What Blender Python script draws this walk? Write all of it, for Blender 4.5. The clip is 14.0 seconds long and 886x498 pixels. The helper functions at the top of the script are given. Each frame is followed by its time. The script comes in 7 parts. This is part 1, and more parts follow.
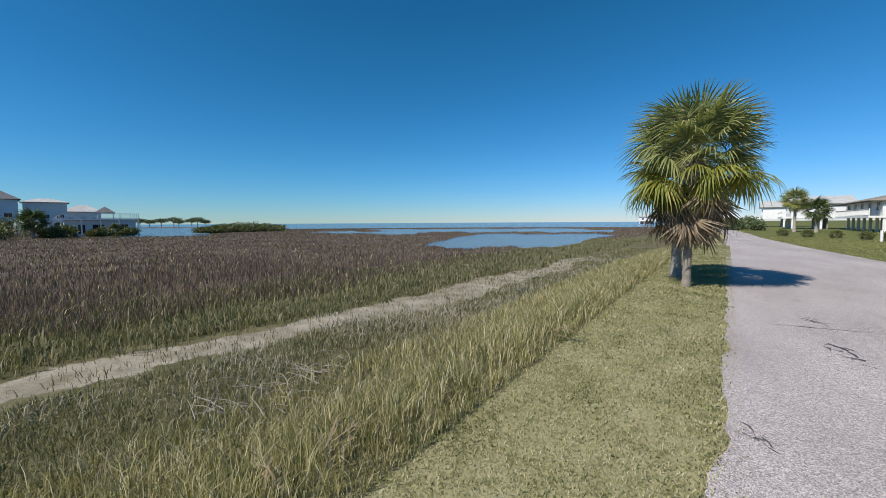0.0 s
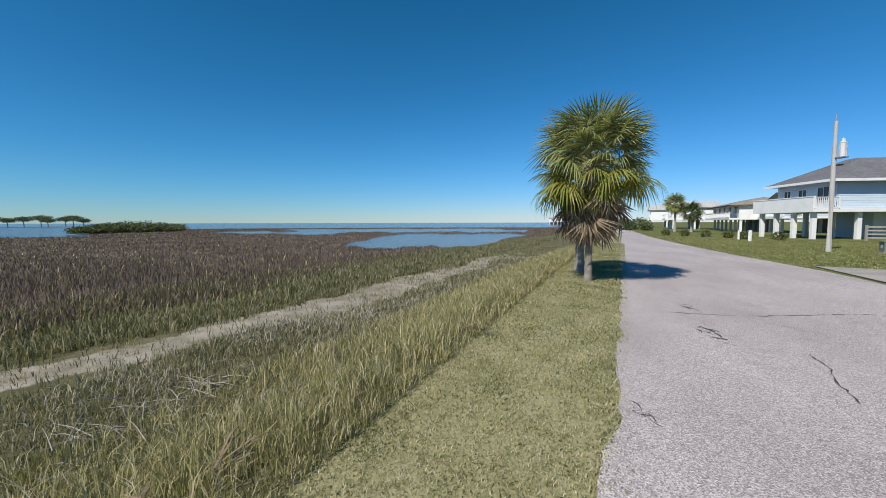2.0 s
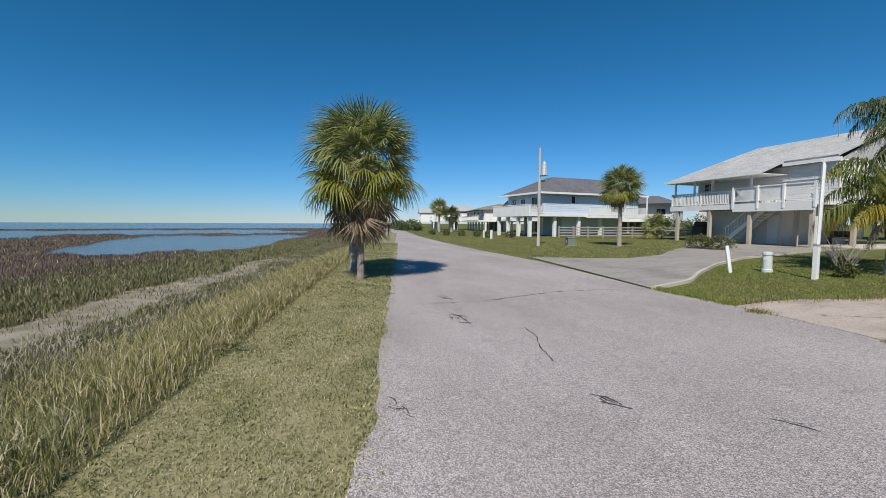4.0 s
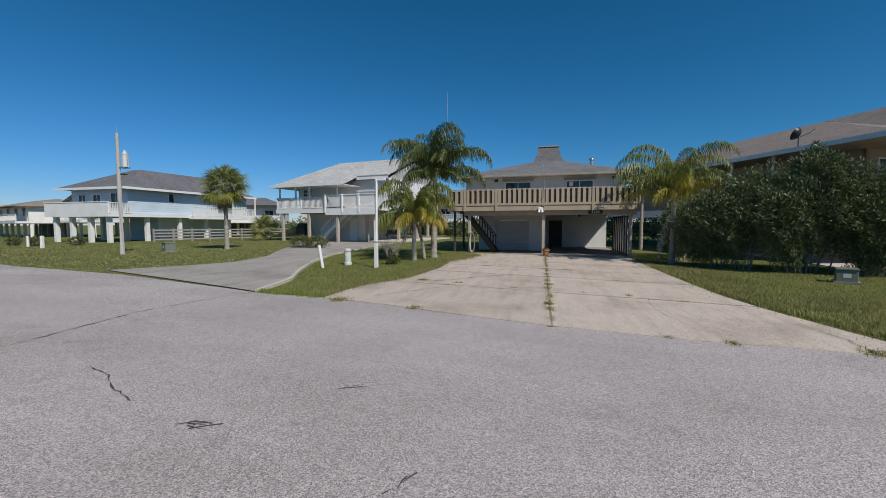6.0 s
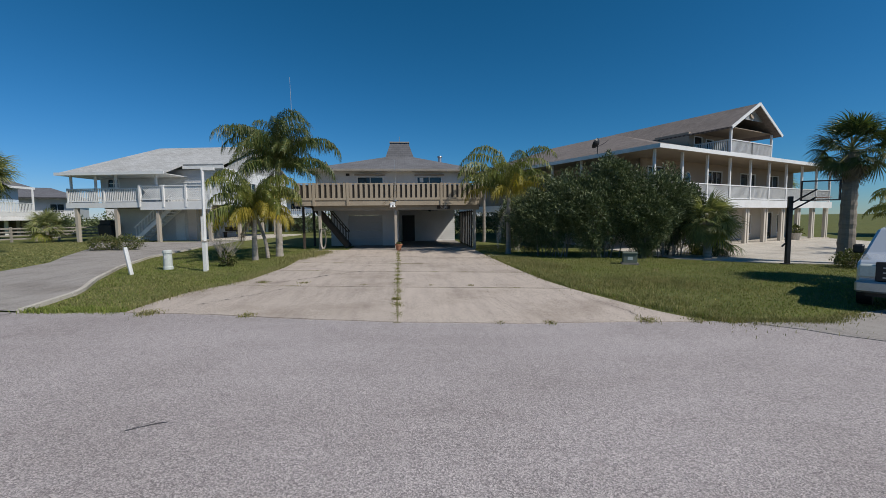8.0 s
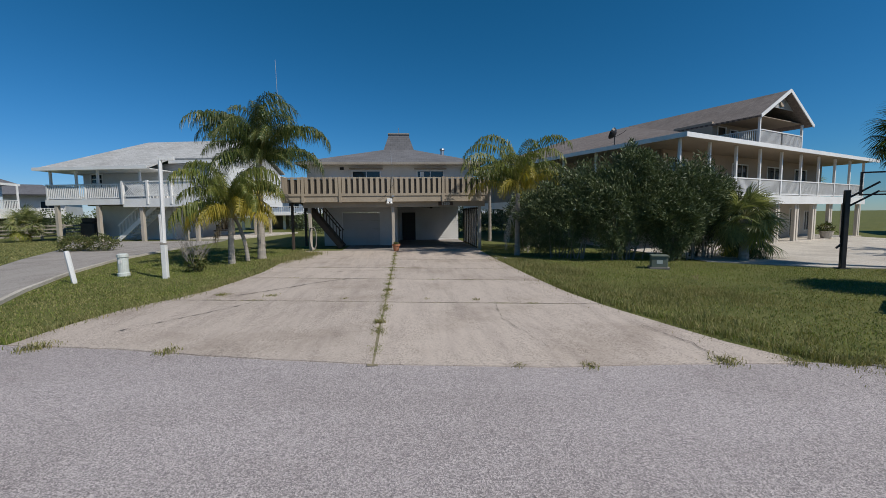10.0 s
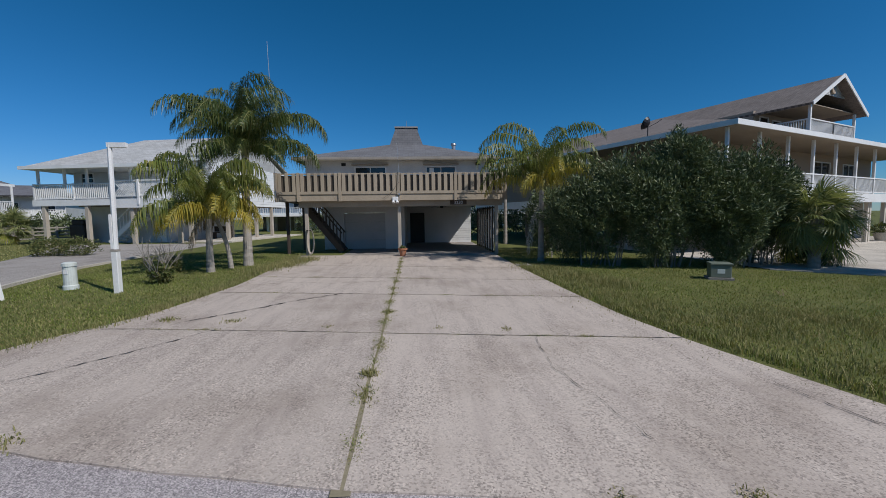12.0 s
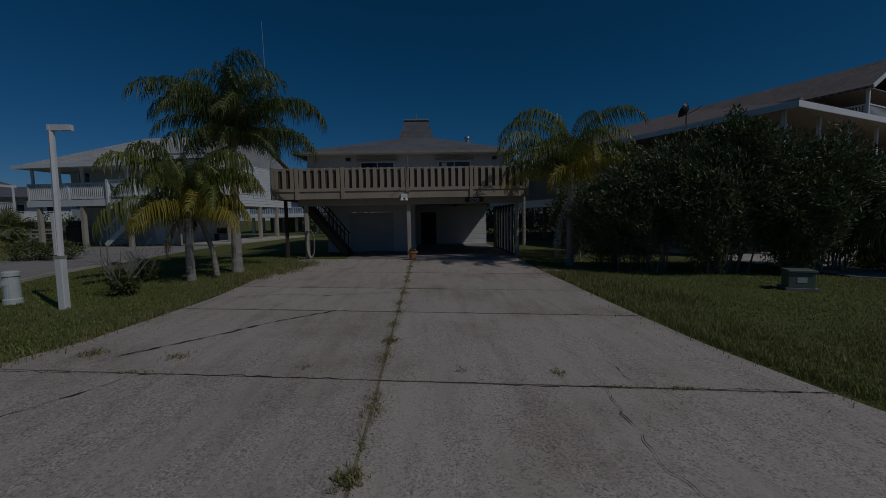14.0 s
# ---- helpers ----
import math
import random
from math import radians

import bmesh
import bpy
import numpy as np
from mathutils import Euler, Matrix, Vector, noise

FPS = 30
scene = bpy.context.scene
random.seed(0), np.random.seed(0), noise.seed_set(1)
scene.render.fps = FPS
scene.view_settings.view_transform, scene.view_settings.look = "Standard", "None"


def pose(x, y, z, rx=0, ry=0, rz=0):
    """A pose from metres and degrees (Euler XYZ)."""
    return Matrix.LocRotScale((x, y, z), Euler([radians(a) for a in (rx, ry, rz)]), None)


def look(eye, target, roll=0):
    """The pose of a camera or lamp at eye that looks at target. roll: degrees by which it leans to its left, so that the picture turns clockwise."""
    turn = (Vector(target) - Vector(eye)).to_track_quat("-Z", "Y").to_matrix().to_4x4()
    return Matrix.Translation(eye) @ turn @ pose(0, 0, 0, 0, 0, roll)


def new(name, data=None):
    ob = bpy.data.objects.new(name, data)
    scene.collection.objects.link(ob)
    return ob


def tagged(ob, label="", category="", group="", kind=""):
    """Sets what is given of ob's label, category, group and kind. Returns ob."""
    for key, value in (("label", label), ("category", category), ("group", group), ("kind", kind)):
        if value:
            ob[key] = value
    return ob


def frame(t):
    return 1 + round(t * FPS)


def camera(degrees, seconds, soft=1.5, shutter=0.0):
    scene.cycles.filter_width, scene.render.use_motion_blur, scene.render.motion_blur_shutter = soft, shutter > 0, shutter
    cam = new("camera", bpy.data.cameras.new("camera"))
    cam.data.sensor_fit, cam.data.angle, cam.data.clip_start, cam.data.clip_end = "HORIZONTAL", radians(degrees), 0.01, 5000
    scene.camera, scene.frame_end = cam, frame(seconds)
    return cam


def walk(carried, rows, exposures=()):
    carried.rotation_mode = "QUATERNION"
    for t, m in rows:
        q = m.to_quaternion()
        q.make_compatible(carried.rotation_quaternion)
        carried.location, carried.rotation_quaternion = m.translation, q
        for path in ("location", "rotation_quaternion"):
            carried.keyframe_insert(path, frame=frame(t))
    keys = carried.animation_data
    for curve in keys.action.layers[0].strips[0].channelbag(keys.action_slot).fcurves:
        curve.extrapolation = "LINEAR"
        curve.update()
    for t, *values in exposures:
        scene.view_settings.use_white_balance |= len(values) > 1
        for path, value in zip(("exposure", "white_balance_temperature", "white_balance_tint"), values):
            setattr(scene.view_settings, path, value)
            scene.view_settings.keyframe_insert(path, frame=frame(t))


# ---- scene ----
cam = camera(95.5, 14.0, soft=0.75)

# seconds, eye, yaw to the left of the driveway's axis, pitch, roll
PATH = [
    (0, -0.093, -26.556, 1.993, 106.69, -3.76, -0.34),
    (0.5, -0.092, -26.563, 1.992, 105.54, -4.08, 0.06),
    (1, -0.123, -26.552, 1.983, 102.68, -4.06, 0.01),
    (1.5, -0.165, -26.503, 1.959, 98.80, -3.76, -0.20),
    (2, -0.209, -26.472, 1.943, 95.52, -3.77, -0.13),
    (2.2, -0.223, -26.461, 1.931, 93.84, -3.70, -0.12),
    (4.3, -0.507, -26.087, 1.896, 58.10, -3.59, 0.12),
    (4.5, -0.485, -26.076, 1.916, 52.97, -3.57, 0.01),
    (5, -0.382, -26.051, 1.966, 39.14, -3.71, -0.27),
    (5.5, -0.284, -26.004, 1.989, 25.90, -3.83, -0.37),
    (6, -0.212, -25.990, 2.016, 13.80, -3.54, -0.17),
    (6.5, -0.220, -25.990, 2.023, 2.76, -3.54, -0.39),
    (7, -0.113, -25.990, 2.031, -3.83, -3.82, -0.52),
    (7.5, 0.023, -25.920, 2.042, -6.07, -4.12, -0.66),
    (8, 0.067, -25.700, 2.034, -6.21, -4.41, -0.61),
    (10.5, 0.552, -22.691, 2.060, -5.20, -4.82, -0.69),
    (11, 0.592, -22.039, 2.041, -4.75, -4.80, -0.73),
    (11.5, 0.595, -21.374, 2.003, -4.39, -4.61, -0.87),
    (12, 0.567, -20.739, 2.011, -4.24, -4.63, -0.80),
    (12.5, 0.549, -20.141, 1.995, -3.95, -4.55, -0.85),
    (13, 0.576, -19.581, 1.977, -3.54, -4.56, -0.95),
    (13.5, 0.595, -19.043, 1.963, -3.01, -4.56, -1.04),
    (14, 0.574, -18.555, 1.945, -2.67, -4.53, -1.06),
]


def eye_pose(x, y, z, yaw, pitch, roll):
    a, p = radians(yaw), radians(pitch)
    way = Vector((-math.sin(a) * math.cos(p), math.cos(a) * math.cos(p), math.sin(p)))
    eye = Vector((x, y, z))
    return look(eye, eye + way, roll)


walk(cam, [(row[0], eye_pose(*row[1:])) for row in PATH],
     exposures=[(0.0, 0.31, 6500, 10), (2.2, 0.27, 6500, 10), (4.3, 0.07, 6600, 10), (5.5, -0.07, 6550, 10), (7.0, -0.2, 6450, 10), (8.2, -0.2, 6450, 10),
                (11.5, -0.2, 6250, 11), (12.1, -0.32, 6100, 12), (12.6, -0.67, 6000, 12), (13.0, -1.03, 5950, 12), (13.5, -1.65, 5950, 12), (14.0, -2.34, 5900, 11)])

# ---- light: clear autumn sky, sun from the side of the cul-de-sac ----
SUN_AZ, SUN_EL = 129.0, 46.0          # clockwise from +y
world = bpy.data.worlds.new("sky")
scene.world = world
world.use_nodes = True
wn = world.node_tree
sky = wn.nodes.new("ShaderNodeTexSky")
sky.sky_type = "NISHITA"
sky.sun_disc = False
sky.sun_elevation = radians(SUN_EL)
sky.sun_rotation = radians(SUN_AZ)
sky.altitude = 0
sky.air_density = 1.0
sky.dust_density = 0.0
sky.ozone_density = 2.0
# the clip's camera records a deep, saturated blue: each channel of the sky gets its own contrast
split, join = wn.nodes.new("ShaderNodeSeparateColor"), wn.nodes.new("ShaderNodeCombineColor")
wn.links.new(sky.outputs[0], split.inputs[0])
for k, (gain, power) in enumerate(((0.70, 1.7), (0.80, 1.05), (1.36, 1.2))):
    low, bend, high = (wn.nodes.new("ShaderNodeMath") for _ in range(3))
    low.operation, bend.operation, high.operation = "MULTIPLY", "POWER", "MULTIPLY"
    low.inputs[1].default_value, bend.inputs[1].default_value, high.inputs[1].default_value = 0.075, power, gain
    wn.links.new(split.outputs[k], low.inputs[0])
    wn.links.new(low.outputs[0], bend.inputs[0])
    wn.links.new(bend.outputs[0], high.inputs[0])
    wn.links.new(high.outputs[0], join.inputs[k])
wn.links.new(join.outputs[0], wn.nodes["Background"].inputs["Color"])
wn.nodes["Background"].inputs["Strength"].default_value = 1.0

sun_data = bpy.data.lights.new("sun", "SUN")
sun_data.energy, sun_data.angle, sun_data.color = 4.5, radians(0.53), (1.0, 0.94, 0.85)
sun = new("sun", sun_data)
_a, _e = radians(SUN_AZ), radians(SUN_EL)
SUN_DIR = Vector((math.sin(_a) * math.cos(_e), math.cos(_a) * math.cos(_e), math.sin(_e)))
sun.matrix_world = look(SUN_DIR * 60, (0, 0, 0))

# ---- helpers for building ----
rng = np.random.default_rng(7)


def part(name, bm, material, parent=None, label=""):
    me = bpy.data.meshes.new(name)
    bm.normal_update()
    bm.to_mesh(me)
    bm.free()
    me.materials.append(material)
    ob = new(name, me)
    if parent is not None:
        ob.parent = parent
    if label:
        ob["label"] = label
    return ob


def thing(name, m, label, category, group="", kind=""):
    ob = new(name)
    ob.empty_display_size = 0.2
    ob.matrix_world = m
    return tagged(ob, label, category, group, kind)


def box(bm, x0, x1, y0, y1, z0, z1, m=None):
    vs = [bm.verts.new(p) for p in ((x0, y0, z0), (x1, y0, z0), (x1, y1, z0), (x0, y1, z0),
                                    (x0, y0, z1), (x1, y0, z1), (x1, y1, z1), (x0, y1, z1))]
    if m is not None:
        for v in vs:
            v.co = m @ v.co
    for f in ((0, 3, 2, 1), (4, 5, 6, 7), (0, 1, 5, 4), (1, 2, 6, 5), (2, 3, 7, 6), (3, 0, 4, 7)):
        bm.faces.new([vs[i] for i in f])
    return vs


def boxes(*rows):
    bm = bmesh.new()
    for r in rows:
        box(bm, *r)
    return bm


def each_box(name, rows, material, parent):
    """One part for each box."""
    for row in rows:
        part(name, boxes(row), material, parent)


def bevelled(bm, w):
    bmesh.ops.bevel(bm, geom=bm.edges[:], offset=w, segments=1, affect="EDGES", profile=0.5)
    return bm


def beam(bm, a, b, w, h):
    """A square bar from a to b, w across and h deep."""
    a, b = Vector(a), Vector(b)
    d = b - a
    m = Matrix.Translation(a) @ d.to_track_quat("X", "Z").to_matrix().to_4x4()
    box(bm, 0, d.length, -w / 2, w / 2, -h / 2, h / 2, m)


def tube(bm, pts, radii, n=10, cap=True):
    pts = [Vector(p) for p in pts]
    rings = []
    for i, p in enumerate(pts):
        d = (pts[min(i + 1, len(pts) - 1)] - pts[max(i - 1, 0)]).normalized()
        q = d.to_track_quat("Z", "Y")
        r = radii[i] if hasattr(radii, "__len__") else radii
        rings.append([bm.verts.new(p + q @ Vector((r * math.cos(k * math.tau / n), r * math.sin(k * math.tau / n), 0))) for k in range(n)])
    for a, b in zip(rings, rings[1:]):
        for k in range(n):
            bm.faces.new((a[k], a[(k + 1) % n], b[(k + 1) % n], b[k]))
    if cap:
        bm.faces.new(rings[0][::-1])
        bm.faces.new(rings[-1])
    return rings


def prism(bm, outline, z0, z1):
    """An upright prism over a counter-clockwise outline."""
    lo = [bm.verts.new((x, y, z0)) for x, y in outline]
    hi = [bm.verts.new((x, y, z1)) for x, y in outline]
    n = len(outline)
    for i in range(n):
        bm.faces.new((lo[i], lo[(i + 1) % n], hi[(i + 1) % n], hi[i]))
    bm.faces.new(hi)
    bm.faces.new(lo[::-1])


def slab(bm, poly, thick):
    """A sheet through the points of poly (counter-clockwise from above), with thickness downwards."""
    up = [bm.verts.new(p) for p in poly]
    dn = [bm.verts.new((p[0], p[1], p[2] - thick)) for p in poly]
    n = len(poly)
    bm.faces.new(up)
    bm.faces.new(dn[::-1])
    for i in range(n):
        bm.faces.new((dn[i], dn[(i + 1) % n], up[(i + 1) % n], up[i]))


def np_mesh(name, verts, faces, material):
    """A mesh object from arrays; faces all of one size."""
    me = bpy.data.meshes.new(name)
    n, k = faces.shape
    me.vertices.add(len(verts))
    me.vertices.foreach_set("co", np.ascontiguousarray(verts, np.float32).ravel())
    me.loops.add(n * k)
    me.loops.foreach_set("vertex_index", np.ascontiguousarray(faces, np.int32).ravel())
    me.polygons.add(n)
    me.polygons.foreach_set("loop_start", np.arange(0, n * k, k, dtype=np.int32))
    me.update(calc_edges=True)
    me.materials.append(material)
    return new(name, me)


def placed(pivot, to, turn, size):
    """Turn and size a house about a point of its plan and set that point down elsewhere."""
    return pose(*to, 0, 0, 0, turn) @ Matrix.Scale(size, 4) @ Matrix.Translation((-pivot[0], -pivot[1], 0))


DECK_AT = placed((0, 0), (-0.24, 0.7), -0.7, 1.096)
WHITE_AT = placed((-14.5, 0), (-21.93, 12.15), -9.2, 1.234)
BLUE_AT = placed((-42, 5), (-45.5, 8.3), -1.3, 1.036)

# ---- materials ----
def material(name, rough=0.7, metal=0.0, spec=0.4):
    m = bpy.data.materials.new(name)
    m.use_nodes = True
    b = m.node_tree.nodes["Principled BSDF"]
    b.inputs["Roughness"].default_value = rough
    b.inputs["Metallic"].default_value = metal
    b.inputs["Specular IOR Level"].default_value = spec
    return m, m.node_tree, b


def mix(nt, fac, a, b, how="MIX"):
    n = nt.nodes.new("ShaderNodeMix")
    n.data_type = "RGBA"
    n.blend_type = how
    for sock, v in ((n.inputs["Factor"], fac), (n.inputs["A"], a), (n.inputs["B"], b)):
        if hasattr(v, "is_linked"):
            nt.links.new(v, sock)
        elif isinstance(v, tuple):
            sock.default_value = (*v, 1)[:4]
        else:
            sock.default_value = v
    return n.outputs["Result"]


def ramp(nt, v, lo, hi):
    n = nt.nodes.new("ShaderNodeMapRange")
    n.inputs["From Min"].default_value, n.inputs["From Max"].default_value = lo, hi
    nt.links.new(v, n.inputs["Value"])
    return n.outputs["Result"]


def coords(nt, stretch=(1, 1, 1), obj=False):
    if obj:
        src = nt.nodes.new("ShaderNodeTexCoord").outputs["Object"]
    else:
        src = nt.nodes.new("ShaderNodeNewGeometry").outputs["Position"]
    m = nt.nodes.new("ShaderNodeMapping")
    m.inputs["Scale"].default_value = stretch
    nt.links.new(src, m.inputs["Vector"])
    return m.outputs["Vector"]


def grain(nt, scale, detail=3, stretch=(1, 1, 1), rough=0.6, obj=False):
    n = nt.nodes.new("ShaderNodeTexNoise")
    n.inputs["Scale"].default_value, n.inputs["Detail"].default_value, n.inputs["Roughness"].default_value = scale, detail, rough
    nt.links.new(coords(nt, stretch, obj), n.inputs["Vector"])
    return n.outputs["Fac"]


def bump(nt, b, height, strength=0.3, dist=0.01):
    n = nt.nodes.new("ShaderNodeBump")
    n.inputs["Strength"].default_value, n.inputs["Distance"].default_value = strength, dist
    nt.links.new(height, n.inputs["Height"])
    nt.links.new(n.outputs["Normal"], b.inputs["Normal"])


def painted(name, c, dirt=(0.3, 0.27, 0.22), amount=0.25, rough=0.6, big=0.8, fine=40, relief=0.15, stretch=(1, 1, 1), metal=0.0, spec=0.4):
    """A plain surface with broad stains and a fine grain."""
    m, nt, b = material(name, rough, metal, spec)
    stain = ramp(nt, grain(nt, big, 4, stretch), 0.45, 0.75)
    col = mix(nt, stain, c, tuple(x * (1 - amount) + d * amount for x, d in zip(c, dirt)))
    fine_n = grain(nt, fine, 3, stretch)
    col = mix(nt, ramp(nt, fine_n, 0.3, 0.7), col, mix(nt, 1.0, col, (0.86, 0.86, 0.86), "MULTIPLY"))
    nt.links.new(col, b.inputs["Base Color"])
    bump(nt, b, fine_n, relief, 0.004)
    return m


def foliage(name, a, b2, c=None, rough=0.55, through_light=0.35):
    """Leaves: colour varied from blade to blade, and some light coming through."""
    m, nt, b = material(name, rough, 0.0, 0.35)
    geo = nt.nodes.new("ShaderNodeNewGeometry")
    info = nt.nodes.new("ShaderNodeObjectInfo")
    col = mix(nt, geo.outputs["Random Per Island"], a, b2)
    if c:
        w = nt.nodes.new("ShaderNodeTexWhiteNoise")
        w.noise_dimensions = "1D"
        nt.links.new(geo.outputs["Random Per Island"], w.inputs["W"])
        col = mix(nt, ramp(nt, w.outputs["Value"], 0.7, 0.95), col, c)
    col = mix(nt, ramp(nt, grain(nt, 1.3, 2), 0.35, 0.7), col, mix(nt, 1.0, col, (0.75, 0.8, 0.75), "MULTIPLY"))
    nt.links.new(col, b.inputs["Base Color"])
    tr = nt.nodes.new("ShaderNodeBsdfTranslucent")
    nt.links.new(mix(nt, 1.0, col, (1.0, 1.0, 0.6), "MULTIPLY"), tr.inputs["Color"])
    ms = nt.nodes.new("ShaderNodeMixShader")
    ms.inputs[0].default_value = through_light
    nt.links.new(b.outputs[0], ms.inputs[1])
    nt.links.new(tr.outputs[0], ms.inputs[2])
    nt.links.new(ms.outputs[0], nt.nodes["Material Output"].inputs["Surface"])
    return m


def asphalt_material():
    m, nt, b = material("worn_asphalt", 0.9, 0, 0.25)
    n1 = nt.nodes.new("ShaderNodeTexVoronoi")
    n1.inputs["Scale"].default_value = 85
    nt.links.new(coords(nt), n1.inputs["Vector"])
    chip = nt.nodes.new("ShaderNodeSeparateColor")
    nt.links.new(n1.outputs["Color"], chip.inputs[0])
    base = mix(nt, chip.outputs[0], (0.26, 0.236, 0.232), (0.69, 0.62, 0.605))
    base = mix(nt, ramp(nt, grain(nt, 110, 2), 0.47, 0.72), base, (0.12, 0.11, 0.11))
    broad = ramp(nt, grain(nt, 0.35, 5, (0.6, 1.4, 1)), 0.38, 0.68)
    base = mix(nt, broad, base, mix(nt, 1.0, base, (0.80, 0.79, 0.78), "MULTIPLY"))
    base = mix(nt, ramp(nt, grain(nt, 2.2, 4), 0.6, 0.8), base, mix(nt, 1.0, base, (0.82, 0.8, 0.8), "MULTIPLY"))
    nt.links.new(base, b.inputs["Base Color"])
    bump(nt, b, n1.outputs["Distance"], 0.6, 0.008)
    return m


def concrete_material(name, tone):
    m, nt, b = material(name, 0.88, 0, 0.25)
    c0 = tone
    info = nt.nodes.new("ShaderNodeObjectInfo")
    col = mix(nt, info.outputs["Random"], c0, tuple(x * 0.88 for x in c0))
    n1 = nt.nodes.new("ShaderNodeTexVoronoi")
    n1.inputs["Scale"].default_value = 62
    nt.links.new(coords(nt), n1.inputs["Vector"])
    pebble = nt.nodes.new("ShaderNodeSeparateColor")
    nt.links.new(n1.outputs["Color"], pebble.inputs[0])
    chips = mix(nt, ramp(nt, pebble.outputs[0], 0.45, 0.95), col, tuple(x * 0.5 for x in c0))
    chips = mix(nt, ramp(nt, pebble.outputs[1], 0.75, 1.0), chips, tuple(min(0.8, x * 1.2) for x in c0))
    # the surface has worn down to its stones in long lanes
    worn = ramp(nt, grain(nt, 0.9, 5, (2.2, 0.5, 1), 0.7), 0.36, 0.56)
    col = mix(nt, worn, mix(nt, 0.25, col, chips), chips)
    streak = ramp(nt, grain(nt, 1.5, 5, (2.6, 0.3, 1), 0.65), 0.45, 0.75)
    col = mix(nt, streak, col, mix(nt, 1.0, col, (0.80, 0.79, 0.80), "MULTIPLY"))
    col = mix(nt, ramp(nt, grain(nt, 0.5, 5), 0.48, 0.72), col, mix(nt, 1.0, col, (0.74, 0.72, 0.70), "MULTIPLY"))
    col = mix(nt, ramp(nt, grain(nt, 5.0, 4), 0.62, 0.8), col, mix(nt, 1.0, col, (0.8, 0.79, 0.78), "MULTIPLY"))
    nt.links.new(col, b.inputs["Base Color"])
    bump(nt, b, grain(nt, 60, 4), 0.6, 0.008)
    return m


ASPHALT = asphalt_material()
CONCRETE = concrete_material("weathered_concrete", (0.56, 0.48, 0.41))
CONCRETE_DARK = concrete_material("grey_concrete", (0.37, 0.34, 0.31))
CONCRETE_PALE = concrete_material("pale_concrete", (0.64, 0.59, 0.51))

# ---- ground ----
EYE0 = np.array((-0.1, -26.5))
ROAD_N = np.array((0.317, 0.948))      # across the road, towards the houses


def lift(x):
    """The gentle fall of the street from the palm towards the cul-de-sac."""
    return -0.3 * np.tanh(np.asarray(x, float) / 18.0)


def step(v, a, b):
    w = np.clip((np.asarray(v, float) - a) / (b - a), 0, 1)
    return w * w * (3 - 2 * w)


def waves(x, y):
    return np.sin(x * 0.31 + 1.3 * np.sin(y * 0.17)) * 0.5 + np.sin(y * 0.43 + 0.9 * np.sin(x * 0.23 + 2)) * 0.5


def water_share(x, y):
    """1 in the bay, its inlets and the pond; 0 on land."""
    dx, dy = x - EYE0[0], y - EYE0[1]
    d = np.hypot(dx, dy)
    az = np.degrees(np.arctan2(-dx, dy))
    az = np.where(az < -60, az + 360, az)
    wob = 2.2 * np.sin(d * 0.05) + 1.2 * np.sin(d * 0.13 + az * 0.6) + 0.6 * np.sin(az * 1.7)
    inlet = step(az, 86 + wob, 88 + wob) * (1 - step(az, 103.5 + 1.5 * wob, 106 + 1.5 * wob)) * step(d, 36 + 2 * wob, 39 + 2 * wob) * (1 - step(d, 92 + 3 * wob, 98 + 3 * wob))
    inner = step(az, 84 + wob, 86 + wob) * (1 - step(az, 113 + wob, 116 + wob)) * step(d, 108 + 3 * wob, 114 + 3 * wob) * (1 - step(d, 150 + 4 * wob, 158 + 4 * wob))
    arm = step(az, 110, 112) * (1 - step(az, 124, 126)) * step(d, 84 + 2 * wob + (az - 110) * 2, 90 + 2 * wob + (az - 110) * 2) * (1 - step(d, 120 + 4 * wob, 128 + 4 * wob))
    pond = step(az, 136.6, 137.4) * (1 - step(az, 144.6, 146)) * step(d, 100, 104) * (1 - step(d, 330, 350))
    bay = step(d, 205 + 12 * wob, 215 + 12 * wob) * step(az, 74, 77) * (1 - step(az, 127, 129))
    bay = np.maximum(bay, step(d, 420, 440) * step(az, 70, 74) * (1 - step(az, 150, 154)))
    return np.clip(inlet + inner + arm + pond + bay, 0, 1)


def ground_z(x, y):
    x, y = np.asarray(x, float), np.asarray(y, float)
    s = x * ROAD_N[0] + y * ROAD_N[1]
    z = lift(x) - 0.02
    drop = step(-s, 27.2, 30.0)
    bumps = 0.05 * waves(x * 2.2, y * 2.2) * step(-s, 27.5, 30)
    dist = np.hypot(x - EYE0[0], y - EYE0[1])
    marsh = -0.42 - 0.12 * step(dist, 22, 42) + 0.03 * waves(x, y)
    z = z * (1 - drop) + marsh * drop + bumps
    z = z + 0.06 * np.exp(-((s + 27.6) / 0.5) ** 2)
    return z - 0.9 * water_share(x, y) * drop


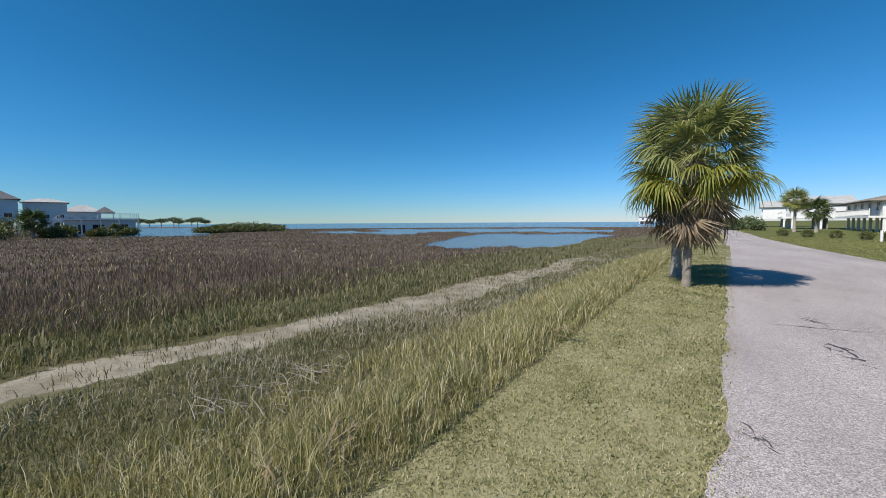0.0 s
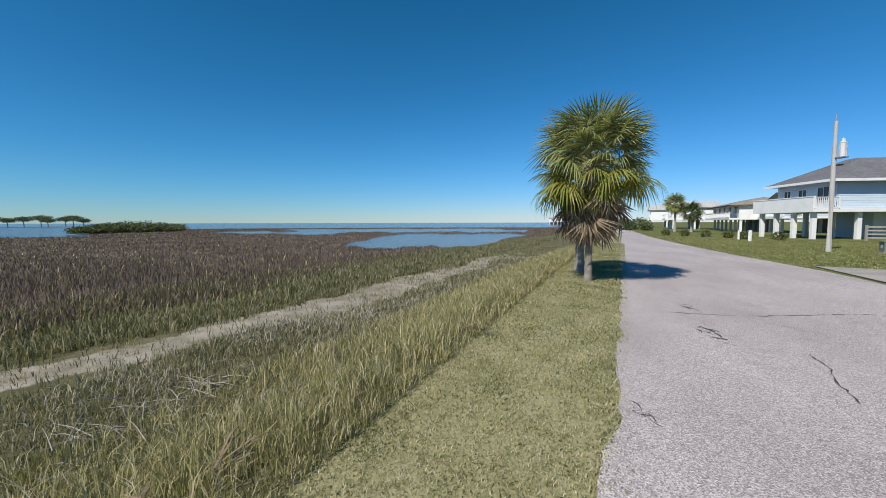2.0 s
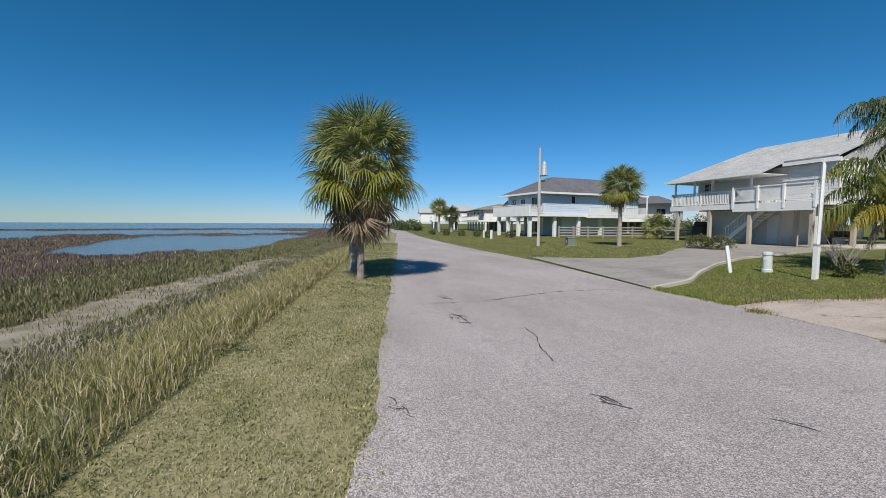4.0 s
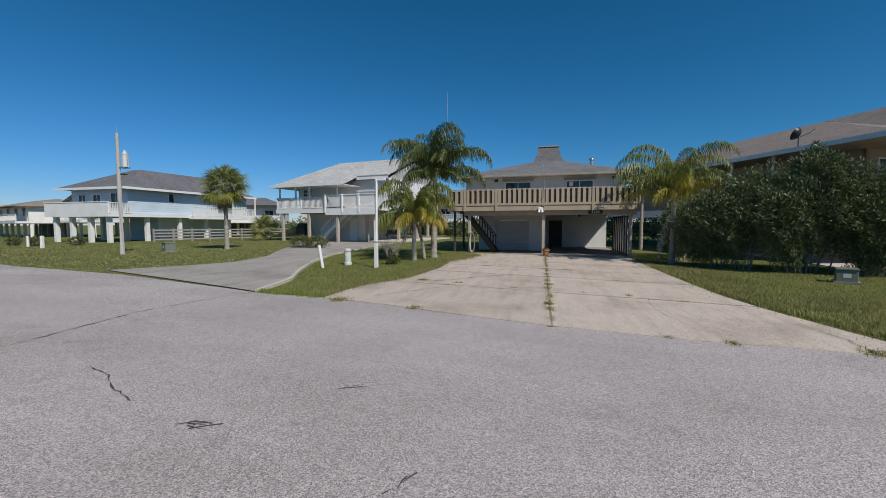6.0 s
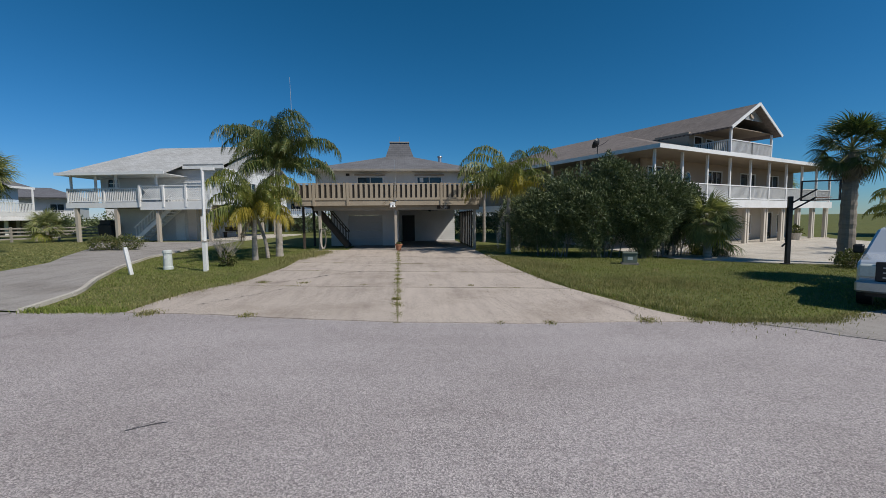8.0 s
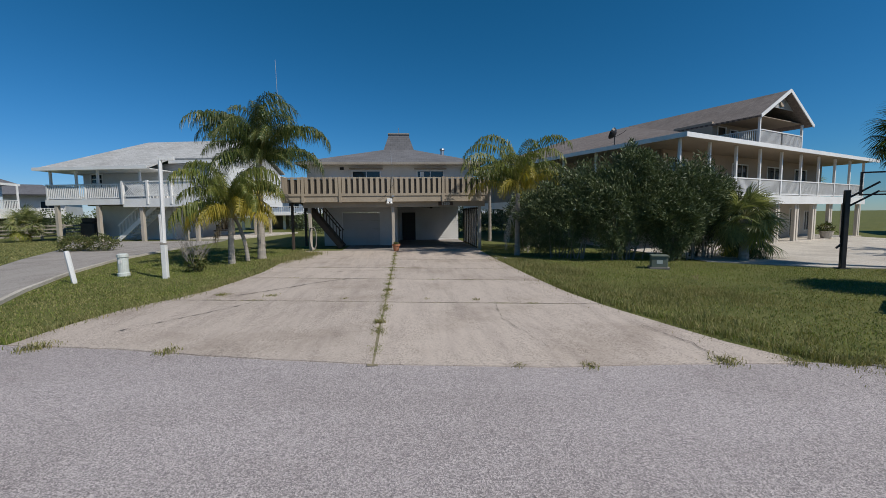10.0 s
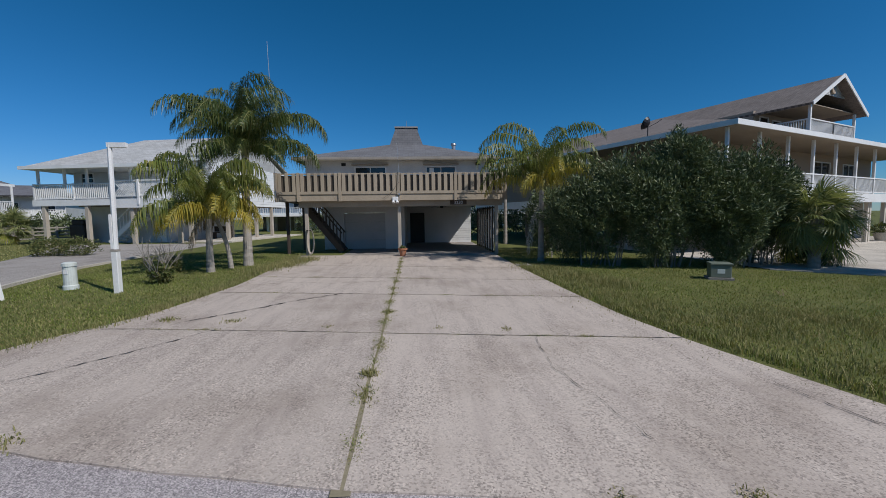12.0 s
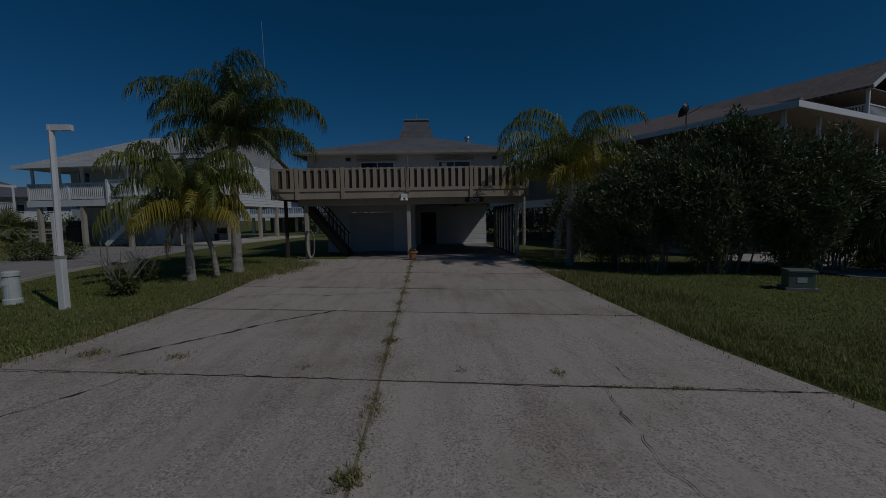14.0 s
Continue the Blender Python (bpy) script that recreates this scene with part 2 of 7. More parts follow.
def ground_sheet():
    az = np.concatenate([np.arange(-60, 60, 2.0), np.arange(60, 165, 0.35), np.arange(165, 300, 2.0)])
    r = [0.0, 0.5]
    while r[-1] < 4500:
        r.append(r[-1] + max(0.28, r[-1] * 0.028))
    r = np.array(r[1:])
    A, R = np.meshgrid(np.radians(az), r, indexing="ij")
    X, Y = EYE0[0] - np.sin(A) * R, EYE0[1] + np.cos(A) * R
    Z = ground_z(X, Y)
    V = np.stack([X, Y, Z], -1).reshape(-1, 3)
    na, nr = len(az), len(r)
    i = np.arange(na)[:, None] * nr + np.arange(nr - 1)[None]
    j = ((np.arange(na) + 1) % na)[:, None] * nr + np.arange(nr - 1)[None]
    F = np.stack([i, i + 1, j + 1, j], -1).reshape(-1, 4)
    V = np.vstack([V, [[*EYE0, float(ground_z(*EYE0))]]])
    return V, F


def sand_centre(u):
    """How far across the road's axis the sandy track runs, u metres along it."""
    return np.interp(u, [-40, 0.6, 3.3, 5.7, 8.7, 12.8, 20.6, 26.4, 60], [-34.5, -33.8, -33.6, -33.3, -32.7, -32.9, -32.5, -33.0, -33])


def ground_material():
    m, nt, b = material("coastal_ground", 0.95, 0, 0.15)
    att = {}
    for k in ("lawn", "verge", "rough_grass", "sand", "marsh", "mud"):
        a = nt.nodes.new("ShaderNodeAttribute")
        a.attribute_name = k
        att[k] = a.outputs["Fac"]
    fine = ramp(nt, grain(nt, 28, 4, (1, 1, 1), 0.7), 0.3, 0.7)
    mid = ramp(nt, grain(nt, 1.6, 5), 0.35, 0.7)
    broad = ramp(nt, grain(nt, 0.35, 4), 0.35, 0.65)
    lawn = mix(nt, mid, (0.085, 0.11, 0.03), (0.22, 0.21, 0.08))
    lawn = mix(nt, broad, lawn, (0.17, 0.18, 0.055))
    verge = mix(nt, mid, (0.30, 0.275, 0.13), (0.50, 0.45, 0.30))
    verge = mix(nt, broad, verge, (0.36, 0.325, 0.175))
    verge = mix(nt, ramp(nt, grain(nt, 9, 5, (1, 1, 1), 0.75), 0.5, 0.66), verge, (0.15, 0.145, 0.06))
    verge = mix(nt, ramp(nt, grain(nt, 0.9, 5, (1, 1, 1), 0.7), 0.55, 0.72), verge, mix(nt, mid, (0.19, 0.20, 0.075), (0.30, 0.27, 0.15)))
    tall = mix(nt, mid, (0.115, 0.108, 0.05), (0.20, 0.175, 0.10))
    sand = mix(nt, mid, (0.43, 0.38, 0.31), (0.24, 0.21, 0.15))
    marsh = mix(nt, mid, (0.13, 0.095, 0.085), (0.19, 0.15, 0.105))
    col = lawn
    for k, c in (("verge", verge), ("rough_grass", tall), ("marsh", marsh), ("sand", sand), ("mud", (0.16, 0.14, 0.12))):
        w = nt.nodes.new("ShaderNodeMath")
        w.operation = "ADD"
        nt.links.new(att[k], w.inputs[0])
        n = nt.nodes.new("ShaderNodeMath")
        n.operation = "MULTIPLY_ADD"
        nt.links.new(grain(nt, 3.5, 5, (1, 1, 1), 0.7), n.inputs[0])
        n.inputs[1].default_value, n.inputs[2].default_value = (2.0, -1.0) if k == "sand" else (1.1, -0.55)
        nt.links.new(n.outputs[0], w.inputs[1])
        col = mix(nt, ramp(nt, w.outputs[0], 0.35, 0.65), col, c)
    col = mix(nt, fine, col, mix(nt, 1.0, col, (0.6, 0.62, 0.6), "MULTIPLY"))
    nt.links.new(col, b.inputs["Base Color"])
    bump(nt, b, grain(nt, 35, 4), 0.6, 0.03)
    return m


V, F = ground_sheet()
ground = np_mesh("ground", V, F, ground_material())
x, y = V[:, 0], V[:, 1]
s = x * ROAD_N[0] + y * ROAD_N[1]
u = -x * ROAD_N[1] + y * ROAD_N[0]
u0 = -EYE0[0] * ROAD_N[1] + EYE0[1] * ROAD_N[0]
u = u - u0
sand_half = np.interp(u, [-6, 0.2, 1.5, 4, 10, 22, 26, 30], [0.0, 0.25, 0.55, 0.8, 0.9, 1.0, 0.7, 0.0])
sand_half = sand_half * (1 + 0.4 * waves(x * 3.1, y * 2.3) + 0.3 * waves(x * 8.3 + 3, y * 7.1))
masks = {
    "verge": step(-s, 23.0, 23.4) * (1 - step(-s, 27.0, 27.5)),
    "rough_grass": step(-s, 27.0, 27.5),
    "marsh": step(-s, 36.5 + 1.2 * waves(x * 0.8, y * 0.8), 39 + 1.2 * waves(x * 0.8, y * 0.8)),
    "sand": (1 - step(np.abs(s - sand_centre(u)), sand_half * 0.7, sand_half * 1.25 + 0.01)) * (sand_half > 0.02),
    "mud": step(water_share(x, y), 0.15, 0.5) * step(-s, 30, 31),
    "lawn": 1 - step(-s, 23.0, 23.4),
}
for k, v in masks.items():
    ground.data.attributes.new(k, "FLOAT", "POINT").data.foreach_set("value", np.ascontiguousarray(v, np.float32))
ground.data.polygons.foreach_set("use_smooth", np.ones(len(ground.data.polygons), bool))
tagged(ground, "grassy coastal ground falling from mown verge to brown salt marsh", "ground", kind="structure")


def water_material():
    m, nt, b = material("bay_water", 0.16, 0, 0.5)
    b.inputs["Base Color"].default_value = (0.11, 0.125, 0.14, 1)
    bump(nt, b, grain(nt, 1.6, 4, (1, 2.2, 1)), 0.8, 0.16)
    return m


bm = bmesh.new()
vs = [bm.verts.new(p) for p in ((-4600, -4600, -0.62), (-30, -4600, -0.62), (-30, -28, -0.62), (-40, 40, -0.62), (-4600, 4600, -0.62))]
bm.faces.new(vs)
water = part("water", bm, water_material())
tagged(water, "calm grey-blue bay water with small ripples", "water", kind="structure")

# ---- road ----
ROAD_EDGE_HOUSES = [(-160, 23.0), (-90, 4.0), (-61, -3.6), (-48, -7.6), (-32, -11.6), (-22, -13.6), (-15, -14.6), (-8.05, -16.35), (-5.9, -16.5), (-4.0, -16.85),
                    (-2.1, -17.38), (0, -17.84), (2.5, -18.16), (4.3, -18.2), (6.2, -18.35), (7.3, -18.6), (8.6, -18.9), (11, -19.3), (16, -20.2), (24, -21.5), (27, -23)]
ROAD_EDGE_MARSH = [(28, -27), (22, -32), (12, -33.5), (4, -30.5), (0.2, -27.0), (-3.2, -25.54), (-4.03, -25.19), (-5.12, -24.85), (-7.6, -23.98), (-12.06, -22.5), (-30.8, -16.3), (-61, -6.2), (-90, 0.5), (-160, 17.0)]


def resample(line, gap):
    out = []
    for (x0, y0), (x1, y1) in zip(line, line[1:]):
        n = max(1, int(math.hypot(x1 - x0, y1 - y0) / gap))
        out += [(x0 + (x1 - x0) * k / n, y0 + (y1 - y0) * k / n) for k in range(n)]
    return out + [line[-1]]


def ragged(line, gap=0.22, amp=0.06, seed=0):
    out = []
    for i, (px, py) in enumerate(resample(line, gap)):
        v = noise.noise(Vector((px * 2.1, py * 2.1, seed))) * amp + noise.noise(Vector((px * 9, py * 9, seed + 5))) * amp * 0.5
        out.append((px + v * 0.3, py + v))
    return out


def sheet_between(bm, a, b, rise, n=14, skirt=0.08):
    """A sheet between two lines of the same number of points, lying on the street's fall."""
    grid = []
    for p, q in zip(a, b):
        row = []
        for k in range(n + 1):
            px, py = p[0] + (q[0] - p[0]) * k / n, p[1] + (q[1] - p[1]) * k / n
            row.append(bm.verts.new((px, py, float(lift(px)) + rise)))
        grid.append([bm.verts.new((p[0], p[1], float(lift(p[0])) - skirt)), *row, bm.verts.new((q[0], q[1], float(lift(q[0])) - skirt))])
    for r0, r1 in zip(grid, grid[1:]):
        for k in range(len(r0) - 1):
            bm.faces.new((r0[k], r1[k], r1[k + 1], r0[k + 1]))


def even(line, n):
    pts = [Vector((*p, 0)) for p in line]
    acc = [0.0]
    for p, q in zip(pts, pts[1:]):
        acc.append(acc[-1] + (q - p).length)
    xs = np.linspace(0, acc[-1], n)
    return list(zip(np.interp(xs, acc, [p.x for p in pts]), np.interp(xs, acc, [p.y for p in pts])))


bm = bmesh.new()
sheet_between(bm, ragged(even(ROAD_EDGE_HOUSES, 900), 9, 0.05, 1), ragged(even(ROAD_EDGE_MARSH[::-1], 900), 9, 0.10, 2), 0.0)
road = part("road", bm, ASPHALT)
tagged(road, "sun-bleached grey asphalt lane with coarse chippings and ragged edges", "road", kind="structure")

# ---- paints and building materials ----
WHITE = painted("white_paint", (0.80, 0.80, 0.78), (0.45, 0.42, 0.36), 0.25, 0.5, 0.9, 30, 0.1)
GREY_WHITE = painted("grey_white_siding", (0.66, 0.66, 0.65), (0.40, 0.38, 0.34), 0.3, 0.6, 0.7, 25, 0.12)
TAN = painted("tan_deck_paint", (0.40, 0.335, 0.25), (0.20, 0.16, 0.12), 0.35, 0.75, 1.2, 30, 0.3, (1, 1, 0.3))
POST_TAN = painted("faded_tan_post", (0.46, 0.41, 0.34), (0.22, 0.18, 0.14), 0.4, 0.8, 1.4, 30, 0.3, (1, 1, 0.3))
BEIGE = painted("beige_stucco", (0.40, 0.325, 0.25), (0.25, 0.2, 0.16), 0.25, 0.8, 0.5, 60, 0.25)
BLUE = painted("pale_blue_siding", (0.56, 0.66, 0.74), (0.40, 0.45, 0.5), 0.2, 0.6, 0.5, 20, 0.1)
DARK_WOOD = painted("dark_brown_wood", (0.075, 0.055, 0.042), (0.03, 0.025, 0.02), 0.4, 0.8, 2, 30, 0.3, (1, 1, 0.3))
GREY_WOOD = painted("grey_weathered_wood", (0.34, 0.31, 0.27), (0.15, 0.13, 0.11), 0.4, 0.85, 2, 30, 0.4, (1, 1, 0.2))
DOOR_GREY = painted("grey_garage_door", (0.47, 0.47, 0.47), (0.3, 0.29, 0.27), 0.3, 0.6, 0.8, 20, 0.1)
DOORWAY_DARK = painted("doorway_dark", (0.02, 0.017, 0.016), (0.01, 0.01, 0.01), 0.3, 0.5)
CEIL = painted("painted_boards", (0.34, 0.28, 0.21), (0.2, 0.17, 0.13), 0.3, 0.7, 0.6, 20, 0.1, (0.3, 1, 1))
TERRACOTTA = painted("terracotta", (0.42, 0.17, 0.085), (0.5, 0.4, 0.3), 0.3, 0.85, 6, 60)
METAL = painted("galvanised_metal", (0.50, 0.51, 0.52), (0.3, 0.3, 0.3), 0.3, 0.4, 3, 40, 0.1, metal=0.8)
BLACK = painted("black_metal", (0.02, 0.02, 0.022), (0.06, 0.05, 0.04), 0.4, 0.45, 3, 40, 0.1)
GREEN_BOX = painted("grey_green_enamel", (0.16, 0.19, 0.15), (0.25, 0.22, 0.17), 0.35, 0.5, 3, 40, 0.15)
PLASTIC = painted("grey_white_plastic", (0.60, 0.64, 0.60), (0.4, 0.38, 0.33), 0.4, 0.45, 5, 40, 0.05)


def shingles(name, c, pitch=0.16):
    m, nt, b = material(name, 0.92, 0, 0.2)
    tex = nt.nodes.new("ShaderNodeTexBrick")
    tex.inputs["Scale"].default_value = 1.0
    tex.inputs["Brick Width"].default_value, tex.inputs["Row Height"].default_value = 0.32, pitch
    tex.inputs["Mortar Size"].default_value = 0.006
    tex.inputs["Color1"].default_value = (*c, 1)
    tex.inputs["Color2"].default_value = (*[v * 0.78 for v in c], 1)
    tex.inputs["Mortar"].default_value = (*[v * 0.45 for v in c], 1)
    nt.links.new(nt.nodes.new("ShaderNodeTexCoord").outputs["UV"], tex.inputs["Vector"])
    col = mix(nt, ramp(nt, grain(nt, 0.6, 4), 0.4, 0.75), tex.outputs["Color"], mix(nt, 1.0, tex.outputs["Color"], (0.8, 0.79, 0.77), "MULTIPLY"))
    nt.links.new(col, b.inputs["Base Color"])
    bump(nt, b, tex.outputs["Fac"], -0.4, 0.01)
    return m


ROOF_GREY = shingles("grey_shingles", (0.19, 0.19, 0.20))
ROOF_PALE = shingles("pale_grey_shingles", (0.52, 0.52, 0.51))
ROOF_BROWN = shingles("brown_grey_shingles", (0.25, 0.215, 0.195))
ROOF_DARK = shingles("dark_grey_shingles", (0.17, 0.17, 0.185))
ROOF_TAN = shingles("tan_shingles", (0.30, 0.26, 0.21))


def glass_material():
    m, nt, b = material("window_glass", 0.05, 0, 0.6)
    b.inputs["Base Color"].default_value = (0.025, 0.03, 0.035, 1)
    return m


GLASS = glass_material()


def share(name, me, parent, m, label=""):
    ob = new(name, me)
    ob.parent = parent
    ob.matrix_parent_inverse = Matrix()
    ob.matrix_basis = m
    if label:
        ob["label"] = label
    return ob


def mesh_of(bm, name, mat):
    me = bpy.data.meshes.new(name)
    bm.normal_update()
    bm.to_mesh(me)
    bm.free()
    me.materials.append(mat)
    return me


def roof_face(bm, uvl, pts, thick=0.0):
    """One roof plane with its courses running level; pts start with the two eave corners."""
    pts = [Vector(p) for p in pts]
    along = (pts[1] - pts[0]).normalized()
    n = (pts[1] - pts[0]).cross(pts[-1] - pts[0]).normalized()
    up = n.cross(along)
    f = bm.faces.new([bm.verts.new(p) for p in pts])
    for loop, p in zip(f.loops, pts):
        loop[uvl].uv = ((p - pts[0]).dot(along), (p - pts[0]).dot(up))


def roof(name, planes, material_, parent, thick=0.08, label=""):
    bm = bmesh.new()
    uvl = bm.loops.layers.uv.new("UVMap")
    for p in planes:
        roof_face(bm, uvl, p)
    bmesh.ops.remove_doubles(bm, verts=bm.verts[:], dist=0.002)
    bmesh.ops.recalc_face_normals(bm, faces=bm.faces[:])
    ob = part(name, bm, material_, parent, label)
    s = ob.modifiers.new("thickness", "SOLIDIFY")
    s.thickness, s.offset = thick, -1
    return ob


def hip(x0, x1, y0, y1, z, ridge_z, inset):
    """Planes of a hip roof whose ridge runs along x."""
    ym = (y0 + y1) / 2
    a, b = (x0 + inset, ym, ridge_z), (x1 - inset, ym, ridge_z)
    return [[(x0, y0, z), (x1, y0, z), b, a], [(x1, y1, z), (x0, y1, z), a, b],
            [(x0, y1, z), (x0, y0, z), a], [(x1, y0, z), (x1, y1, z), b]]


def lap_wall(x0, x1, z0, z1, openings=(), pitch=0.18, thick=0.16, m=None):
    """A boarded wall along x, its boards towards -y, with openings (x0, x1, z0, z1) through it."""
    bm = bmesh.new()
    m = m or Matrix()
    xs = sorted({x0, x1, *[o[0] for o in openings], *[o[1] for o in openings]})
    for a, b in zip(xs, xs[1:]):
        zs = [(z0, z1)]
        for o in openings:
            if o[0] < (a + b) / 2 < o[1]:
                zs = [q for p in zs for q in ((p[0], min(p[1], o[2])), (max(p[0], o[3]), p[1])) if q[1] - q[0] > 0.01]
        for lo, hi in zs:
            box(bm, a, b, 0, thick, lo, hi, m)
            if pitch:
                k = math.floor((lo - z0) / pitch)
                back = 0.0
                while z0 + k * pitch < hi - 0.01:
                    p, q = max(lo, z0 + k * pitch), min(hi, z0 + (k + 1) * pitch)
                    vs = [bm.verts.new(m @ Vector(c)) for c in ((a, -0.022, p), (b, -0.022, p), (b, -0.004, q), (a, -0.004, q), (a, back, p), (b, back, p))]
                    back = -0.004
                    bm.faces.new(vs[:4])
                    bm.faces.new((vs[4], vs[5], vs[1], vs[0]))
                    k += 1
    bmesh.ops.remove_doubles(bm, verts=bm.verts[:], dist=0.0008)
    return bm


def window(parent, x0, x1, z0, z1, y, m=None, frame_mat=WHITE, bars=1, depth=0.06, name="window", cross=0):
    """A window in the plane y, facing -y: frame with its pane set back."""
    m = m or Matrix()
    w = 0.07
    bm = bmesh.new()
    loops = []
    for yy in (y - 0.045, y + 0.05):
        for o in (w, 0.0):
            loops.append([bm.verts.new(m @ Vector(c)) for c in ((x0 - o, yy, z0 - o), (x1 + o, yy, z0 - o), (x1 + o, yy, z1 + o), (x0 - o, yy, z1 + o))])
    for a, b in ((0, 1), (1, 3), (3, 2), (2, 0)):
        for k in range(4):
            bm.faces.new((loops[a][k], loops[a][(k + 1) % 4], loops[b][(k + 1) % 4], loops[b][k]))
    bmesh.ops.recalc_face_normals(bm, faces=bm.faces[:])
    f = part(name, bm, frame_mat, parent)
    for k in range(bars):
        xc = x0 + (x1 - x0) * (k + 1) / (bars + 1)
        bm = bmesh.new()
        box(bm, xc - 0.022, xc + 0.022, y - 0.02, y + 0.025, z0, z1, m)
        part("glazing_bar", bm, frame_mat, f)
    for k in range(cross):
        zc = z0 + (z1 - z0) * (k + 1) / (cross + 1)
        bm = bmesh.new()
        box(bm, x0, x1, y - 0.015, y + 0.022, zc - 0.02, zc + 0.02, m)
        part("glazing_bar", bm, frame_mat, f)
    bm = bmesh.new()
    box(bm, x0, x1, y + 0.03, y + 0.045, z0, z1, m)
    part("pane", bm, GLASS, f, "dark reflecting glass")
    return f


def railing(parent, a, b, h, mat, gap=0.13, bw=0.04, post_gap=2.5, post_w=0.1, bottom=0.1, cap=0.12, posts=True):
    """A railing from a to b (floor level): top and bottom rails, balusters, posts, each a part."""
    a, b = Vector(a), Vector(b)
    d = b - a
    n = max(1, round(d.length / gap))
    for nm, z, w, t in (("top_rail", h - 0.03, cap, 0.06), ("bottom_rail", bottom, 0.06, 0.07)):
        bm = bmesh.new()
        beam(bm, a + Vector((0, 0, z)), b + Vector((0, 0, z)), w, t)
        part(nm, bm, mat, parent)
    bm = bmesh.new()
    box(bm, -bw / 2, bw / 2, -bw / 2, bw / 2, bottom, h - 0.05)
    me = mesh_of(bm, "baluster", mat)
    turn = Matrix.Rotation(math.atan2(d.y, d.x), 4, "Z")
    for k in range(1, n):
        share("baluster", me, parent, Matrix.Translation(a + d * k / n) @ turn)
    if posts:
        bm = bmesh.new()
        box(bm, -post_w / 2, post_w / 2, -post_w / 2, post_w / 2, 0, h + 0.02)
        me = mesh_of(bm, "rail_post", mat)
        k = max(1, round(d.length / post_gap))
        for i in range(k + 1):
            share("rail_post", me, parent, Matrix.Translation(a + d * i / k) @ turn)


def posts(parent, spots, w, z0, z1, mat, name="post", bevel=0.012):
    bm = bmesh.new()
    box(bm, -w / 2, w / 2, -w / 2, w / 2, z0, z1)
    bevelled(bm, bevel)
    me = mesh_of(bm, name, mat)
    for x_, y_ in spots:
        share(name, me, parent, Matrix.Translation((x_, y_, 0)))


def stair(parent, top, foot, width, mat, rail_mat, n=13, side=(0, 1, 0), hand=0.95, balusters=True):
    """A straight flight from top to foot: two stringers, treads, handrail."""
    top, foot, side = Vector(top), Vector(foot), Vector(side)
    for k in (0, 1):
        bm = bmesh.new()
        off = side * width * k
        beam(bm, top + off, foot + off, 0.05, 0.28)
        part("stringer", bm, mat, parent)
        bm = bmesh.new()
        up = Vector((0, 0, hand))
        beam(bm, top + off + up, foot + off + up, 0.07, 0.06)
        part("handrail", bm, rail_mat, parent)
        if balusters:
            bm = bmesh.new()
            box(bm, -0.02, 0.02, -0.02, 0.02, 0.05, hand)
            me = mesh_of(bm, "baluster", rail_mat)
            for i in range(n):
                share("baluster", me, parent, Matrix.Translation(top.lerp(foot, (i + 0.5) / n) + off))
    bm = bmesh.new()
    d = (foot - top)
    hd = Vector((d.x, d.y, 0)).normalized()
    m = Matrix((( *hd, 0), (*side, 0), (0, 0, 1, 0), (0, 0, 0, 1))).transposed()
    m = Matrix.Identity(4)
    for i, col in enumerate((hd, side, Vector((0, 0, 1)))):
        for j in range(3):
            m[j][i] = col[j]
    box(bm, -0.14, 0.14, 0, width, -0.02, 0.02)
    me = mesh_of(bm, "tread", mat)
    for i in range(n):
        share("tread", me, parent, Matrix.Translation(top.lerp(foot, (i + 0.5) / n)) @ m)

# ---- driveway of the tan-decked house: cast slabs with weedy joints ----
def joint_y(yc, x_):
    return yc - 0.125 * x_


DRIVE_LEFT = [(-5.15, 0.42), (-4.95, -3.6), (-4.62, -8.4), (-4.58, -9.3), (-4.82, -12.7), (-5.6, -15.0), (-5.75, -16.55)]
DRIVE_RIGHT = [(5.0, 0.42), (4.85, -3.6), (4.78, -9.2), (4.84, -12.3), (5.06, -14.0), (5.35, -15.3), (5.7, -16.8), (6.4, -18.4)]
FRONT = [p for p in ROAD_EDGE_HOUSES if -6 <= p[0] <= 6.5]


def side_x(line, yv):
    ys, xs = [p[1] for p in line][::-1], [p[0] for p in line][::-1]
    return float(np.interp(yv, ys, xs))


def front_y(xv):
    return float(np.interp(xv, [p[0] for p in FRONT], [p[1] for p in FRONT]))


drive = thing("driveway", Matrix(), "weathered tan concrete driveway with weeds in its joints", "driveway", kind="structure")
JOINTS = [0.42, -4.4, -7.6, -10.35, -13.85, None]
GAP = 0.018


def slab_piece(xa, xb, top, bottom, rise):
    """xa, xb: functions of y; top, bottom: functions of x."""
    bm = bmesh.new()
    n = 16
    rows = []
    for i in range(n + 1):
        row = []
        w = i / n
        for j in range(9):
            v = j / 8
            yg = top(0) * (1 - v) + bottom(0) * v
            x_ = xa(yg) * (1 - w) + xb(yg) * w
            y_ = (top(x_) - GAP) * (1 - v) + (bottom(x_) + GAP) * v
            e = 0.02 * noise.noise(Vector((x_ * 3, y_ * 3, 3)))
            edge = j in (0, 8)
            row.append(bm.verts.new((x_, y_ + (e if edge else 0), float(lift(x_)) + rise)))
        rows.append(row)
    for a, b in zip(rows, rows[1:]):
        for j in range(8):
            bm.faces.new((a[j], a[j + 1], b[j + 1], b[j]))
    edges = [e for e in bm.edges if e.is_boundary]
    r = bmesh.ops.extrude_edge_only(bm, edges=edges)
    for g in r["geom"]:
        if isinstance(g, bmesh.types.BMVert):
            g.co.z -= 0.12
    bmesh.ops.recalc_face_normals(bm, faces=bm.faces[:])
    return bm


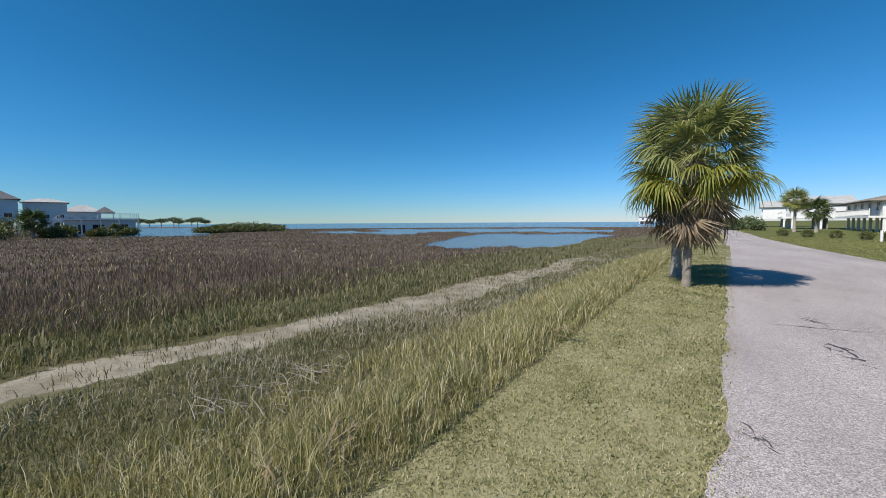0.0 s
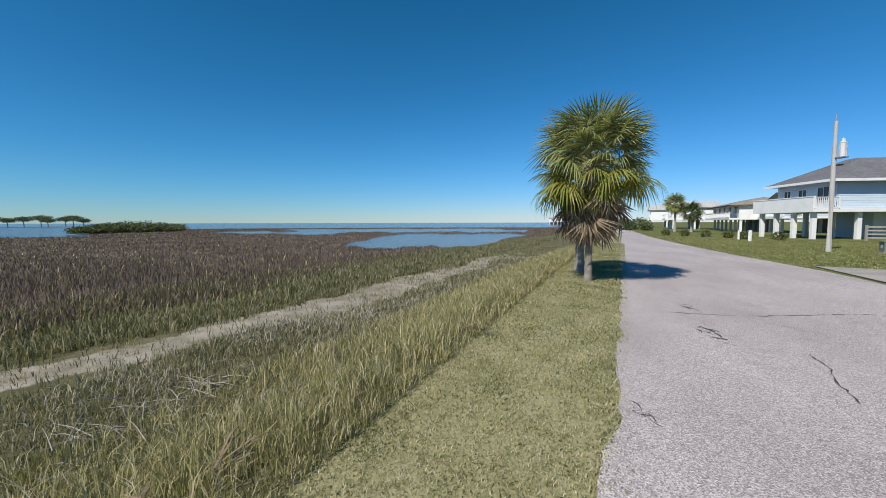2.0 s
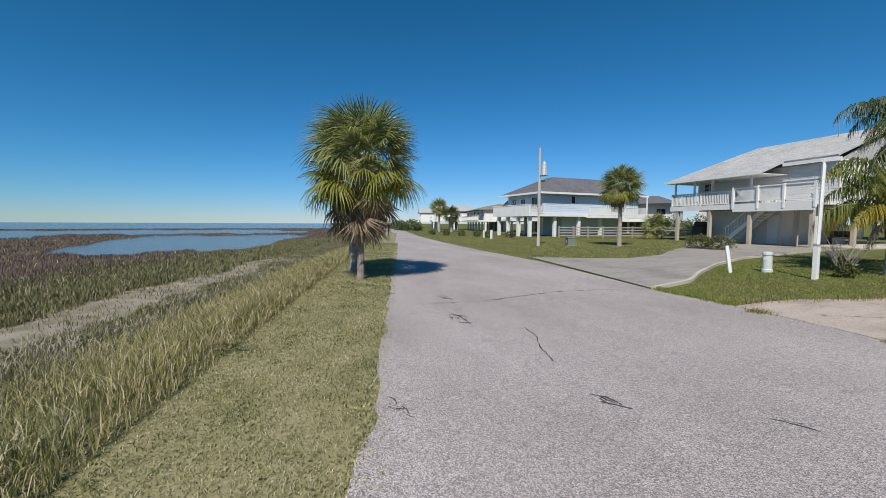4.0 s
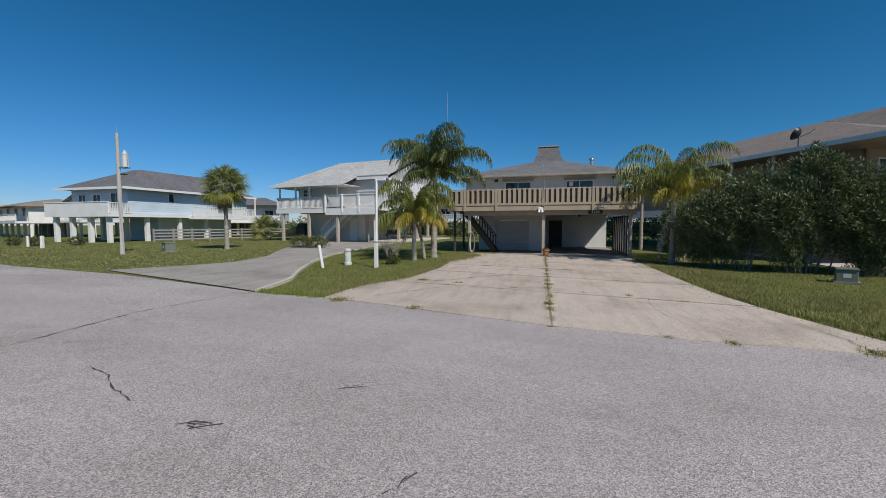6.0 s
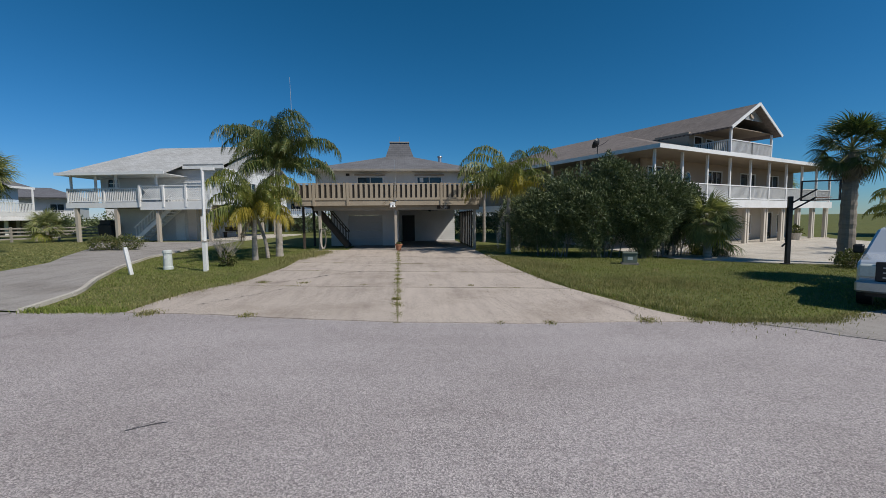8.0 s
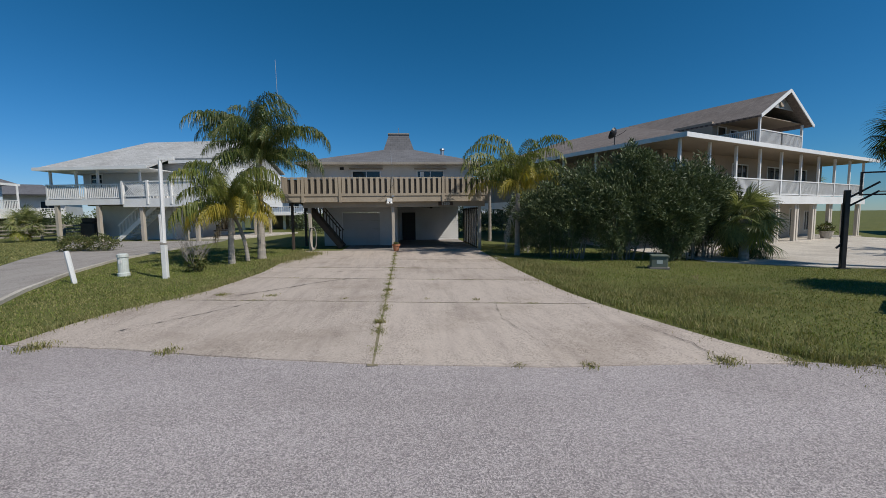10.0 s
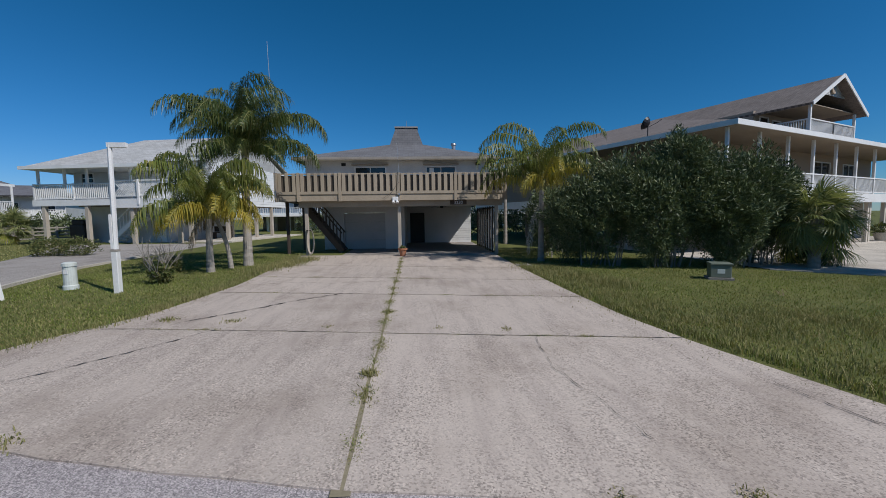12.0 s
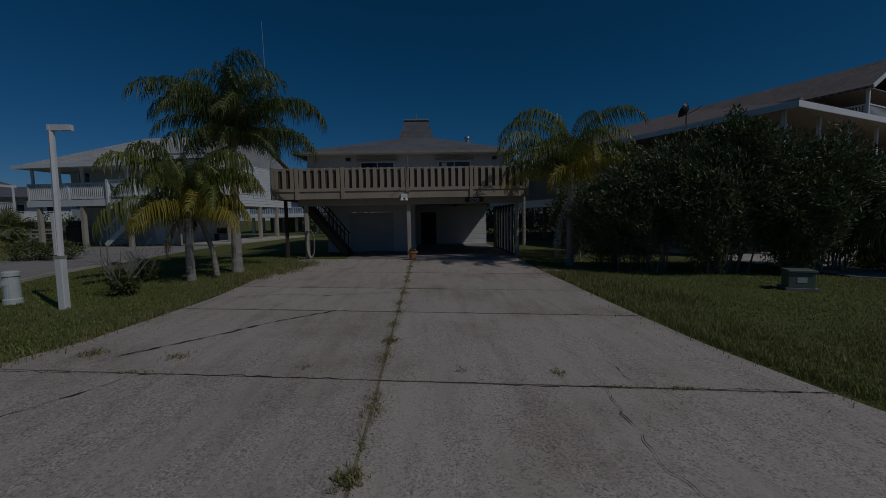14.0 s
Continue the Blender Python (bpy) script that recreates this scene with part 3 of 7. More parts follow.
for k, (t0, t1) in enumerate(zip(JOINTS, JOINTS[1:])):
    top = (lambda x_, t=t0: 0.42) if k == 0 else (lambda x_, t=t0: joint_y(t, x_))
    bot = (lambda x_: front_y(x_) - 0.06) if t1 is None else (lambda x_, t=t1: joint_y(t, x_))
    for side in (0, 1):
        xa = (lambda yv: side_x(DRIVE_LEFT, yv)) if side == 0 else (lambda yv: 0.02 + 0.012 * math.sin(yv * 2.1) * math.sin(yv * 0.7))
        xb = (lambda yv: -0.02 + 0.012 * math.sin(yv * 1.7 + 1)) if side == 0 else (lambda yv: side_x(DRIVE_RIGHT, yv))
        part("slab", slab_piece(xa, xb, top, bot, 0.014 + 0.0015 * ((k * 2 + side) % 3)), CONCRETE, drive)

# dark soil in the joints under the slabs
bm = bmesh.new()
sheet_between(bm, [(-4.45, 0.3 - 0.5 * i) for i in range(35)], [(4.6, 0.3 - 0.5 * i) for i in range(35)], 0.009, 8, 0.05)
SOIL = painted("joint_soil", (0.11, 0.095, 0.07), (0.26, 0.22, 0.13), 0.5, 0.95, 6, 60)
tagged(part("joint_bed", bm, SOIL, drive), "dark soil in the joints")

bm = bmesh.new()
sheet_between(bm, [(-0.075, 0.3 - 0.25 * i) for i in range(74)], [(0.075, 0.3 - 0.25 * i) for i in range(74)], 0.0125, 2, 0.02)
FILL = painted("straw_litter", (0.30, 0.26, 0.17), (0.15, 0.13, 0.08), 0.6, 0.95, 9, 80, 0.6)
part("joint_fill", bm, FILL, drive, "straw and soil filling the middle joint")


def crack(line, w, mat, parent, rise, seed=1):
    """A thin ragged crack or tar seam lying on a surface."""
    bm = bmesh.new()
    pts = resample(line, 0.07)
    left, right = [], []
    for i, (px, py) in enumerate(pts):
        q = pts[min(i + 1, len(pts) - 1)]
        p = pts[max(i - 1, 0)]
        d = Vector((q[0] - p[0], q[1] - p[1])).normalized()
        nx, ny = -d.y, d.x
        o = 0.05 * noise.noise(Vector((px * 4, py * 4, seed))) + 0.03 * noise.noise(Vector((px * 13, py * 13, seed)))
        ww = w * max(0.1, 0.4 + 1.1 * noise.noise(Vector((px * 7, py * 7, seed + 9))) + 0.5 * noise.noise(Vector((px * 23, py * 23, seed))))
        z_ = float(lift(px)) + rise
        left.append(bm.verts.new((px + nx * (o + ww), py + ny * (o + ww), z_)))
        right.append(bm.verts.new((px + nx * (o - ww), py + ny * (o - ww), z_)))
    for i in range(len(pts) - 1):
        bm.faces.new((left[i], right[i], right[i + 1], left[i + 1]))
    return part("crack", bm, mat, parent)


TAR = painted("dark_crack", (0.06, 0.052, 0.045), (0.1, 0.09, 0.07), 0.5, 0.9, 8, 60)
STAIN = painted("oil_stain", (0.055, 0.05, 0.05), (0.2, 0.19, 0.19), 0.5, 0.8, 9, 60)
crack([(-3.9, -13.0), (-2.9, -11.9), (-2.2, -11.0), (-1.3, -10.2)], 0.032, TAR, drive, 0.028, 2)
for i, yc in enumerate(JOINTS[1:-1]):
    crack([(side_x(DRIVE_LEFT, yc + 0.5) + 0.05, joint_y(yc, -4.4)), (-1.5, joint_y(yc, -1.5) + 0.02), (0.0, yc), (2.0, joint_y(yc, 2.0) - 0.015), (side_x(DRIVE_RIGHT, yc - 0.5) - 0.05, joint_y(yc, 4.8))], 0.014, TAR, drive, 0.0185 + 0.0003 * i, 60 + i)
crack([(-4.2, -8.6), (-3.0, -8.3), (-1.8, -8.5), (-0.4, -8.2)], 0.02, TAR, drive, 0.021, 66)
crack([(1.0, -5.9), (2.4, -5.6), (4.4, -5.9)], 0.018, TAR, drive, 0.021, 67)
crack([(-4.6, -16.0), (-3.6, -14.6), (-2.9, -13.4)], 0.02, TAR, drive, 0.028, 3)
crack([(2.6, -14.2), (2.4, -15.6), (2.7, -17.4)], 0.006, TAR, drive, 0.03, 4)
crack([(4.9, -16.3), (5.1, -17.4), (5.0, -18.1)], 0.012, TAR, drive, 0.028, 5)

# seams and dark marks on the lane
crack([(-8.1, -16.4), (-8.55, -18.2), (-8.7, -19.2), (-8.5, -20.5), (-8.35, -21.4), (-8.6, -22.9)], 0.022, TAR, road, 0.006, 6)
crack([(-6.15, -21.92), (-5.6, -22.12), (-5.1, -22.4), (-4.6, -22.62)], 0.02, STAIN, road, 0.007, 7)
rs = random.Random(8)
for cx_, cy_, n_, sx_, sy_, turn_ in ((-7.05, -22.72, 11, 0.34, 0.13, 0.5), (-9.0, -22.12, 7, 0.3, 0.08, 0.3), (-3.45, -22.82, 6, 0.14, 0.07, 0.2), (-4.12, -24.88, 4, 0.12, 0.08, 0.6), (-2.4, -21.6, 2, 0.06, 0.05, 0.0), (-1.2, -23.2, 2, 0.07, 0.05, 1.0)):
    for i in range(n_):
        a_ = turn_ + rs.gauss(0, 0.35)
        ln_ = rs.uniform(0.06, 0.2)
        px_, py_ = cx_ + rs.gauss(0, sx_ * 0.6), cy_ + rs.gauss(0, sy_ * 0.7) + 0.3 * (rs.random() - 0.5) * sx_
        crack([(px_ - ln_ * math.cos(a_), py_ - ln_ * math.sin(a_)), (px_, py_ + 0.02), (px_ + ln_ * math.cos(a_), py_ + ln_ * math.sin(a_))], 0.015, STAIN, road, 0.007 + 0.0002 * i, rs.randrange(99))
# tyre marks and old patches on the slabs
for i in range(6):
    px_, py_ = rs.choice((-2.9, -1.4, 1.5, 3.0)) + rs.gauss(0, 0.2), rs.uniform(-17, -5)
    ln_ = rs.uniform(0.4, 1.1)
    crack([(px_, py_), (px_ + rs.uniform(-0.06, 0.06), py_ + ln_)], 0.006, TAR, drive, 0.021 + 0.0002 * i, 40 + i)

# side drive of the white house, and the pale court of the beige house
SIDE_EDGE = [(-8.0, -16.3), (-8.5, -14.0), (-9.7, -11.7), (-11.2, -8.2), (-12.5, -4.0), (-13.4, 3.0)]
wdrive = thing("side_driveway", Matrix(), "grey-brown concrete driveway curving to the white stilt house", "driveway", kind="structure")
bm = bmesh.new()
sheet_between(bm, even(SIDE_EDGE + [(-14.0, 11.0)], 40),
              even([(-17.0, -13.7), (-15.3, -11.2), (-14.7, -9.4), (-15.5, -6.0), (-17.2, -3.0), (-20.2, 3.0), (-25.5, 11.0)], 40), 0.015, 10)
part("slab", bm, CONCRETE_DARK, wdrive)
bm = bmesh.new()
for a_, b_ in zip(even(SIDE_EDGE, 30), even(SIDE_EDGE, 30)[1:]):
    beam(bm, (*a_, float(lift(a_[0])) + 0.02), (*b_, float(lift(b_[0])) + 0.02), 0.12, 0.1)
part("edging", bm, CONCRETE_PALE, wdrive, "pale concrete edging")
court = thing("parking_court", Matrix(), "pale sandy concrete court before the beige house", "driveway", kind="structure")
bm = bmesh.new()
sheet_between(bm, even([(14.2, -6.4), (17.0, -8.6), (20.5, -10.2), (25.0, -11.0), (34.0, -12.0)], 24), even([(14.0, 0.0), (18.0, 2.0), (24.0, 5.0), (32.0, 8.0), (42.0, 12.0)], 24), 0.018, 8)
part("slab", bm, CONCRETE_PALE, court)
patch = thing("asphalt_patch", Matrix(), "rough grey patched apron at the lane's edge", "pavement", kind="structure")
bm = bmesh.new()
sheet_between(bm, even([(6.9, -18.5), (8.4, -18.7), (10.2, -18.0), (13.0, -17.4), (18, -17.4)], 30), ragged(even([(7.3, -18.9), (8.3, -20.0), (9.4, -20.1), (12.0, -20.8), (18, -21.6)], 30), 9, 0.15, 4), 0.012, 6)
part("slab", bm, CONCRETE_DARK, patch)

# dark brown for the added sheet that darkens the deck rail's gaps
RAIL_GAP_DARK = painted("rail_gap_dark", (0.11, 0.09, 0.07), (0.05, 0.045, 0.04), 0.4, 0.9, 2, 30, 0.3)
# ---- the tan-decked house at the driveway's head ----
def deck_house():
    h = thing("house", DECK_AT, "white stilt house with tan wooden deck over a garage and carport", "house")
    posts(h, [(-4.28, 0.0), (0.1, 0.0), (4.82, 0.0)], 0.16, -0.1, 2.36, POST_TAN)
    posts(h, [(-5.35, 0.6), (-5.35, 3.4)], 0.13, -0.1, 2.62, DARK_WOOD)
    part("beam", boxes((-4.6, 5.1, -0.09, 0.09, 2.34, 2.64)), TAN, h)
    part("floor_slab", boxes((-4.3, 4.7, -0.26, 10.0, -0.14, 0.03)), CONCRETE_DARK, h, "stained concrete carport floor")
    # deck platform: boards over joists
    bm = bmesh.new()
    for k in range(28):
        box(bm, -5.5, 5.2, -0.36 + k * 0.145, -0.36 + k * 0.145 + 0.135, 2.86, 2.9)
    part("deck_boards", bm, TAN, h)
    bm = bmesh.new()
    for k in range(16):
        xk = -5.4 + k * 0.7
        box(bm, xk, xk + 0.05, -0.3, 3.7, 2.64, 2.85)
    part("joists", bm, GREY_WOOD, h)
    for xa, xb in ((-5.5, -4.53), (-4.47, -2.63), (-2.57, 0.05), (0.15, 2.75), (2.85, 5.2)):
        part("fascia", boxes((xa, xb, -0.42, -0.37, 2.62, 2.93)), TAN, h)
        part("rail_base", boxes((xa, xb, -0.46, -0.42, 2.93, 3.06)), TAN, h)
        part("rail_cap", boxes((xa, xb, -0.44, -0.3, 3.84, 3.89)), TAN, h)
        # added sheet, only there to make the gaps between rail boards dark
        part("gap_sheet", boxes((xa + 0.01, xb - 0.01, -0.37, -0.355, 3.06, 3.8)), RAIL_GAP_DARK, h, "dark brown sheet added behind the rail to darken its gaps")
        bm = boxes((-0.08, 0.08, -0.45, -0.42, 3.02, 3.9))
        bevelled(bm, 0.008)
        me = mesh_of(bm, "rail_board", TAN)
        n = max(2, round((xb - xa) / 0.3))
        for i in range(n):
            share("rail_board", me, h, Matrix.Translation((xa + (xb - xa) * (i + 0.5) / n, 0.0, rng.normal(0, 0.006))))
    for xp in (-5.5, -4.5, -2.6, 0.1, 2.8, 5.18):
        part("rail_post", boxes((xp - 0.07, xp + 0.07, -0.48, -0.36, 2.6, 3.92)), TAN, h)
    for sx in (-5.5, 5.2):
        me = mesh_of(boxes((-0.02, 0.02, -0.08, 0.08, 2.95, 3.9)), "rail_board", TAN)
        for i in range(12):
            share("rail_board", me, h, Matrix.Translation((sx, -0.1 + i * 0.3, 0)))
        part("fascia", boxes((sx - 0.03, sx + 0.03, -0.36, 3.6, 2.62, 2.98)), TAN, h)
    # garage wall and door
    part("garage_wall", lap_wall(-4.3, 0.1, 0.03, 2.62, [(-3.16, -0.87, 0.0, 2.1)], 0, m=Matrix.Translation((0, 3.6, 0))), GREY_WHITE, h)
    part("garage_wall", boxes((0.1, 0.24, 3.6, 8.6, 0.03, 2.56)), GREY_WHITE, h)
    part("garage_wall", boxes((-4.3, -4.15, 3.76, 9.0, 0.03, 2.56)), GREY_WHITE, h)
    bm = bmesh.new()
    for k in range(4):
        box(bm, -3.15, -0.88, 3.66, 3.7, 0.05 + k * 0.51, 0.05 + k * 0.51 + 0.5)
        for j in range(4):
            x0 = -3.08 + j * 0.56
            box(bm, x0, x0 + 0.46, 3.65, 3.67, 0.13 + k * 0.51, 0.05 + k * 0.51 + 0.42)
    part("garage_door", bm, DOOR_GREY, h, "grey panelled garage door")
    # carport back wall with a dark doorway, boards on the side
    part("back_wall", lap_wall(0.1, 4.7, 0.03, 2.56, [(0.45, 1.45, 0.0, 2.1)], 0.16, m=Matrix.Translation((0, 8.6, 0))), GREY_WHITE, h)
    # flat near-black panel: the open doorway's shade is put into its colour
    part("door", boxes((0.45, 1.45, 8.68, 8.72, 0.03, 2.1)), DOORWAY_DARK, h, "near-black panel standing for the shade of an open doorway")
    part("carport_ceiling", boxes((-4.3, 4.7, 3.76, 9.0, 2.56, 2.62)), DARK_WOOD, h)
    me = mesh_of(boxes((-0.02, 0.02, -0.3, 0.3, 0.08, 2.2)), "screen_board", WHITE)
    for i in range(7):
        share("screen_board", me, h, Matrix.Translation((4.72, 0.55 + i * 0.72, 0)))
    part("screen_rail", boxes((4.68, 4.76, 0.1, 5.2, 2.2, 2.28)), DARK_WOOD, h)
    part("screen_rail", boxes((4.68, 4.76, 0.1, 5.2, 0.06, 0.12)), DARK_WOOD, h)
    me = mesh_of(boxes((-0.03, 0.03, -0.03, 0.03, 0.0, 2.3)), "screen_stud", DARK_WOOD)
    for i in range(8):
        share("screen_stud", me, h, Matrix.Translation((4.67, 0.2 + i * 0.72, 0.02)))
    # upper storey
    wins = [(-2.45, -0.8, 3.6, 4.62), (1.55, 3.15, 3.6, 4.62)]
    part("upper_wall", lap_wall(-5.2, 5.1, 2.9, 5.12, wins, 0.2, m=Matrix.Translation((0, 3.6, 0))), GREY_WHITE, h)
    for sx, sgn in ((-5.2, -90), (5.1, 90)):
        part("upper_wall", lap_wall(0, 8.0, 2.62, 5.12, (), 0.2, m=Matrix.Translation((sx, 11.6 if sgn < 0 else 3.6, 0)) @ Matrix.Rotation(radians(sgn), 4, "Z")), GREY_WHITE, h)
    part("upper_wall", boxes((-5.2, 5.1, 11.45, 11.6, 2.62, 5.12)), GREY_WHITE, h)
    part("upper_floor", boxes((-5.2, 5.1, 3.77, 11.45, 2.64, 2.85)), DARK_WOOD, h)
    for a, b, c, d in wins:
        window(h, a, b, c, d, 3.6, bars=1)
        part("awning_board", boxes((a - 0.2, b + 0.2, 3.42, 3.58, d + 0.12, d + 0.2)), GREY_WOOD, h)
    part("blind", boxes((-2.4, -1.7, 3.7, 3.71, 3.8, 4.75)), WHITE, h, "drawn pale blind")
    part("notice", boxes((1.7, 1.95, 3.62, 3.63, 4.3, 4.6)), WHITE, h, "small white notice in the window")
    for xk in (-3.1, 4.45):
        part("wall_vent", boxes((xk - 0.12, xk + 0.12, 3.53, 3.6, 4.72, 4.88)), BLACK, h)
    part("downpipe", boxes((5.0, 5.08, 3.5, 3.58, 2.95, 5.05)), METAL, h)
    # hip roof rising to a shingled lantern
    x0, x1, y0, y1, z = -5.7, 5.6, 2.75, 12.3, 5.08
    cx, cy = 0.35, 7.5
    q = [(cx - 1.05, cy - 0.9), (cx + 1.05, cy - 0.9), (cx + 1.05, cy + 0.9), (cx - 1.05, cy + 0.9)]
    zt = 6.42
    corners = [(x0, y0), (x1, y0), (x1, y1), (x0, y1)]
    planes = [[(*corners[i], z), (*corners[(i + 1) % 4], z), (*q[(i + 1) % 4], zt), (*q[i], zt)] for i in range(4)]
    roof("roof", planes, ROOF_GREY, h)
    top = [(cx - 0.66, cy - 0.55), (cx + 0.66, cy - 0.55), (cx + 0.66, cy + 0.55), (cx - 0.66, cy + 0.55)]
    roof("lantern", [[(*q[i], zt - 0.02), (*q[(i + 1) % 4], zt - 0.02), (*top[(i + 1) % 4], 7.55), (*top[i], 7.55)] for i in range(4)], ROOF_GREY, h)
    part("lantern_cap", boxes((cx - 0.74, cx + 0.74, cy - 0.63, cy + 0.63, 7.53, 7.61)), GREY_WOOD, h)
    bm = bmesh.new()
    tube(bm, [(cx, cy, 7.6), (cx, cy, 8.1)], 0.02, 6)
    part("finial", bm, METAL, h)
    part("eave_board", boxes((x0, x1, y0 - 0.03, y0 + 0.02, z - 0.1, z + 0.02)), GREY_WOOD, h)
    for xe in (x0, x1):
        part("eave_board", boxes((xe - 0.025, xe + 0.025, y0 + 0.03, y1, z - 0.1, z + 0.02)), GREY_WOOD, h)
    part("soffit", boxes((x0 + 0.03, x1 - 0.03, y0 + 0.03, 3.56, z - 0.06, z - 0.03)), WHITE, h)
    bm = bmesh.new()
    tube(bm, [(3.45, 7.6, 5.7), (3.45, 7.6, 6.5)], 0.13, 12)
    tube(bm, [(3.45, 7.6, 6.5), (3.45, 7.6, 6.56), (3.45, 7.6, 6.66)], [0.13, 0.19, 0.17], 12)
    part("flue", bm, METAL, h, "galvanised flue pipe with a cap")
    for xv in (1.75, 2.2):
        bm = bmesh.new()
        tube(bm, [(xv, 7.7, 6.0), (xv, 7.7, 6.28)], 0.1, 10)
        part("roof_vent", bm, METAL, h)
    # stair behind the left post
    stair(h, (-5.0, 1.3, 2.75), (-2.9, 1.3, 0.1), 1.0, DARK_WOOD, DARK_WOOD, 12)
    # number on the beam
    plate = part("number_plate", boxes((2.55, 3.35, -0.115, -0.095, 2.4, 2.6)), DARK_WOOD, h, "dark plate with the pale number 3230")
    cu = bpy.data.curves.new("number", "FONT")
    cu.body, cu.size, cu.extrude, cu.align_x = "3230", 0.22, 0.004, "CENTER"
    tmp = bpy.data.objects.new("number", cu)
    me = bpy.data.meshes.new_from_object(tmp)
    bpy.data.objects.remove(tmp)
    me.materials.append(WHITE)
    nb = new("house_number", me)
    nb.parent = plate
    nb.matrix_basis = pose(2.95, -0.12, 2.425, 90, 0, 0)
    return h


deck_house()


def flood_lamp():
    t = thing("outdoor_lamp", DECK_AT @ pose(-0.05, -0.48, 2.62), "white twin floodlight fixed under the tan deck rail", "lamp")
    part("body", bevelled(boxes((-0.14, 0.14, -0.1, 0.05, -0.02, 0.16)), 0.02), WHITE, t)
    for sx in (-0.09, 0.09):
        bm = bmesh.new()
        tube(bm, [(sx, -0.06, -0.02), (sx, -0.1, -0.12)], [0.05, 0.08], 10)
        part("lamp_head", bm, WHITE, t)


flood_lamp()


def mast(x_, y_, z0, z1, r, label, guy=False):
    t = thing("antenna", pose(x_, y_, 0), label, "antenna")
    bm = bmesh.new()
    tube(bm, [(0, 0, z0), (0.01, 0, (z0 + z1) / 2), (-0.06, 0, z1)], [r, r, r * 0.5], 8)
    part("mast", bm, METAL, t)
    part("bracket", boxes((-0.06, 0.06, -0.04, 0.1, z0 + 0.25, z0 + 0.31)), METAL, t)
    if guy:
        bm = bmesh.new()
        tube(bm, [(0, 0, z0 + 0.9), (-0.4, 0.03, z0 + 0.35), (-0.85, 0, z0 + 0.05)], 0.008, 6)
        part("guy_wire", bm, BLACK, t)


mast(-0.1, 0.12, 2.9, 5.75, 0.014, "thin dark pole aerial fixed to the deck rail", True)
mast(-6.25, 0.1, 3.05, 10.6, 0.022, "tall thin white whip antenna beside the deck")


def hose():
    t = thing("garden_hose", DECK_AT @ pose(-4.28, -0.12, 0), "coiled grey-tan garden hose hung on the deck post", "hose")
    bm = bmesh.new()
    for k in range(5):
        a = 0.12 + 0.012 * k
        pts = [(0.18 + a * math.cos(s_), -0.02 - 0.012 * k, 0.72 + (0.52 + 0.02 * k) * math.sin(s_)) for s_ in np.linspace(0, math.tau, 25)]
        tube(bm, pts, 0.012, 6, False)
    part("coil", bm, POST_TAN, t)
    part("hook", boxes((0.0, 0.22, -0.06, 0.04, 1.24, 1.28)), BLACK, t)


hose()


def flower_pot(x_, y_, s_, label, leaf):
    t = thing("flower_pot", pose(x_, y_, float(lift(x_)) + 0.02), label, "pot")
    bm = bmesh.new()
    prof = [(0.13, 0), (0.19, 0.3), (0.225, 0.3), (0.23, 0.38), (0.2, 0.38), (0.18, 0.33)]
    rings = [[bm.verts.new((r * s_ * math.cos(k * math.tau / 20), r * s_ * math.sin(k * math.tau / 20), z * s_)) for k in range(20)] for r, z in prof]
    for a, b in zip(rings, rings[1:]):
        for k in range(20):
            bm.faces.new((a[k], a[(k + 1) % 20], b[(k + 1) % 20], b[k]))
    bm.faces.new(rings[0][::-1])
    bm.faces.new(rings[-1])
    part("pot", bm, TERRACOTTA, t)
    return t


def ceiling_fan():
    t = thing("ceiling_fan", DECK_AT @ pose(2.4, 4.2, 2.4), "dark ceiling fan under the carport ceiling", "fan")
    bm = bmesh.new()
    tube(bm, [(0, 0, 0.17), (0, 0, 0.02)], 0.025, 8)
    tube(bm, [(0, 0, 0.04), (0, 0, -0.08)], [0.11, 0.08], 12)
    part("motor", bm, BLACK, t)
    me = mesh_of(boxes((0.1, 0.62, -0.06, 0.06, -0.02, -0.008)), "blade", BLACK)
    for k in range(4):
        share("blade", me, t, Matrix.Rotation(k * math.pi / 2 + 0.3, 4, "Z"))


ceiling_fan()


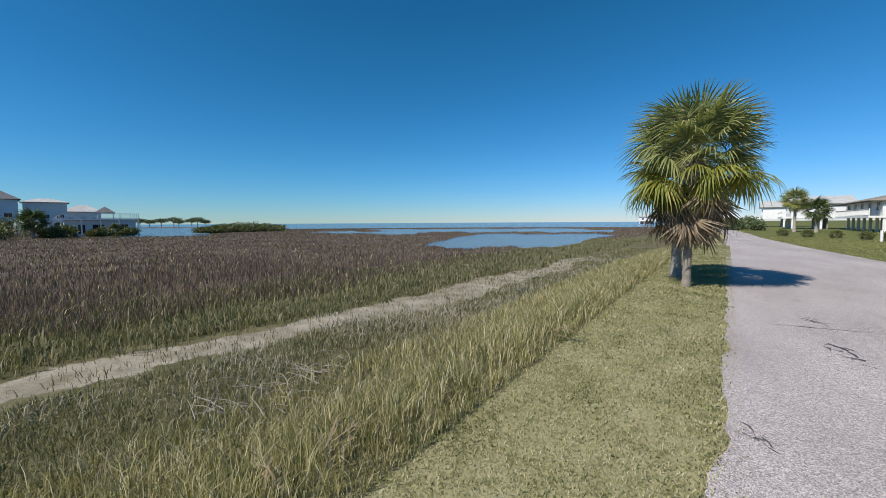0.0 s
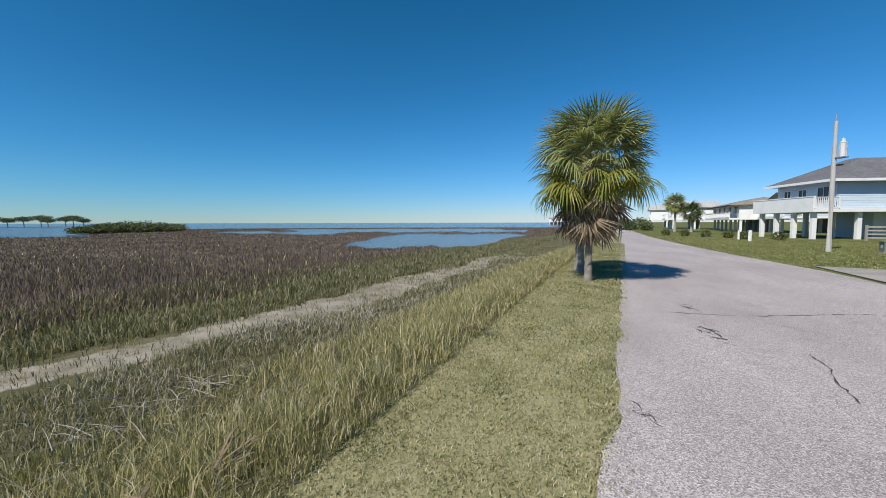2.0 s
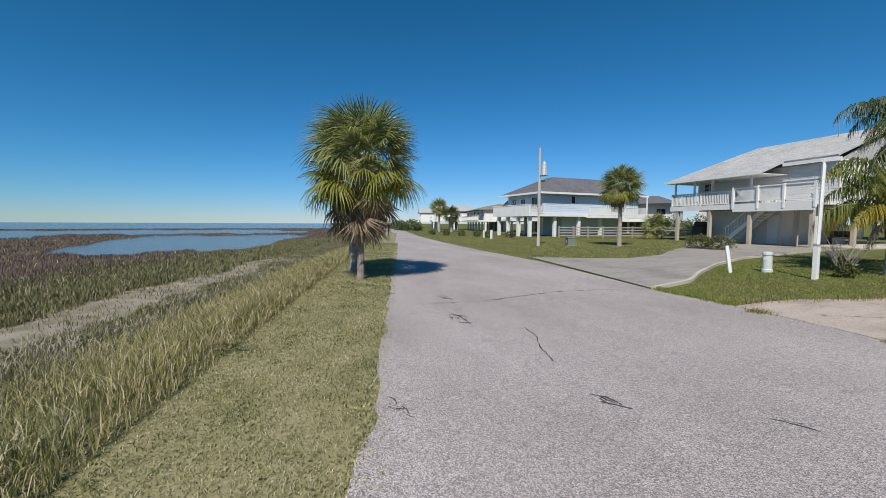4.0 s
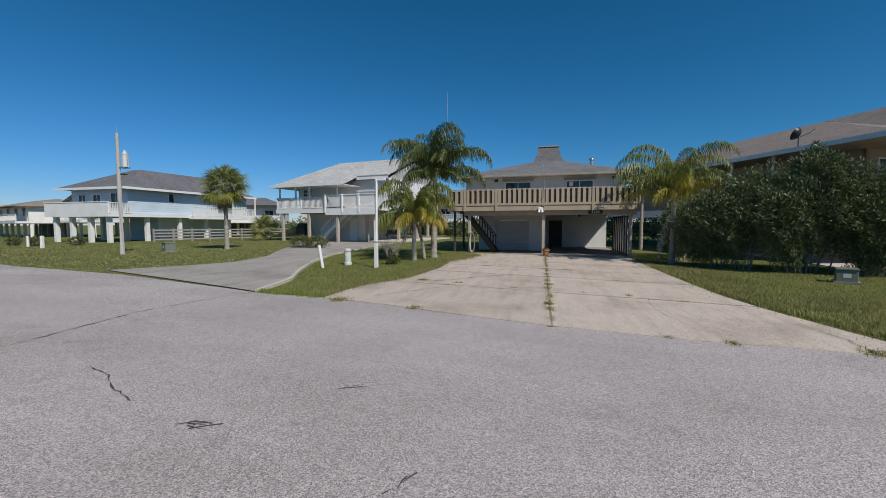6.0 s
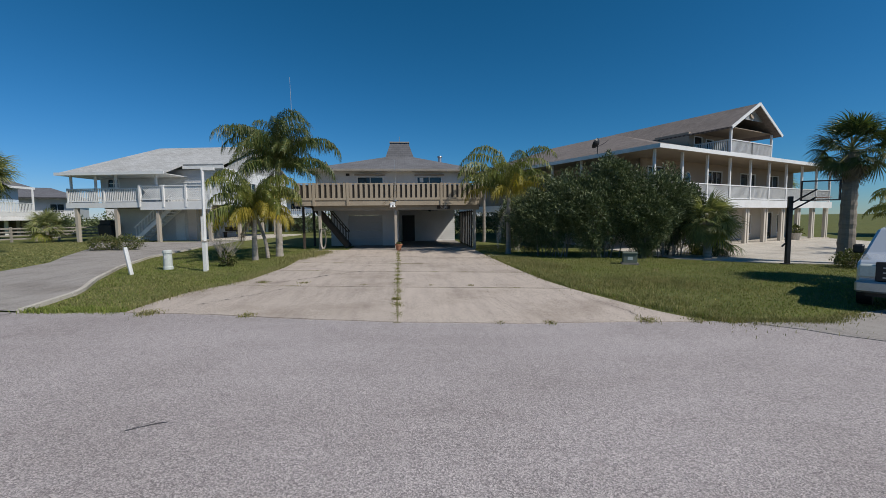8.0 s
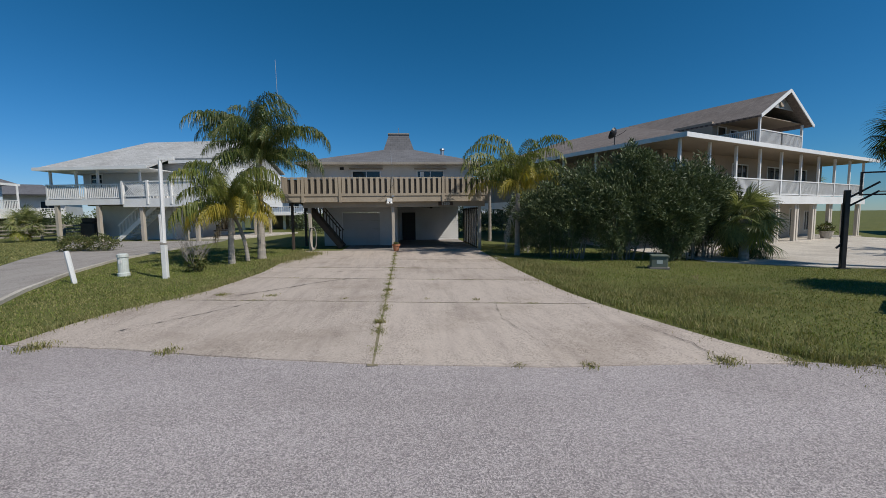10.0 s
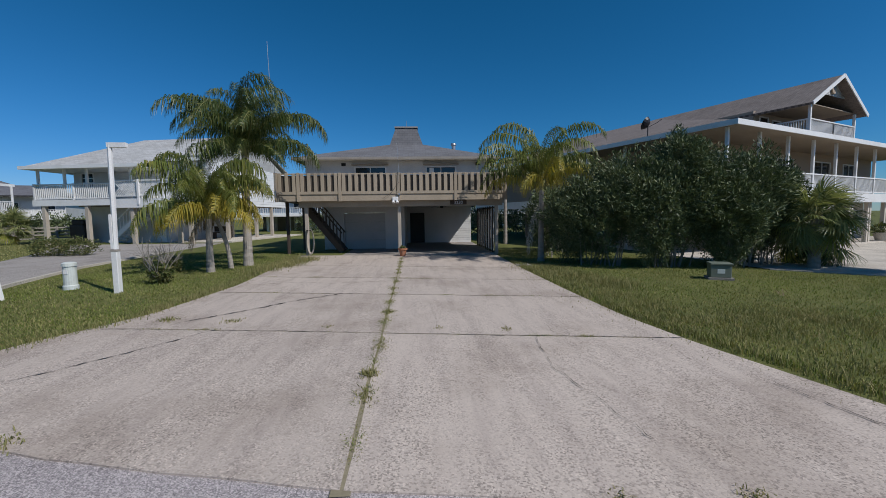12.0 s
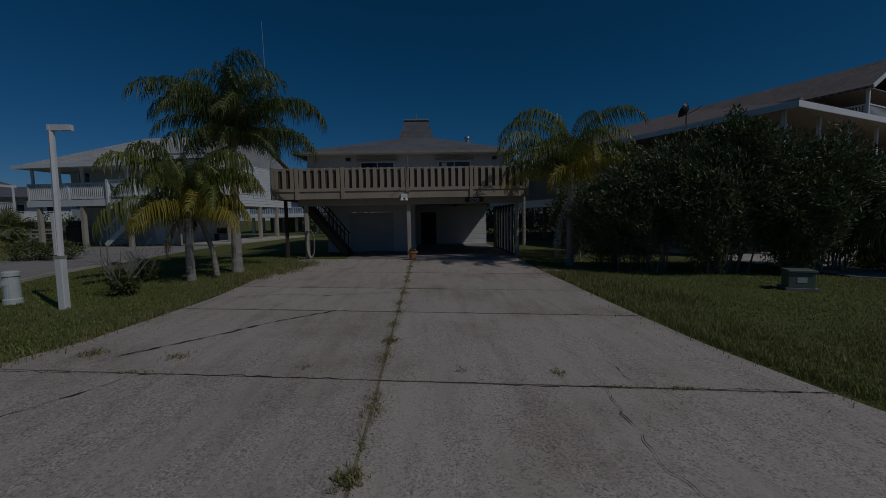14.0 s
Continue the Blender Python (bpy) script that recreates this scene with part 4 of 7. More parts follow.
# ---- the white stilt house ----
def white_house():
    z0 = 0.2
    h = thing("house", WHITE_AT, "white stilt house with porch, lattice rail and pale grey roof", "house")
    posts(h, [(-19.1, -0.4), (-16.2, -0.4), (-13.2, -0.4), (-11.0, 0.6), (-9.5, -0.4), (-9.5, 3.2), (-9.5, 6.8), (-11.5, 6.8), (-13.5, 9.2), (-9.5, 9.2)], 0.22, z0 - 0.1, 2.75, POST_TAN)
    part("deck_floor", boxes((-19.7, -9.3, -0.5, 1.5, 2.75, 2.95)), WHITE, h)
    part("fascia", boxes((-19.75, -14.3, -0.55, -0.5, 2.6, 2.97)), WHITE, h)
    part("fascia", boxes((-14.3, -9.3, -0.62, -0.57, 2.42, 2.97)), WHITE, h)
    railing(h, (-19.65, -0.45, 2.95), (-14.35, -0.45, 2.95), 1.0, WHITE, 0.13, 0.045, 2.7)
    railing(h, (-19.65, -0.4, 2.95), (-19.65, 1.5, 2.95), 1.0, WHITE, 0.13, 0.045, 2.0)
    # built-in bench rail with lattice
    part("top_rail", boxes((-14.3, -9.3, -0.62, -0.48, 4.02, 4.09)), WHITE, h)
    part("bottom_rail", boxes((-14.3, -9.3, -0.6, -0.52, 3.1, 3.17)), WHITE, h)
    bm = bmesh.new()
    for k in range(34):
        xa = -14.3 + k * 0.15
        for d in (0.85, -0.85):
            xb = xa + d
            p, q = (xa, -0.54 - 0.012 * (d > 0), 3.17), (xb, -0.54 - 0.012 * (d > 0), 4.02)
            if -14.32 < xb < -9.28:
                beam(bm, p, q, 0.016, 0.055)
    part("lattice", bm, WHITE, h, "white diagonal lattice")
    for xk in (-14.3, -12.6, -11.0, -9.3):
        part("rail_post", boxes((xk - 0.06, xk + 0.06, -0.66, -0.5, 2.6, 4.12)), WHITE, h)
    # porch posts and walls
    posts(h, [(-19.5, -0.3), (-17.7, -0.3), (-16.2, -0.3), (-13.3, -0.3)], 0.13, 2.95, 4.95, WHITE, "porch_post")
    part("wall", lap_wall(-19.0, -9.4, 2.95, 5.4, [(-18.4, -17.6, 3.9, 4.75)], 0.2, m=Matrix.Translation((0, 1.5, 0))), GREY_WHITE, h)
    window(h, -18.4, -17.6, 3.9, 4.75, 1.5, bars=1, cross=2)
    # sun-facing wall: whiter paint than the front holds the sun's brightness in its colour
    part("wall", lap_wall(0, 10.0, 2.6, 5.4, [(3.0, 4.2, 3.5, 4.6)], 0.2, m=Matrix.Translation((-9.4, 1.5, 0)) @ Matrix.Rotation(radians(90), 4, "Z")), WHITE, h)
    window(h, 3.0, 4.2, 3.5, 4.6, 0, m=Matrix.Translation((-9.4, 1.5, 0)) @ Matrix.Rotation(radians(90), 4, "Z"))
    each_box("wall", ((-19.0, -18.85, 1.66, 11.5, 2.6, 5.4), (-18.85, -9.56, 11.35, 11.5, 2.6, 5.4)), GREY_WHITE, h)
    part("floor", boxes((-19.0, -9.4, 1.66, 11.5, 2.62, 2.75)), GREY_WOOD, h)
    # enclosed room below
    part("ground_wall", lap_wall(-18.3, -12.6, z0 - 0.1, 2.6, [], 0, m=Matrix.Translation((0, 1.7, 0))), GREY_WHITE, h)
    each_box("ground_wall", ((-12.75, -12.6, 1.87, 8.0, z0 - 0.1, 2.6), (-18.3, -18.15, 1.87, 8.0, z0 - 0.1, 2.6)), GREY_WHITE, h)
    part("door", boxes((-13.5, -12.8, 1.64, 1.69, z0, 2.2)), WHITE, h)
    part("porch_slab", boxes((-19.2, -8.0, 1.2, 11.5, z0 - 0.15, z0 + 0.02)), CONCRETE_PALE, h, "pale concrete floor slab")
    stair(h, (-12.6, 0.3, 2.7), (-15.6, 0.3, z0 + 0.05), 0.95, WHITE, WHITE, 13)
    # roofs
    zr, sl = 7.85, (7.85 - 4.95) / 7.35
    z1 = 4.95 + 1.9 * sl
    roof("roof", [[(-20.0, -0.95, 4.95), (-12.2, -0.95, 4.95), (-12.2, 0.95, z1), (-9.2, 0.95, z1), (-9.2, 6.4, zr), (-18.0, 6.4, zr)],
                  [(-9.2, 11.9, z1), (-20.0, 11.9, z1), (-18.0, 6.4, zr), (-9.2, 6.4, zr)],
                  [(-20.0, 11.9, z1), (-20.0, -0.95, 4.95), (-18.0, 6.4, zr)]], ROOF_PALE, h, 0.1)
    # gable painted in the same sunlit white as the wall below
    part("gable", lap_wall(0, 10.9, 5.4, 5.46, [], 0.2, m=Matrix.Translation((-9.4, 1.5, 0)) @ Matrix.Rotation(radians(90), 4, "Z")), WHITE, h)
    bm = bmesh.new()
    vs = [bm.verts.new(p) for p in ((-9.42, 1.3, 5.4), (-9.42, 11.6, 5.4), (-9.42, 6.4, 7.72))]
    bm.faces.new(vs)
    bmesh.ops.solidify(bm, geom=bm.faces[:], thickness=0.1)
    part("gable", bm, WHITE, h)
    part("eave_board", boxes((-20.0, -12.2, -1.0, -0.95, 4.82, 5.02)), WHITE, h)
    part("eave_board", boxes((-12.2, -9.15, 0.88, 0.93, 5.36, 5.58)), WHITE, h)
    part("eave_board", boxes((-20.05, -20.0, -0.95, 4.6, 4.84, 4.98)), WHITE, h)
    part("porch_soffit", boxes((-19.95, -12.25, -0.9, 1.45, 4.84, 4.88)), WHITE, h)
    bm = bmesh.new()
    tube(bm, [(-12.0, 5.6, 7.4), (-12.0, 5.6, 8.4)], 0.03, 6)
    part("vent_pipe", bm, METAL, h)
    return h


white_house()


# ---- the beige house with two tiers of porch ----
CREAM = painted("cream_stucco", (0.60, 0.55, 0.47), (0.4, 0.36, 0.3), 0.25, 0.8, 0.5, 60, 0.25)
RH = pose(16.23, -1.65, -0.25, 0, 0, 22.6) @ Matrix.Scale(1.178, 4)


def beige_house():
    h = thing("house", RH, "beige stilt house with white porch rails and brown-grey roof", "house")
    X = [2.53 * k for k in range(10)]
    L, D = X[-1], 20.0
    posts(h, [(x_, 0.1) for x_ in X] + [(0.1, y_) for y_ in (2.6, 5.2, 7.8)], 0.13, 2.85, 5.5, WHITE, "porch_post")
    posts(h, [(x_ + o, 0.3) for x_ in X[1:] for o in (0.0, 0.32)] + [(x_, 5.0) for x_ in X], 0.2, -0.05, 2.5, CREAM, "pier")
    each_box("deck_floor", ((-0.1, L + 0.1, 0.0, 3.0, 2.62, 2.85), (-0.1, 3.0, 3.0, D, 2.62, 2.85)), CEIL, h)
    part("fascia", boxes((-0.15, L + 0.15, -0.07, -0.01, 2.4, 2.9)), WHITE, h)
    part("fascia", boxes((-0.17, -0.11, 0.0, D, 2.4, 2.9)), WHITE, h)
    for a, b in zip(X, X[1:]):
        railing(h, (a + 0.06, 0.1, 2.88), (b - 0.06, 0.1, 2.88), 0.95, WHITE, 0.115, 0.04, 9, posts=False)
    for a, b in ((0.2, 2.5), (2.7, 5.1), (5.3, 7.7)):
        railing(h, (0.1, a, 2.88), (0.1, b, 2.88), 0.95, WHITE, 0.13, 0.04, 9, posts=False)
    wins = [(3.0, 4.6, 3.6, 5.0), (9.6, 11.4, 2.95, 5.0), (14.1, 16.2, 3.6, 5.0), (18.2, 20.0, 3.5, 5.0)]
    part("wall", lap_wall(2.2, L, 2.85, 5.6, wins, 0, m=Matrix.Translation((0, 2.5, 0))), BEIGE, h)
    part("wall", lap_wall(0, D - 2.5, 2.85, 5.6, [(13.6, 14.8, 3.7, 4.9)], 0, m=Matrix.Translation((2.2, D, 0)) @ Matrix.Rotation(radians(-90), 4, "Z")), BEIGE, h)
    for w in wins:
        window(h, *w, 2.5, bars=1 if w[2] > 3 else 2)
    bm = bmesh.new()
    tube(bm, [(0, -0.04, 0), (0, 0.02, 0)], 0.33, 20)
    bm.transform(Matrix.Translation((7.2, 2.48, 4.45)) @ Matrix.Diagonal((1, 1, 1.35, 1)))
    wf = part("oval_window", bm, WHITE, h, "white framed oval window")
    bm = bmesh.new()
    tube(bm, [(0, -0.055, 0), (0, -0.045, 0)], 0.25, 20)
    bm.transform(Matrix.Translation((7.2, 2.48, 4.45)) @ Matrix.Diagonal((1, 1, 1.35, 1)))
    part("pane", bm, GLASS, wf)
    each_box("wall", ((L - 0.15, L, 2.66, D, 2.85, 5.6), (2.2, L, D - 0.15, D, 2.85, 5.6)), BEIGE, h)
    each_box("soffit", ((-0.5, L + 0.5, -0.5, 2.6, 5.5, 5.54), (-0.5, 2.3, 2.6, D, 5.5, 5.54)), CEIL, h)
    # ground floor set back under the porch
    gw = [(11.2, 12.6, 0.05, 2.1), (14.6, 15.6, 0.5, 1.9), (17.5, 19.0, 0.05, 2.1), (19.9, 20.7, 0.5, 1.9)]
    part("ground_wall", lap_wall(5.0, 21.6, 0.0, 2.5, gw, 0, m=Matrix.Translation((0, 2.4, 0))), CREAM, h)
    for b_ in ((5.0, 5.15, 2.57, 9.0, 0, 2.5), (21.45, 21.6, 2.57, 9.0, 0, 2.5), (5.15, 21.45, 8.85, 9.0, 0, 2.5)):
        part("ground_wall", boxes(b_), CREAM, h)
    for k in (0, 2):
        window(h, *gw[k], 2.4, bars=1, name="french_door", cross=0)
    for k in (1, 3):
        window(h, *gw[k], 2.4, bars=1)
    part("ground_slab", boxes((-0.2, L + 0.2, 0.0, D, -0.1, 0.03)), CONCRETE_PALE, h)
    part("floor", boxes((3.0, L, 3.0, D, 2.5, 2.62)), CEIL, h)
    # main hip roof
    e = 0.55
    z, zr = 5.62, 9.6
    y1 = D + e
    c = [(-e, -e, z), (L + e, -e, z), (L + e, y1, z), (-e, y1, z)]
    apex, back = (12.5, 12.5, zr), (12.5, y1, zr)
    roof("roof", [[c[0], c[1], apex], [c[3], c[0], apex, back], [c[1], c[2], back, apex]], ROOF_BROWN, h, 0.1)
    part("eave_board", boxes((-e - 0.05, L + e, -e - 0.05, -e, 5.44, 5.66)), WHITE, h)
    part("eave_board", boxes((-e - 0.05, -e, -e, y1, 5.44, 5.66)), WHITE, h)
    # gabled upper balcony
    a, b, ym = 9.7, 15.3, 12.5
    gy = 1.15
    roof("gable_roof", [[(ym - 3.45, gy - 0.35, 7.72), (ym, gy - 0.35, 9.62), (ym, 12.5, 9.62), (ym - 3.45, 6.4, 7.72)],
                        [(ym + 3.45, gy - 0.35, 7.72), (ym + 3.45, 6.4, 7.72), (ym, 12.5, 9.62), (ym, gy - 0.35, 9.62)]], ROOF_BROWN, h, 0.12)
    for s_ in (-1, 1):
        bm = bmesh.new()
        beam(bm, (ym + s_ * 3.5, gy - 0.4, 7.66), (ym, gy - 0.4, 9.57), 0.05, 0.2)
        part("barge_board", bm, WHITE, h)
    bm = bmesh.new()
    vs = [bm.verts.new(p) for p in ((ym - 1.9, gy + 0.1, 8.55), (ym + 1.9, gy + 0.1, 8.55), (ym, gy + 0.1, 9.5))]
    bm.faces.new(vs)
    bmesh.ops.solidify(bm, geom=bm.faces[:], thickness=0.06)
    gb = part("gable_board", bm, WHITE, h)
    bm = bmesh.new()
    tube(bm, [(ym, gy + 0.05, 8.95), (ym, gy + 0.0, 8.95)], 0.3, 18)
    part("gable_vent", bm, BEIGE, gb, "round gable vent")
    part("balcony_floor", boxes((a - 0.1, b + 0.1, gy - 0.1, 3.6, 5.9, 6.02)), CEIL, h)
    part("fascia", boxes((a - 0.12, b + 0.12, gy - 0.14, gy - 0.1, 5.86, 6.08)), WHITE, h)
    railing(h, (a, gy, 6.04), ((a + b) / 2, gy, 6.04), 0.98, WHITE, 0.115, 0.04, 9)
    railing(h, ((a + b) / 2, gy, 6.04), (b, gy, 6.04), 0.98, WHITE, 0.115, 0.04, 9)
    railing(h, (a, gy, 6.04), (a, 3.5, 6.04), 0.98, WHITE, 0.115, 0.04, 9)
    posts(h, [(a, gy), (b, gy)], 0.13, 6.0, 7.75, WHITE, "balcony_post")
    part("dormer_wall", lap_wall(a - 0.6, b + 0.6, 5.9, 7.9, [(a + 0.1, a + 1.0, 6.1, 7.6), (a + 1.6, a + 2.5, 6.5, 7.5)], 0, m=Matrix.Translation((0, 3.6, 0))), BEIGE, h)
    window(h, a + 0.1, a + 1.0, 6.1, 7.6, 3.6, bars=0, cross=1, name="balcony_door")
    window(h, a + 1.6, a + 2.5, 6.5, 7.5, 3.6, bars=0)
    each_box("dormer_wall", ((a - 0.6, a - 0.45, 3.76, 6.2, 6.4, 7.9), (b + 0.45, b + 0.6, 3.76, 6.2, 6.4, 7.9)), BEIGE, h)
    part("dormer_ceiling", boxes((ym - 3.1, ym + 3.1, gy + 0.1, 3.6, 7.84, 7.88)), CEIL, h)
    return h


beige_house()


def satellite_dish():
    t = thing("satellite_dish", RH @ pose(-0.3, 3.6, 5.75), "small dark satellite dish on the eave of the beige house", "dish")
    bm = bmesh.new()
    tube(bm, [(0, 0, -0.05), (0, 0, 0.45)], 0.025, 8)
    part("pole", bm, BLACK, t)
    bm = bmesh.new()
    bmesh.ops.create_uvsphere(bm, u_segments=14, v_segments=8, radius=0.36)
    bmesh.ops.delete(bm, geom=[v for v in bm.verts if v.co.z > -0.12], context="VERTS")
    bmesh.ops.solidify(bm, geom=bm.faces[:], thickness=0.012)
    bm.transform(pose(0, 0.0, 0.55, 0, 0, 0) @ pose(0, 0, 0, -60, 20, 30) @ Matrix.Translation((0, 0, 0.3)))
    part("dish", bm, BLACK, t)
    bm = bmesh.new()
    tube(bm, [(0, 0, 0.4), (0.3, -0.3, 0.6), (0.45, -0.4, 0.75)], 0.015, 6)
    part("arm", bm, BLACK, t)


satellite_dish()


# ---- the pale blue house down the lane ----
def blue_house():
    z0 = 0.28
    h = thing("house", BLUE_AT, "pale blue stilt house with white balcony and dark grey hip roof", "house")
    spots = [(-45.2, 1.7), (-43.0, 1.7), (-40.6, 1.7), (-38.2, 1.7), (-38.2, 5.4), (-38.2, 9.2), (-38.2, 12.8), (-38.2, 16.4), (-45.2, 6), (-45.2, 11), (-41.8, 6), (-41.8, 11), (-45.2, 16.4), (-41.8, 16.4)]
    posts(h, spots, 0.36, z0 - 0.15, 2.75, WHITE)
    part("floor", boxes((-46.0, -37.6, 1.2, 20.0, 2.75, 3.05)), WHITE, h)
    part("balcony_wall", boxes((-46.0, -37.6, 1.2, 1.28, 3.05, 4.1)), WHITE, h)
    part("balcony_cap", boxes((-46.05, -37.55, 1.16, 1.32, 4.1, 4.18)), WHITE, h)
    railing(h, (-46.0, 1.35, 3.05), (-46.0, 3.4, 3.05), 1.05, WHITE, 0.15, 0.05, 2)
    railing(h, (-37.6, 1.3, 3.05), (-37.6, 3.3, 3.05), 1.05, WHITE, 0.15, 0.05, 2)
    wins = [(-44.6, -43.7, 4.0, 5.0), (-42.6, -41.6, 4.0, 5.0), (-40.2, -38.9, 3.9, 5.1)]
    part("wall", lap_wall(-45.6, -38.0, 3.05, 5.7, wins, 0.22, m=Matrix.Translation((0, 3.4, 0))), BLUE, h)
    for w in wins:
        window(h, *w, 3.4, bars=1)
    side = Matrix.Translation((-38.0, 3.4, 0)) @ Matrix.Rotation(radians(90), 4, "Z")
    sw = [(4.4, 5.0, 4.4, 5.3), (11.0, 12.2, 3.4, 5.0), (12.4, 13.4, 3.4, 5.0)]
    part("wall", lap_wall(0, 16.0, 2.9, 5.7, sw, 0.22, m=side), BLUE, h)
    for w in sw:
        window(h, *w, 0, m=side, bars=0, cross=0)
    each_box("wall", ((-45.6, -45.45, 3.57, 19.4, 3.05, 5.7), (-45.45, -38.17, 19.25, 19.4, 3.05, 5.7)), BLUE, h)
    part("bay_floor", boxes((-37.98, -37.0, 10.0, 20.0, 2.6, 2.95)), WHITE, h)
    railing(h, (-37.1, 10.0, 2.95), (-37.1, 20.0, 2.95), 1.05, WHITE, 0.16, 0.05, 2.5)
    posts(h, [(-37.1, 16.0), (-37.1, 20.0)], 0.14, 2.95, 5.5, WHITE, "porch_post")
    part("ground_room", lap_wall(-44.0, -40.0, z0 - 0.1, 2.75, [], 0, m=Matrix.Translation((0, 8.0, 0))), BLUE, h)
    part("ground_room", boxes((-40.0, -39.85, 8.0, 18.0, z0 - 0.1, 2.75)), BLUE, h)
    roof("roof", [[(-46.4, 2.4, 5.65), (-37.2, 2.4, 5.65), (-41.2, 7.4, 8.0), (-42.4, 7.4, 8.0)],
                  [(-37.2, 2.4, 5.65), (-37.2, 20.4, 5.65), (-41.2, 15.4, 8.0), (-41.2, 7.4, 8.0)],
                  [(-37.2, 20.4, 5.65), (-46.4, 20.4, 5.65), (-42.4, 15.4, 8.0), (-41.2, 15.4, 8.0)],
                  [(-46.4, 20.4, 5.65), (-46.4, 2.4, 5.65), (-42.4, 7.4, 8.0), (-42.4, 15.4, 8.0)],
                  [(-41.2, 7.4, 8.0), (-41.2, 15.4, 8.0), (-42.4, 15.4, 8.0), (-42.4, 7.4, 8.0)]], ROOF_DARK, h, 0.12)
    part("eave_board", boxes((-46.45, -37.15, 2.34, 2.39, 5.45, 5.68)), WHITE, h)
    part("eave_board", boxes((-37.19, -37.13, 2.4, 20.4, 5.45, 5.68)), WHITE, h)
    bm = bmesh.new()
    tube(bm, [(-39.6, 11, 6.7), (-39.6, 11, 7.3)], 0.06, 8)
    part("vent_pipe", bm, METAL, h)
    return h


blue_house()


def far_house(x0, x1, y0, y1, deck_z, eave, ridge, wall_mat, roof_mat, label, rail=True, turn=0, o=(0, 0), gable=False, wins=3, z0=0.25):
    """A plain stilt house: piers, floor, walls with windows, roof, and a rail along its front."""
    h = thing("house", pose(o[0], o[1], 0, 0, 0, turn), label, "house")
    n = max(2, round((x1 - x0) / 3.2))
    if deck_z > 1:
        posts(h, [(x0 + 0.3 + (x1 - x0 - 0.6) * k / n, y) for k in range(n + 1) for y in (y0 + 0.3, (y0 + y1) / 2)], 0.35, z0 - 0.2, deck_z - 0.3, WHITE)
        part("ground_wall", boxes((x0 + 1, x1 - 1, y0 + (y1 - y0) * 0.6, y0 + (y1 - y0) * 0.6 + 0.15, z0 - 0.2, deck_z - 0.3)), GREY_WOOD, h)
    part("floor", boxes((x0, x1, y0 - 1.4 if rail else y0, y1, deck_z - 0.3, deck_z)), WHITE, h)
    op = []
    for k in range(wins):
        xc = x0 + (x1 - x0) * (k + 0.5) / wins
        op.append((xc - 0.7, xc + 0.7, deck_z + 0.8, deck_z + 1.9))
    part("wall", lap_wall(x0, x1, deck_z, eave, op, 0, m=Matrix.Translation((0, y0, 0))), wall_mat, h)
    each_box("wall", ((x0, x0 + 0.15, y0 + 0.16, y1, deck_z, eave), (x1 - 0.15, x1, y0 + 0.16, y1, deck_z, eave), (x0, x1, y1, y1 + 0.15, deck_z, eave)), wall_mat, h)
    for w in op:
        window(h, *w, y0)
    if rail:
        railing(h, (x0, y0 - 1.3, deck_z), (x1, y0 - 1.3, deck_z), 1.0, WHITE, 0.3, 0.06, 3)
    if gable:
        xm = (x0 + x1) / 2
        roof("roof", [[(x0 - 0.5, y0 - 0.6, eave), (xm, y0 - 0.6, ridge), (xm, y1 + 0.5, ridge), (x0 - 0.5, y1 + 0.5, eave)],
                      [(x1 + 0.5, y0 - 0.6, eave), (x1 + 0.5, y1 + 0.5, eave), (xm, y1 + 0.5, ridge), (xm, y0 - 0.6, ridge)]], roof_mat, h, 0.15)
        bm = bmesh.new()
        bm.faces.new([bm.verts.new(p) for p in ((x0, y0, eave), (x1, y0, eave), (xm, y0, ridge - 0.2))])
        bmesh.ops.solidify(bm, geom=bm.faces[:], thickness=0.12)
        part("gable", bm, wall_mat, h)
    else:
        roof("roof", hip(x0 - 0.6, x1 + 0.6, y0 - 1.5 if rail else y0 - 0.6, y1 + 0.6, eave, ridge, min(y1 - y0, x1 - x0) * 0.42), roof_mat, h, 0.15)
    return h


# houses further down the lane
far_house(-16, 4, 0, 9, 2.6, 4.75, 6.1, WHITE, ROOF_TAN, "long white stilt house with a tan roof down the lane", o=(-75, 17), turn=-18, wins=5)
far_house(-4, 4, 0, 10, 2.7, 5.0, 6.4, BLUE, ROOF_TAN, "gabled grey-blue stilt house with a deck down the lane", o=(-66, 18.5), turn=-12, gable=True, wins=2)
far_house(-6, 6, 0, 9, 2.7, 5.2, 6.9, WHITE, ROOF_PALE, "white gabled stilt house far down the lane", o=(-103, 19), turn=-20, gable=True, wins=3)
far_house(-5, 5, 0, 9, 2.7, 5.6, 7.4, WHITE, ROOF_PALE, "white stilt house far down the lane", o=(-135, 27), turn=-20, gable=True, wins=3)


# houses across the marsh
def polar(az, d, z=0.0):
    return (float(EYE0[0] - math.sin(radians(az)) * d), float(EYE0[1] + math.cos(radians(az)) * d), z)


